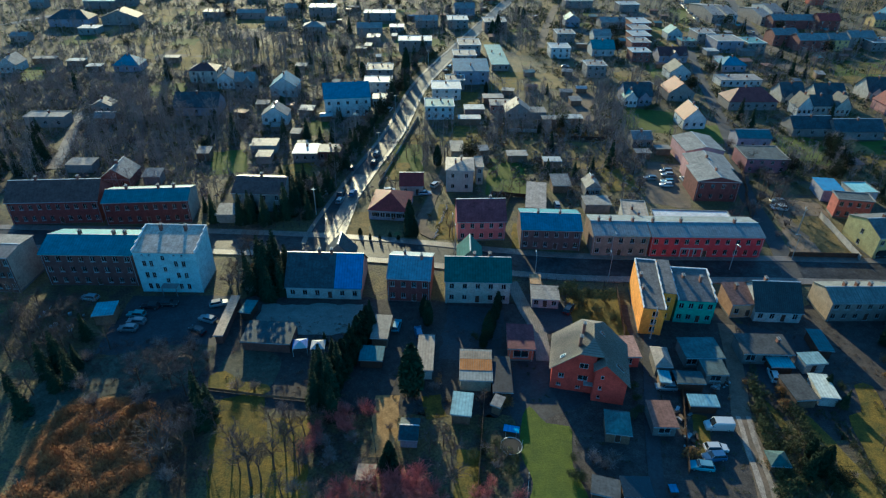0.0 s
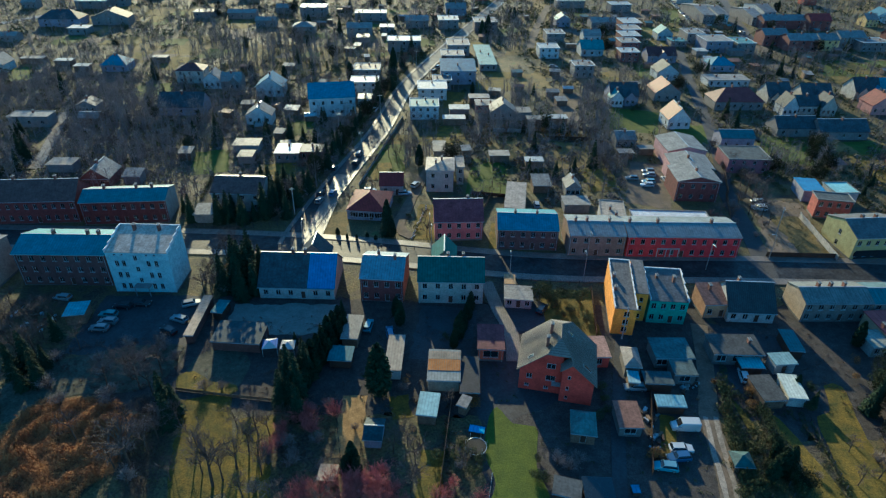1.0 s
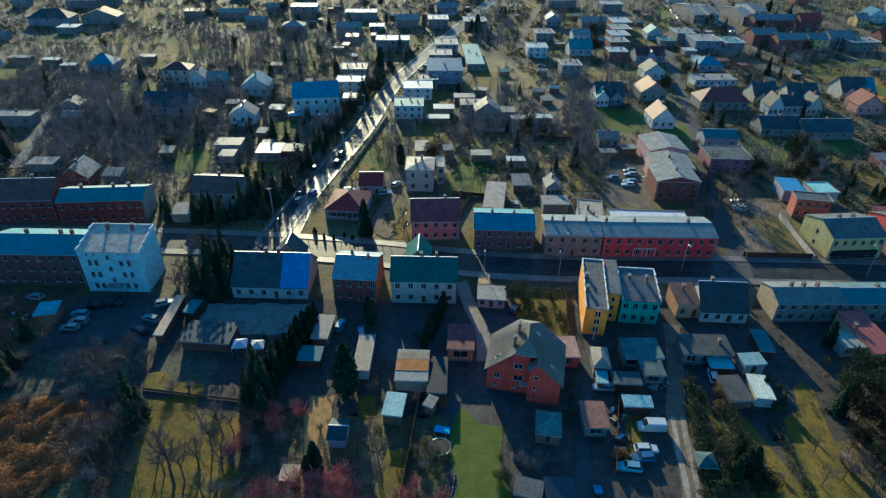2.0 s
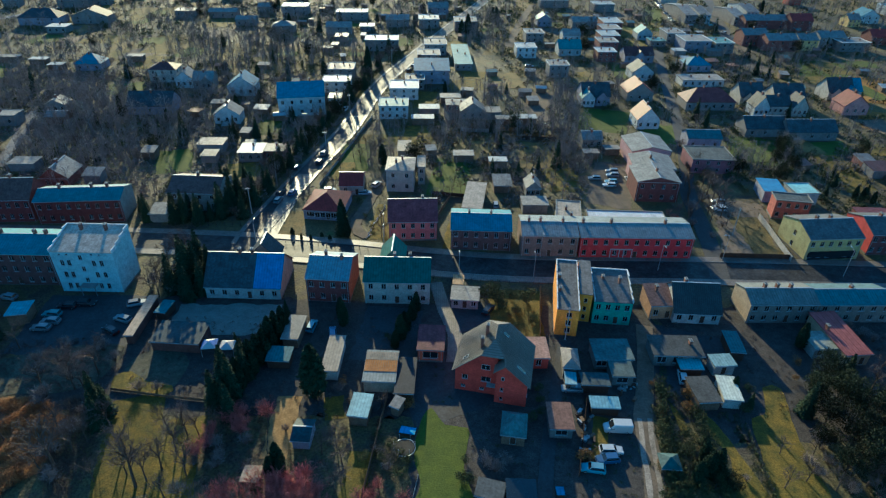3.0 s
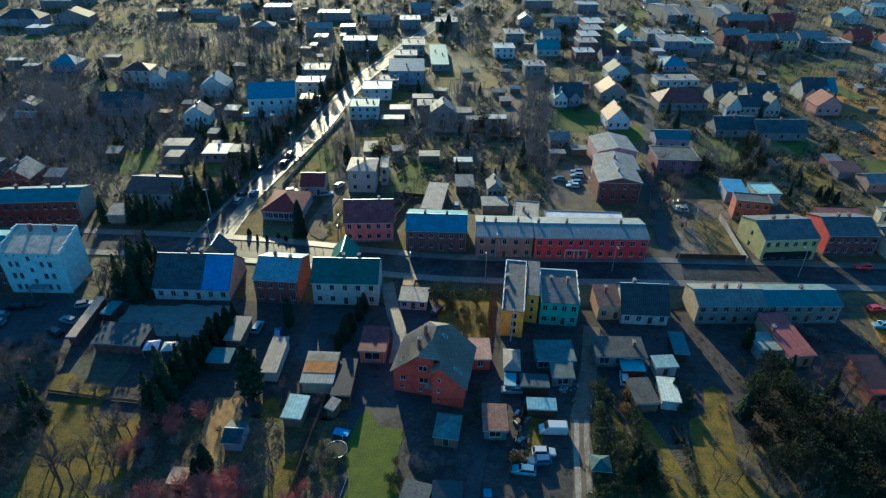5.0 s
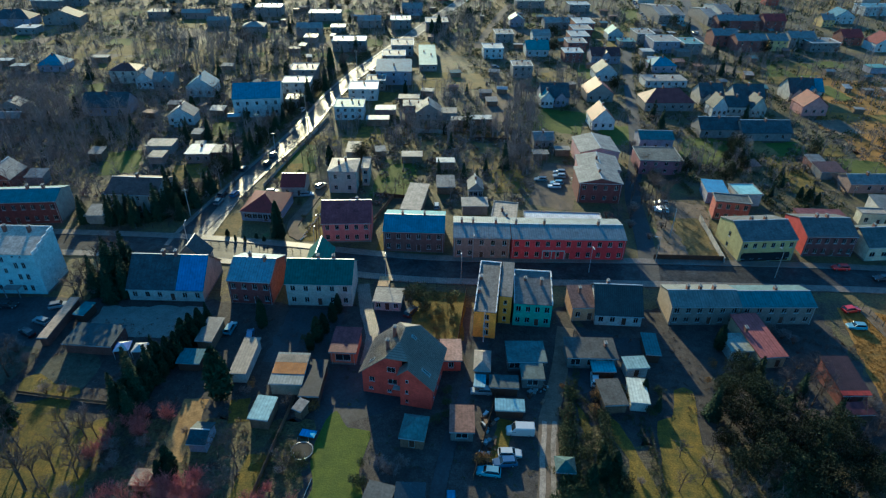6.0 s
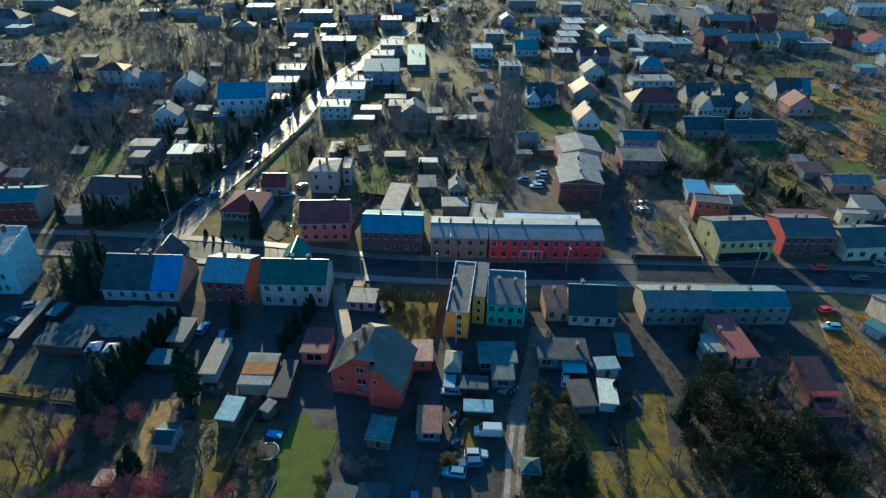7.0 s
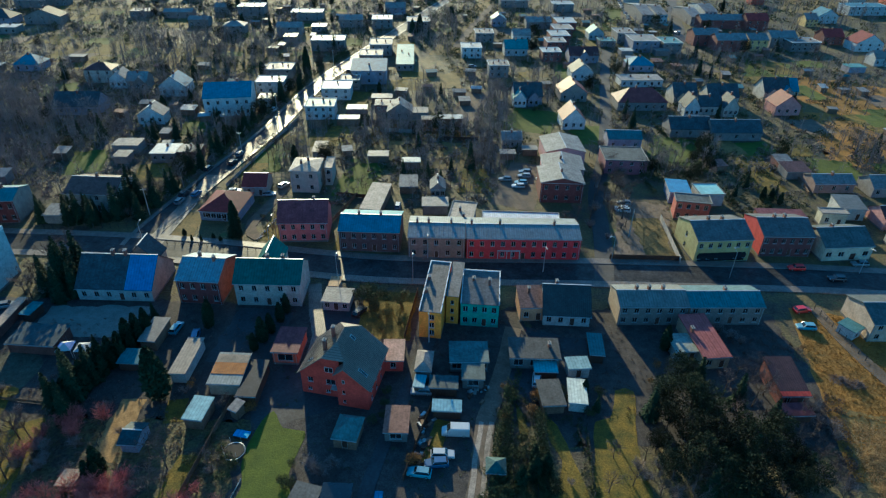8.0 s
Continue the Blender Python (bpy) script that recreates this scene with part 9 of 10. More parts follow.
plant("bare_tree", 119.3, 68.2, 0.5)
plant("bare_tree", 118.8, 72.9, 0.6)
plant("shrub", 124.7, 78.0, 0.9)
plant("shrub", 125.1, 80.7, 0.9)
plant("shrub", 120.7, 67.1, 1)
plant("shrub", 117.0, 69.3, 1)
plant("shrub", 135.4, 91.1, 0.5)
plant("shrub", 137.0, 91.9, 0.5)
plant("shrub", 90.4, 76.4, 1)
plant("shrub", 85.9, 71.4, 0.9)
plant("shrub", 124.0, 84.9, 0.9)
plant("shrub", 114.2, 108.5, 1)
plant("shrub", 116.0, 106.5, 1)
plant("shrub", 117.8, 104.7, 0.8)
plant("ochre_bush", 96.6, 97.2, 0.8)
plant("ochre_bush", 93.9, 92.2, 0.7)
plant("ochre_bush", 130.9, 103.0, 0.6)
plant("spruce", -45.8, 163.5, 0.9)
plant("spruce", -42.5, 160.1, 1.0)
plant("spruce", -42.9, 171.0, 1.0)
plant("spruce", -46.3, 174.8, 1.0)
plant("spruce", -54.4, 160.6, 0.8)
plant("spruce", -58.5, 159.8, 0.8)
plant("spruce", -55.1, 156.5, 0.7)
plant("spruce", -50.5, 158.2, 0.8)
plant("spruce", -46.8, 156.6, 0.7)
plant("spruce", -65.5, 158.0, 0.7)
plant("spruce", -69.1, 161.4, 0.6)
plant("spruce", -7.4, 149.1, 1.05)
plant("spruce", -42.6, 178.9, 0.9)
plant("spruce", -49.9, 178.8, 0.9)
plant("spruce", -39.7, 173.0, 0.8)
plant("cypress", -7.4, 150.7, 1.2, 1.2)
plant("cypress", -5.7, 147.6, 0.8)
plant("cypress", -21.4, 148.9, 0.5, 0.6)
plant("cypress", -12.9, 147.5, 0.4, 0.6)
plant("cypress", -10.4, 146.0, 0.4, 0.6)
plant("cypress", -18.3, 145.9, 0.3)
plant("cypress", -15.6, 145.6, 0.3)
plant("bare_tree", 3.9, 147.7, 0.7)
plant("bare_tree", 3.2, 155.7, 0.6)
plant("bare_tree", -12.9, 175.5, 0.6)
plant("bare_tree", -27.9, 179.2, 0.6)
plant("bare_tree", -34.0, 196.7, 0.8)
plant("bare_tree", -34.0, 183.3, 0.8)
plant("bare_tree", -38.4, 187.5, 0.8)
plant("bare_tree", -10.5, 202.1, 0.8)
plant("bare_tree", -7.3, 197.3, 0.8)
plant("bare_tree", -4.4, 202.2, 0.8)
plant("bare_tree", -6.6, 209.8, 0.8)
plant("bare_tree", -1.4, 207.3, 0.8)
plant("bare_tree", -9.8, 211.3, 0.7)
plant("bare_tree", -13.9, 192.5, 0.6)
plant("fruit_tree", 24.9, 180.2, 0.9)
plant("fruit_tree", 27.1, 175.4, 0.8)
plant("fruit_tree", 23.3, 174.2, 0.8)
plant("fruit_tree", 30.8, 208.1, 0.9)
plant("fruit_tree", 32.6, 205.6, 0.8)
plant("fruit_tree", 43.4, 184.8, 0.8)
plant("fruit_tree", 21.3, 193.2, 0.7)
plant("fruit_tree", 52.9, 193.9, 0.9)
plant("fruit_tree", 53.9, 180.8, 0.9)
plant("fruit_tree", 58.6, 180.9, 0.9)
plant("fruit_tree", 64.8, 194.2, 1)
plant("bush", -4.6, 167.9, 0.8)
plant("bush", -1.8, 159.0, 0.7)
plant("bush", 0.7, 152.4, 0.6)
plant("bush", 111.9, 190.6, 1)
plant("bush", 105.1, 181.8, 1)
plant("shrub", 98.2, 166.0, 1.2)
plant("shrub", 103.5, 171.7, 1.2)
plant("shrub", 110.9, 181.9, 1.3)
plant("shrub", 94.5, 155.5, 1)
plant("shrub", 112.9, 190.6, 1.2)
plant("shrub", 106.9, 195.1, 1.2)
plant("shrub", 109.9, 173.8, 1)
plant("shrub", 108.9, 204.8, 1.2)
plant("shrub", 111.1, 215.3, 1.2)
plant("shrub", 98.2, 149.1, 0.8)
plant("shrub", 103.8, 155.7, 0.8)
plant("bare_tree", 101.7, 169.8, 0.8)
plant("bare_tree", 109.0, 181.9, 0.8)
plant("bare_tree", 109.0, 195.1, 0.8)
plant("bare_tree", 101.9, 162.5, 0.8)
plant("bare_tree", 95.1, 158.9, 0.7)
plant("bare_tree", 101.3, 181.7, 0.7)
plant("bare_tree", 119.9, 190.8, 0.8)
plant("bare_tree", 61.5, 180.9, 0.7)
plant("bare_tree", 59.8, 189.5, 0.8)
plant("bare_tree", 66.0, 176.9, 0.7)
plant("bare_tree", 67.6, 189.7, 0.8)
for hx0, hy0, hx1, hy1, hh, hw in ((65.4, 91.8, 61.9, 78.2, 1.9, 1.8), (61.9, 78.2, 58.6, 62.0, 2.0, 2.0), (70.2, 84.0, 69.0, 75.5, 2.6, 2.2), (69.0, 75.5, 68.8, 62.0, 3.2, 3.0), (78.4, 80.0, 76.6, 62.0, 0.8, 0.6)):
    hedge(hx0, hy0, hx1, hy1, hh, hw, HEDGE, "overgrown dark evergreen hedge between gardens")
fence(78.8, 83.0, 76.6, 63.0, 1.3, "wire", "wire fence between two lawns")
plant("pine", 69.6, 65.5, 0.55)
plant("pine", 67.6, 69.0, 0.45)
plant("bush", 72.2, 85.6, 1.1)
plant("bush", 79.6, 83.4, 1.0)
plant("spruce", 81.4, 85.0, 0.45)
plant("shrub", 97.5, 69.7, 1.5)
plant("shrub", 134.0, 93.4, 0.5)
stone_rng = random.Random(91)
stone = bmesh.new()
bmesh.ops.create_icosphere(stone, subdivisions=1, radius=0.28)
for v in stone.verts:
    v.co *= stone_rng.uniform(0.75, 1.2)
    v.co.z = max(v.co.z * 0.8, -0.1)
stone_me = bpy.data.meshes.new("stone")
stone.to_mesh(stone_me)
stone.free()
stone_me.materials.append(material("pale_stone", (0.5, 0.48, 0.44), 0.85, var=0.25, size=0.4, fine=0.1))
for k in range(24):
    border = new("stone", stone_me)
    border.matrix_basis = pose(-0.4 + k * 0.17 + stone_rng.uniform(-0.3, 0.3), 146.5 + k * 0.85 + stone_rng.uniform(-0.3, 0.3), 0.2, 0, 0, stone_rng.uniform(0, 360))
    tagged(border, "pale stone edging the garden path", "stone", "stones along the path")
for ty, off, size in ((158, -7.5, 1.0), (167, -8.0, 1.2), (176, -7.0, 0.9), (190, -8.5, 1.1), (203, -7.5, 1.2), (214, -8.0, 1.0), (228, -7.2, 1.1), (247, -7.8, 0.9), (266, -7.6, 1.2), (288, -7.4, 1.1), (318, -8.0, 1.2), (342, -8.0, 1.2)):
    plant("spruce", -31 + (ty - 153) * 0.165 + off, ty, size)
for px, py, ps in ((-55.0, 91.0, 1.15), (-52.4, 88.4, 1.05), (-49.6, 92.6, 0.95), (-86.0, 99.0, 1.0), (-90.5, 107.0, 0.95), (-83.5, 106.0, 0.9), (-95.0, 100.5, 1.0), (-70.0, 100.0, 0.8)):
    plant("bare_tree", px, py, ps)
for px, py, ps in ((-66.0, 84.0, 1.1), (-70.5, 88.5, 1.2), (-61.5, 92.5, 1.0), (-57.0, 86.0, 1.2), (-73.0, 96.0, 1.1), (-48.0, 96.5, 1.0), (-46.5, 82.0, 1.2), (-47.6, 77.4, 1.3), (-48.4, 72.4, 1.3), (-45.4, 66.8, 1.2)):
    plant("shrub", px, py, ps)
# Broken hedge row added to throw shade over the road's western half.
side = curve_through([(-33, 143), (-32, 153), (-25, 188), (-16, 229), (-7.5, 287), (12, 356)], 3.0)
for k in range(6, len(side) - 6, 4):
    if k % 20 == 14:
        continue
    p, q = side[k], side[k + 4]
    hedge(p.x - 6.9, p.y + 1.2, q.x - 6.9, q.y + 1.2, 2.8 + 0.9 * math.sin(k), 1.3, HEDGE, "tall dark hedge added to shade the wet road")
undergrowth("brush_pile", "dark heap of cut branches on the meadow", 135.2, 93.0, -22, 6.5, 2.6, 700, 0.8, TWIG)
undergrowth("straw", "coarse straw coloured dead grass on the meadow", 131.5, 72.0, -16, 11.0, 20.0, 6000, 0.7, material("straw", (0.34, 0.23, 0.09), 0.95, second=(0.2, 0.13, 0.05), var=0.4, size=1.5, fine=0.3, spec=0.2))
grove("garden_trees", "bare garden trees between the houses", -140.2, 210.1, 25.9, 38.8, 54.5, 136, 7.5)
grove("garden_trees", "bare garden trees between the houses", -104.9, 212.1, 16.7, 42.8, 49.4, 158, 7.5)
grove("garden_trees", "bare garden trees between the houses", -114.5, 236.6, 1.6, 58.3, 33.0, 93, 11.0)
grove("garden_trees", "bare garden trees between the houses", -150.5, 258.0, 5.1, 72.6, 43.0, 136, 7.5)
scatter("spruce", -144.1, 200.5, 27.0, 19.7, 43.2, 16, 0.7, 1.1)
grove("garden_trees", "bare garden trees between the houses", -68.3, 243.5, 12.6, 36.6, 43.9, 72, 7.5)
scatter("spruce", -47.2, 219.4, 10.4, 26.4, 21.1, 9, 0.6, 1.0)
thicket("garden_bushes", "tangled garden bushes and hedges", -86.9, 224.4, 17.3, 54.1, 60.0, 156, 1.2, PALE_HAZY_TWIG)
grove("garden_trees", "bare garden trees between the houses", -1.3, 211.2, -2.8, 14.5, 36.9, 72, 7.5)
scatter("fruit_tree", 44.8, 218.0, -2.7, 51.6, 32.4, 26, 0.7, 1.3)
grove("garden_trees", "bare garden trees between the houses", 49.6, 232.6, 0.6, 59.3, 32.9, 158, 7.5)
scatter("spruce", 52.6, 201.9, -13.8, 24.0, 48.0, 10, 0.5, 0.9)
thicket("garden_bushes", "tangled garden bushes and hedges", 56.2, 205.0, -12.1, 34.8, 53.8, 180, 1.2, PALE_HAZY_TWIG)
thicket("garden_bushes", "tangled garden bushes and hedges", 39.5, 233.2, -0.7, 70.5, 34.8, 132, 1.2, HEDGE)
scatter("pine", 91.1, 241.7, -21.4, 11.9, 14.2, 4, 0.5, 0.7)
grove("garden_trees", "bare garden trees between the houses", 53.4, 273.5, 4.1, 59.0, 46.4, 177, 7.5)
thicket("garden_bushes", "tangled garden bushes and hedges", 47.6, 221.0, -1.7, 47.9, 20.2, 84, 1.2, OCHRE)
scatter("pine", 139.6, 202.8, -29.4, 18.4, 37.2, 10, 0.5, 0.9)
thicket("garden_bushes", "tangled garden bushes and hedges", 145.0, 203.6, -29.8, 36.8, 49.0, 156, 1.2, HEDGE)
grove("garden_trees", "bare garden trees between the houses", 141.0, 209.3, -29.0, 24.6, 41.9, 52, 7.5)
scatter("spruce", 158.6, 188.1, -22.2, 17.5, 30.6, 8, 0.4, 0.6)
scatter("cypress", 159.8, 178.8, -26.3, 9.4, 16.9, 6, 0.5, 0.8)
thicket("garden_bushes", "tangled garden bushes and hedges", 144.3, 208.2, -15.9, 33.0, 42.2, 156, 1.2, HEDGE)
scatter("pine", 145.4, 215.1, -19.2, 10.8, 28.5, 5, 0.7, 1.0)
grove("garden_trees", "bare garden trees between the houses", 202.9, 204.2, -24.2, 21.3, 51.3, 84, 7.5)
thicket("garden_bushes", "tangled garden bushes and hedges", 193.7, 196.8, -25.5, 31.0, 48.9, 108, 1.2, PALE_HAZY_TWIG)
thicket("garden_bushes", "tangled garden bushes and hedges", 153.1, 168.6, 1.3, 23.3, 15.6, 60, 1.2, HEDGE)
grove("garden_trees", "bare garden trees between the houses", 88.3, 275.8, -14.7, 31.1, 91.3, 115, 7.5)
thicket("garden_bushes", "tangled garden bushes and hedges", 147.6, 285.5, -23.7, 36.1, 93.0, 180, 1.2, PALE_HAZY_TWIG)
thicket("garden_bushes", "tangled garden bushes and hedges", 158.3, 287.4, -4.9, 100.8, 91.1, 264, 1.2, HEDGE)
grove("garden_trees", "bare garden trees between the houses", 181.9, 327.5, -5.9, 108.1, 55.9, 158, 7.5)
grove("garden_trees", "bare garden trees between the houses", -79.8, 338.3, -3.3, 115.3, 80.9, 211, 7.5)
grove("garden_trees", "bare garden trees between the houses", -71.8, 336.9, -8.4, 112.9, 56.6, 177, 11.0)
thicket("garden_bushes", "tangled garden bushes and hedges", -122.8, 267.8, 5.3, 136.4, 81.2, 264, 1.2, HEDGE)
grove("garden_trees", "bare garden trees between the houses", -181.4, 329.4, 25.1, 92.4, 95.0, 211, 7.5)
thicket("garden_bushes", "tangled garden bushes and hedges", -160.7, 306.0, 4.4, 108.7, 78.2, 156, 1.2, PALE_HAZY_TWIG)
grove("garden_trees", "bare garden trees between the houses", 46.5, 376.0, -6.0, 26.6, 95.9, 115, 7.5)
thicket("garden_bushes", "tangled garden bushes and hedges", 77.9, 346.6, -21.1, 52.2, 102.4, 132, 1.2, HEDGE)
grove("garden_trees", "bare garden trees between the houses", 258.4, 303.5, -30.3, 49.2, 123.7, 105, 7.5)
scatter("cypress", -36.1, 298.2, 5.9, 6.9, 9.3, 3, 0.9, 1.2)
scatter("spruce", -40.1, 242.0, -33.4, 9.6, 14.1, 4, 0.7, 0.9)
plant("cypress", -15.0, 300.8, 1.5, 1.3)
plant("cypress", -16.1, 307.4, 1.3)
plant("cypress", 37.6, 391.4, 1.6)
plant("cypress", 33.4, 382.5, 1.4)
grove("garden_trees", "bare garden trees between the houses", 68.1, 203.1, -14.7, 18.1, 23.2, 52, 7.5)
plant("bare_tree", 239.7, 264.5, 1.0)
plant("bare_tree", 265.1, 298.1, 1.0)
plant("bare_tree", 88.0, 150.1, 0.7)
plant("bare_tree", 91.4, 159.9, 0.7)
plant("bare_tree", 87.4, 156.5, 0.6)
grove("far_trees", "thin bare trees between distant gardens", -259.3, 430.6, 4.3, 239.1, 110.2, 330)
grove("far_trees", "thin bare trees between distant houses", -50.2, 441.2, 3.4, 177.9, 108.4, 260)
grove("far_trees", "thin bare trees beyond the gardens", 140.2, 452.5, -16.2, 99.6, 118.3, 120)
grove("far_trees", "thin bare trees at the edge of the estate", 343.9, 472.5, 3.4, 182.6, 124.1, 200)
grove("far_trees", "distant bare woods near the skyline", 60, 720, 0, 1300, 420, 1500, 10.0)
fence(-45.2, 88.2, -33.4, 86.3, 0.7, "wood", "weathered board fence between gardens")
fence(-33.4, 86.3, -23.2, 85.0, 0.8, "wood", "weathered board fence between gardens")
fence(10.0, 87.0, 7.3, 63.7, 1.4, "wood", "pale board fence beside a lawn")
fence(-13.4, 86.9, -10.0, 70.7, 1.3, "wire", "wire fence between gardens")
fence(16.6, 68.5, 15.6, 63.0, 0.3, "white", "low pale edging beside the lawn")
fence(116.8, 161.0, 114.9, 137.0, 1.9, "concrete", "pale concrete panel fence beside a lane")
fence(96.4, 138.7, 115.5, 138.1, 1.7, "dark", "dark board fence beside the street")
fence(100.2, 175.6, 95.5, 160.6, 1.8, "wood", "weathered board fence between gardens")
fence(113.3, 215.3, 100.9, 175.6, 1.6, "wood", "weathered board fence between gardens")
fence(-62.2, 151.4, -37.0, 152.8, 1.6, "wire", "metal fence with posts beside the street")
fence(-26.8, 144.3, 0.7, 140.8, 1.0, "wire", "low metal railing beside the footway")
fence(141.0, 117.6, 142.7, 99.5, 1.5, "wire", "wire fence beside the lane")
fence(64.6, 85.1, 63.2, 63.8, 1.2, "wire", "wire fence between gardens")
fence(50.1, 88.8, 44.5, 68.5, 1.6, "dark", "dark board fence beside the yard")
fence(45.2, 122.6, 42.8, 105.4, 1.6, "dark", "dark board fence beside a garden")
fence(18.7, 127.1, 49.9, 124.3, 1.3, "wire", "wire fence beside the street")
fence(177.6, 215.4, 170.5, 178.3, 1.3, "wood", "weathered board fence between gardens")
fence(17.9, 174.1, 28.6, 172.3, 1.3, "dark", "dark board fence in a garden")
fence(69.3, 82.2, 67.2, 64.1, 1.2, "wire", "wire fence between gardens")
fence(18.1, 154.3, 24.3, 174.2, 1.4, "wood", "weathered board fence between gardens")
fence(28.7, 228.6, 41.9, 227.2, 1.6, "concrete", "pale concrete fence between gardens")
fence(51.9, 220.5, 64.8, 219.7, 1.6, "dark", "dark board fence in a garden")
fence(-18.7, 179.4, -7.5, 242.0, 1.2, "concrete", "low concrete fence beside the road")
street_lamp(-29.5, 141.3, 90)
street_lamp(5.3, 138.9, 90)
street_lamp(25.1, 126.0, 90)
street_lamp(43.9, 126.2, 90)
street_lamp(77.5, 132.2, -90)
street_lamp(96.5, 137.3, 200)
street_lamp(47.4, 138.1, -90)
street_lamp(4.7, 147.8, -90)
street_lamp(125.5, 130.3, 90)
street_lamp(160.9, 133.0, -90)
utility_pole(-20.4, 204.3, 10)
utility_pole(-11.3, 220.6, 10)
utility_pole(-35.8, 160.2, 10)
utility_pole(-31.0, 222.9, 10)
utility_pole(-17.0, 245.1, 10)
utility_pole(-4.3, 315.9, 10)
utility_pole(104.8, 150.8, 80)
utility_pole(138.0, 306.5, 80)
utility_pole(48.3, 104.4, 80)
trampoline(14.0, 73.9)
gazebo(-28.9, 99.7, 8, 1.6, sheet("cloth_blue", (0.12, 0.2, 0.5), 0.8))
gazebo(-25.0, 99.4, 3, 1.5, sheet("cloth_grey", (0.5, 0.5, 0.48), 0.8))
table_pool(14.4, 77.8, -12, 2.9, 1.6, sheet("tarp", (0.06, 0.32, 0.62), 0.5), "garden pool under a bright blue cover", "garden_pool", "pool")
table_pool(40.6, 65.1, 0, 1.4, 1.6, sheet("tarp2", (0.08, 0.25, 0.45), 0.5), "crate under a blue cover", "crate", "crate")
rubble("scrap_heap", "scattered boards and crates beside the parked vehicles", 47.8, 77.8, -13.1, 3.4, 11.7, 34, [WOOD, ZINC, DARKWOOD, CONCRETE])
rubble("scrap_heap", "scattered boards and crates in a yard", 58.3, 89.7, -23.2, 3.9, 5.2, 18, [WOOD, ZINC, DARKWOOD, CONCRETE])
rubble("scrap_heap", "boards and rubbish beside the bramble", -86.1, 109.8, 0.5, 11.5, 10.3, 26, [WOOD, ZINC, DARKWOOD, FRAME])
grove("garden_trees", "bare trees and hedges between the gardens", 0, 330, 0, 520, 270, 1900, 6.5)
thicket("garden_bushes", "brown garden bushes and leaf litter", 10, 330, 0, 520, 280, 2600, 1.1, PALE_HAZY_TWIG)
thicket("garden_bushes", "ochre leaved garden bushes", 10, 330, 0, 520, 280, 600, 1.0, OCHRE)
thicket("garden_bushes", "evergreen garden bushes and hedges", 10, 330, 0, 520, 280, 1100, 1.0, HEDGE)
thicket("garden_bushes", "tangled brown shrubs in the western gardens", -110, 235, 0, 190, 130, 2600, 1.3, PALE_HAZY_TWIG)
grove("garden_trees", "dense bare trees in the western gardens", -120, 235, 0, 190, 130, 700, 8.0)
plant("red_shrub", -6.4, 63.9, 1.3)
plant("red_shrub", -3.5, 62.8, 1.3)
plant("red_shrub", -12.0, 62.8, 1.2)
plant("red_shrub", -17.4, 61.8, 1.2)
plant("red_shrub", -17.0, 80.3, 1.2)
plant("red_shrub", -18.3, 81.7, 1.0)
plant("red_shrub", 7.3, 62.9, 1.1)
plant("red_shrub", -23.2, 73.1, 1.1)
plant("red_shrub", -21.8, 76.9, 1.0)
tussocks("grass", "ochre meadow grass", 141.1, 90.3, -14.9, 24.6, 50.2, 9000, 0.2, MEADOW)
plant("spruce", -20.7, 86.9, 1.25)
plant("spruce", -22.8, 89.9, 1.2)
plant("spruce", -19.6, 91.6, 1.1)
plant("spruce", -23.0, 83.9, 1.1)
plant("spruce", -19.3, 81.0, 1.0)
plant("spruce", -42.4, 124.0, 1.35)
plant("spruce", -40.8, 126.4, 1.3)
plant("spruce", -37.4, 120.5, 1.1)
plant("spruce", -39.9, 118.2, 1.1)
plant("spruce", -77.6, 94.5, 1.1)
plant("spruce", -72.8, 89.6, 1.0)
plant("spruce", -79.2, 92.0, 1.0)
plant("bare_tree", -95.2, 111.1, 1.1)
plant("bare_tree", -85.8, 103.3, 1.1)
plant("bare_tree", -89.0, 96.1, 1.0)
plant("bare_tree", -78.2, 97.9, 1.0)
plant("bare_tree", -82.5, 92.8, 1.0)
plant("bare_tree", -80.1, 109.2, 0.9)
plant("bare_tree", -50.3, 132.7, 0.9)
plant("bare_tree", -49.2, 136.8, 0.9)
plant("bare_tree", -47.3, 138.2, 0.9)
plant("bare_tree", -49.7, 125.1, 0.8)
plant("bare_tree", -49.8, 120.4, 0.8)
plant("bare_tree", 112.4, 86.2, 0.9)
plant("bare_tree", 108.4, 84.7, 0.8)
plant("bare_tree", 107.9, 89.2, 0.8)
plant("bare_tree", 116.0, 89.3, 0.8)
plant("bare_tree", 105.1, 79.1, 1.0)
plant("bare_tree", 111.5, 80.5, 0.9)
plant("bare_tree", 114.4, 75.3, 0.8)
plant("bare_tree", 93.9, 66.9, 0.9)
road_rng = random.Random(61)
for k in range(26):
    ty = 158 + k * 7.5
    tx = -31 + (ty - 153) * 0.19
    plant(road_rng.choice(("bare_tree", "bare_tree", "tall_tree", "fruit_tree")), tx - 8.5 + road_rng.uniform(-1.5, 1), ty + road_rng.uniform(-2, 2), road_rng.uniform(0.6, 1.0))
    if k % 2:
        plant("bare_tree", tx + 8 + road_rng.uniform(-0.5, 2.5), ty + road_rng.uniform(-2, 2), road_rng.uniform(0.5, 0.8))
far_rng = random.Random(62)
for k in range(230):
    tx, ty = far_rng.uniform(-210, 260), far_rng.uniform(190, 480)
    if free(tx, ty, 1.5):
        plant(far_rng.choice(("spruce", "spruce", "pine", "cypress", "bush", "bare_tree")), tx, ty, far_rng.uniform(0.6, 1.15))
thicket("garden_bushes", "dark evergreen hedges between distant houses", 10, 330, 0, 520, 290, 3400, 1.6, HEDGE)
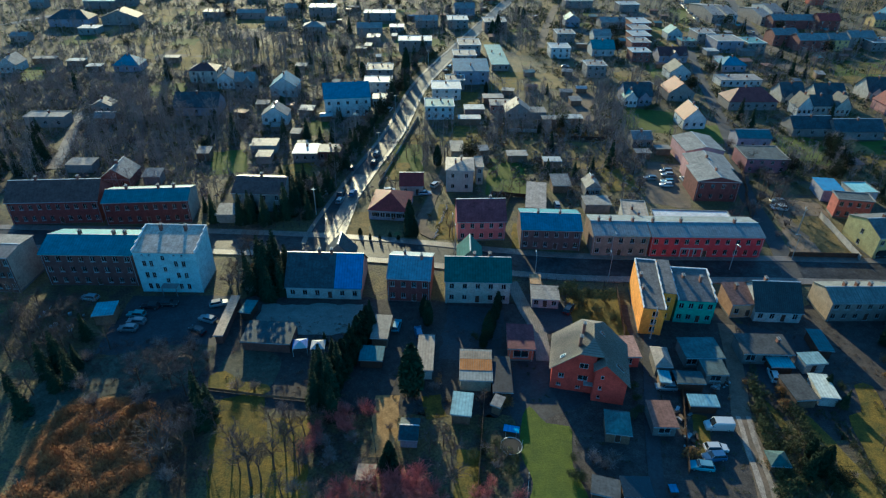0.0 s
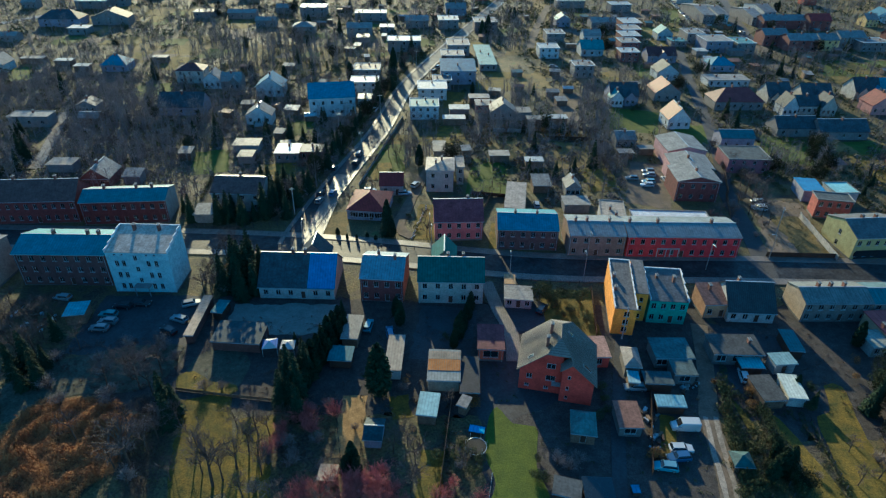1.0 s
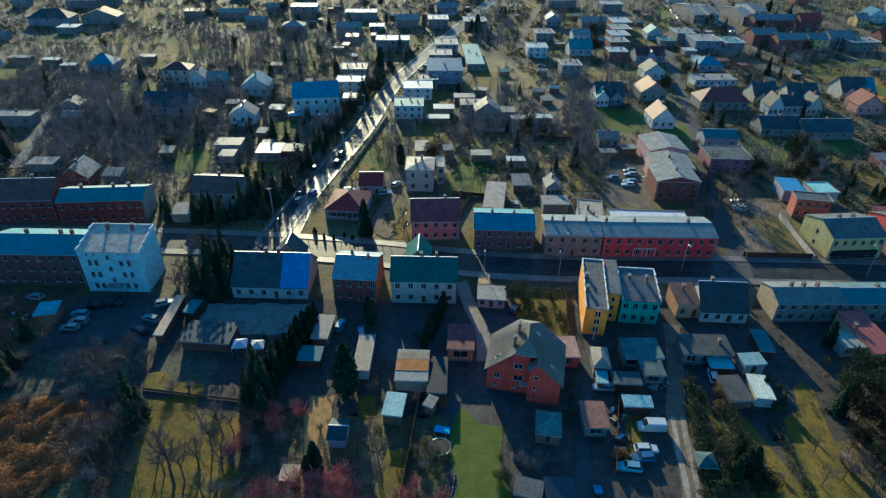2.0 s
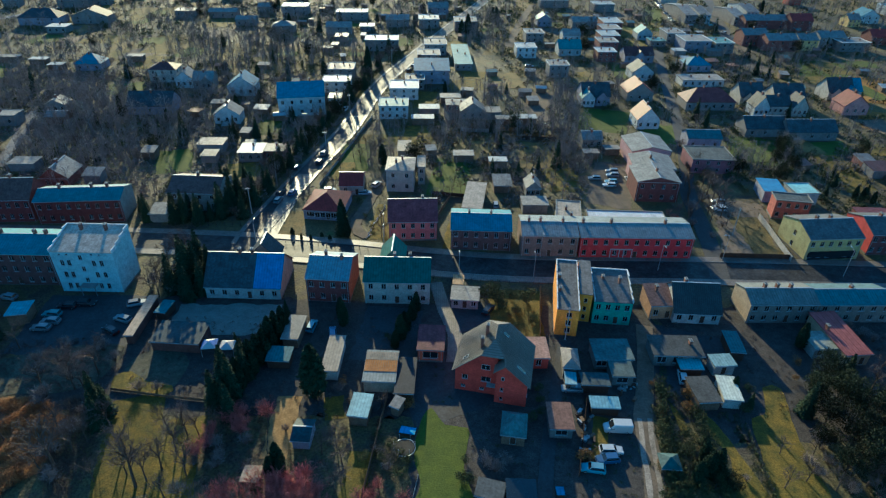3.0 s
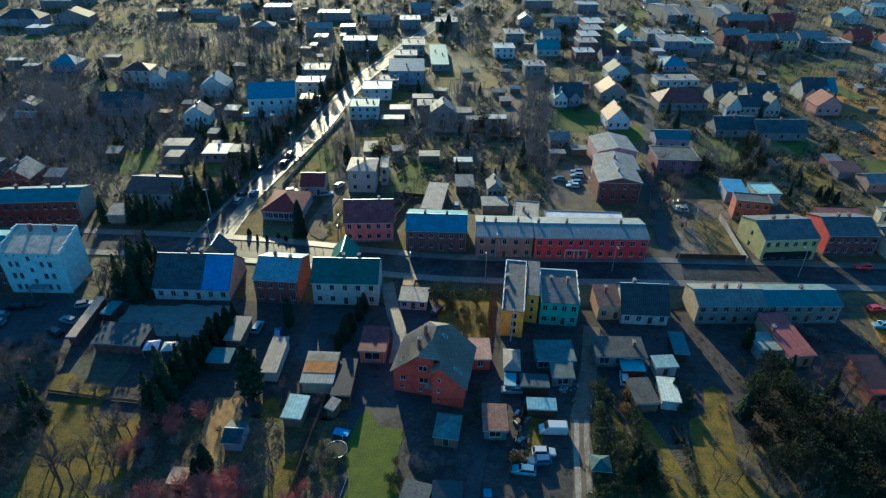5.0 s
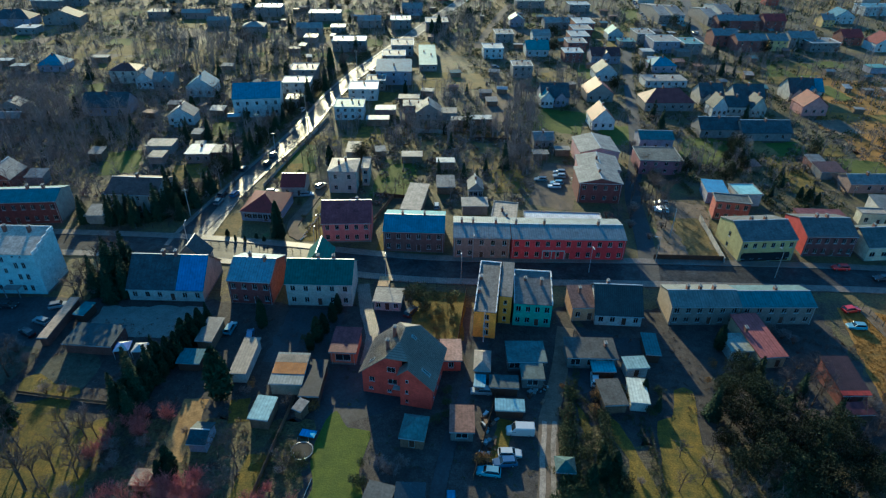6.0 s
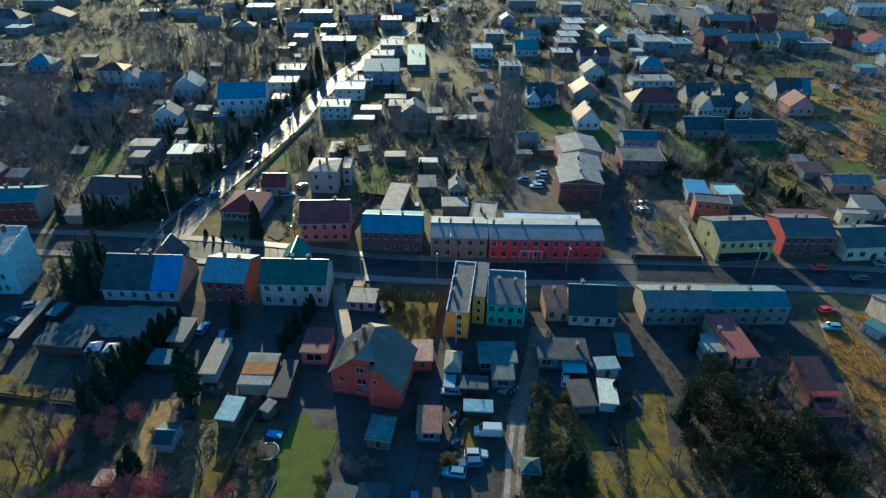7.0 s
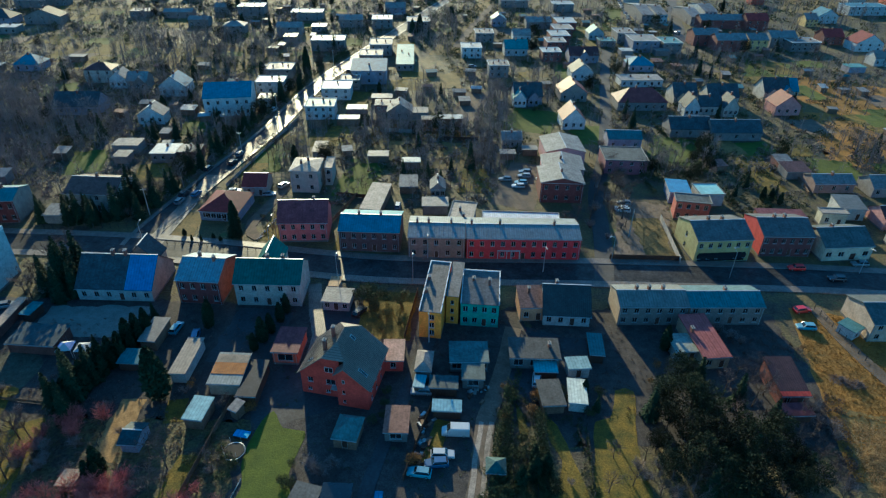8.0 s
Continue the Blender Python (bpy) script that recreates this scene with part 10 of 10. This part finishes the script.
thicket("garden_bushes", "straw coloured weeds between distant houses", 10, 340, 0, 520, 290, 700, 0.9, DRY)
plant("spruce", -54.1, 155.8, 1.15)
plant("spruce", -56.5, 154.5, 1.1)
plant("spruce", -49.6, 154.6, 1.1)
plant("spruce", -44.2, 158.3, 1.3)
plant("spruce", -42.2, 162.9, 1.3)
plant("spruce", -41.3, 167.3, 1.2)
plant("spruce", -45.4, 170.2, 1.2)
plant("spruce", -64.8, 155.6, 1.0)
plant("cypress", -15.5, 108.2, 0.85)
plant("cypress", -16.3, 105.4, 0.95)
plant("cypress", -17.0, 102.8, 1.05)
plant("cypress", -17.8, 100.2, 0.85)
plant("cypress", -18.5, 97.7, 0.95)
plant("cypress", -19.2, 95.2, 1.05)
plant("cypress", -19.9, 92.9, 0.85)
plant("cypress", -20.6, 90.6, 0.95)
plant("cypress", -21.2, 88.4, 1.05)
plant("cypress", -21.9, 86.2, 0.85)
plant("cypress", -22.5, 84.2, 0.95)
plant("cypress", -13.7, 105.9, 0.7)
plant("cypress", -14.6, 103.2, 0.7999999999999999)
plant("cypress", -15.4, 100.6, 0.7)
plant("cypress", -16.3, 98.0, 0.7999999999999999)
plant("cypress", -17.1, 95.6, 0.7)
plant("cypress", -17.9, 93.2, 0.7999999999999999)
plant("cypress", -18.6, 90.9, 0.7)
plant("cypress", -19.3, 88.7, 0.7999999999999999)
thicket("weeds", "dead weeds and litter in the yards", -13.8, 99.4, 0.4, 59.7, 25.0, 420, 0.35, TWIG)
thicket("weeds", "weeds and low shrubs round the sheds", 37.6, 84.2, 0.3, 48.0, 41.4, 520, 0.3, HEDGE)
thicket("weeds", "dead weeds and litter in the yards", 79.0, 97.6, 0.4, 30.1, 28.3, 300, 0.35, TWIG)
thicket("weeds", "dead weeds in the gardens", -4.5, 74.9, 0.2, 34.0, 24.2, 420, 0.4, TWIG)
thicket("weeds", "dry grass clumps in the gardens", -4.5, 74.9, 0.2, 34.0, 24.2, 300, 0.35, DRY)
thicket("weeds", "low garden hedges and shrubs", 68.7, 74.4, -19.9, 21.1, 24.3, 420, 0.5, HEDGE)
thicket("weeds", "low garden hedges and shrubs", 74.1, 77.1, -8.5, 25.1, 25.4, 420, 0.45, HEDGE)
thicket("weeds", "brown shrubs beside the meadow", 122.7, 80.2, -22.1, 10.7, 21.7, 300, 0.5, TWIG)
thicket("weeds", "dead weeds on the frosted ground", -60.8, 95.5, 1.9, 29.0, 16.2, 420, 0.4, TWIG)
thicket("weeds", "dry weeds on the vacant plot", 110.6, 156.1, -14.1, 16.2, 32.7, 260, 0.25, DRY)
thicket("weeds", "shrubs behind the outbuildings", 122.5, 104.6, 11.4, 14.8, 14.4, 120, 0.5, TWIG)
# leafless trees and brush over the sunlit garden lawns
for px, py, ps in [(79.5, 66.5, 0.6), (82.0, 73.6, 0.5), (88.2, 66.0, 0.7), (92.6, 62.8, 0.8), (105.4, 61.6, 0.8), (111.6, 62.2, 0.7), (117.0, 63.6, 0.7), (-24.6, 71.6, 0.8), (-30.2, 78.4, 0.7), (-36.2, 74.0, 0.8), (-22.0, 79.6, 0.6), (-33.5, 68.4, 0.8), (-41.0, 79.0, 0.8), (-38.5, 67.0, 0.7), (11.4, 69.8, 0.6)]:
    plant("bare_tree", px, py, ps)
for px, py, ps in [(86.5, 69.0, 0.8), (89.6, 71.5, 0.9), (90.4, 65.6, 1.0), (94.0, 60.8, 1.1), (99.6, 60.4, 1.1), (108.2, 61.8, 1.0), (114.6, 62.0, 1.0), (73.4, 68.0, 0.5), (-14.8, 75.2, 0.9), (-18.6, 70.2, 1.0), (-13.0, 69.0, 0.9)]:
    plant("shrub", px, py, ps)
for px, py, ps in [(-12.6, 81.6, 1.1), (-16.4, 77.8, 1.1), (-10.6, 66.4, 1.2), (-6.4, 63.8, 1.3), (-15.8, 64.6, 1.2), (-2.6, 62.4, 1.1), (14.2, 62.4, 1.0)]:
    plant("red_shrub", px, py, ps)
plant("cypress", -4.6, 87.6, 1.9, 0.95)
plant("red_shrub", -18.5, 80.4, 1.15)
plant("red_shrub", -5.8, 64.4, 1.5)
plant("red_shrub", -7.3, 65.7, 1.4)
plant("red_shrub", -3.7, 64.0, 1.4)
plant("red_shrub", -19.4, 81.5, 1.0)
plant("red_shrub", -1.5, 63.4, 1.2)
plant("spruce", -45.4, 83.4, 1.0, 1.1)
plant("spruce", -42.8, 82.0, 0.9)
plant("bush", 93.4, 255.6, 1.0)
plant("bush", 96.2, 257.9, 1.1)
plant("bush", 90.9, 253.4, 0.9)
plant("bare_tree", 106.7, 176.1, 1.0)
plant("bare_tree", 106.4, 171.0, 1.1)
plant("bare_tree", 105.6, 165.8, 1.0)
plant("bare_tree", 105.4, 161.2, 0.9)
plant("bare_tree", 101.4, 158.8, 0.8)
plant("bare_tree", 107.7, 182.2, 0.9)
plant("bare_tree", 111.0, 174.2, 0.9)
plant("bare_tree", 105.2, 156.2, 0.7)
hedge_rng = random.Random(71)
for k in range(110):
    hx, hy = hedge_rng.uniform(-120, 250), hedge_rng.uniform(165, 400)
    turn = radians(hedge_rng.choice((8, 98)) + hedge_rng.uniform(-6, 6))
    run = hedge_rng.uniform(4, 9)
    if free(hx, hy, 1.0) and free(hx + run * math.cos(turn), hy + run * math.sin(turn), 0.6) and free(hx - run * math.cos(turn), hy - run * math.sin(turn), 0.6):
        hedge(hx - run * math.cos(turn), hy - run * math.sin(turn), hx + run * math.cos(turn), hy + run * math.sin(turn), hedge_rng.uniform(1.2, 2.0), 1.0)
thicket("garden_bushes", "dark bushes along the garden paths", 39.1, 203.0, -9.2, 59.7, 75.4, 230, 1.1, HEDGE, False)
thicket("garden_bushes", "bare brown bushes in the gardens", 39.1, 203.0, -9.2, 59.7, 75.4, 260, 1.3, PALE_HAZY_TWIG, False)
thicket("garden_bushes", "ochre bushes in the gardens", 39.1, 203.0, -9.2, 59.7, 75.4, 70, 0.9, OCHRE, False)
grove("garden_trees", "small bare trees in the gardens", 39.1, 203.0, -9.2, 59.7, 75.4, 130, 6.0, False)
thicket("garden_bushes", "dark bushes along the garden paths", 157.5, 210.7, -20.3, 58.9, 72.5, 230, 1.1, HEDGE, False)
thicket("garden_bushes", "bare brown bushes in the gardens", 157.5, 210.7, -20.3, 58.9, 72.5, 160, 1.2, PALE_HAZY_TWIG, False)
grove("garden_trees", "small bare trees in the gardens", 157.5, 210.7, -20.3, 58.9, 72.5, 90, 6.0, False)
for k in range(13):
    ty = 166 + k * 9.5 + road_rng.uniform(-2, 2)
    tx = -31 + (ty - 153) * 0.19
    plant(("spruce", "spruce", "pine")[k % 3], tx - 7.2 + road_rng.uniform(-1.5, 0.2), ty, road_rng.uniform(0.8, 1.15))
grove("far_trees", "bare trees and scrub at the edge of the town", -200, 500, 0, 420, 240, 650, 9.0)
thicket("garden_bushes", "dark scrub between distant houses", -150, 480, 0, 520, 220, 1500, 2.0, HEDGE)
grove("far_trees", "bare trees between distant houses", 160, 480, 0, 420, 200, 500, 9.0)
thicket("garden_bushes", "dark scrub between distant estates", 200, 480, 0, 420, 220, 1100, 2.0, HEDGE)
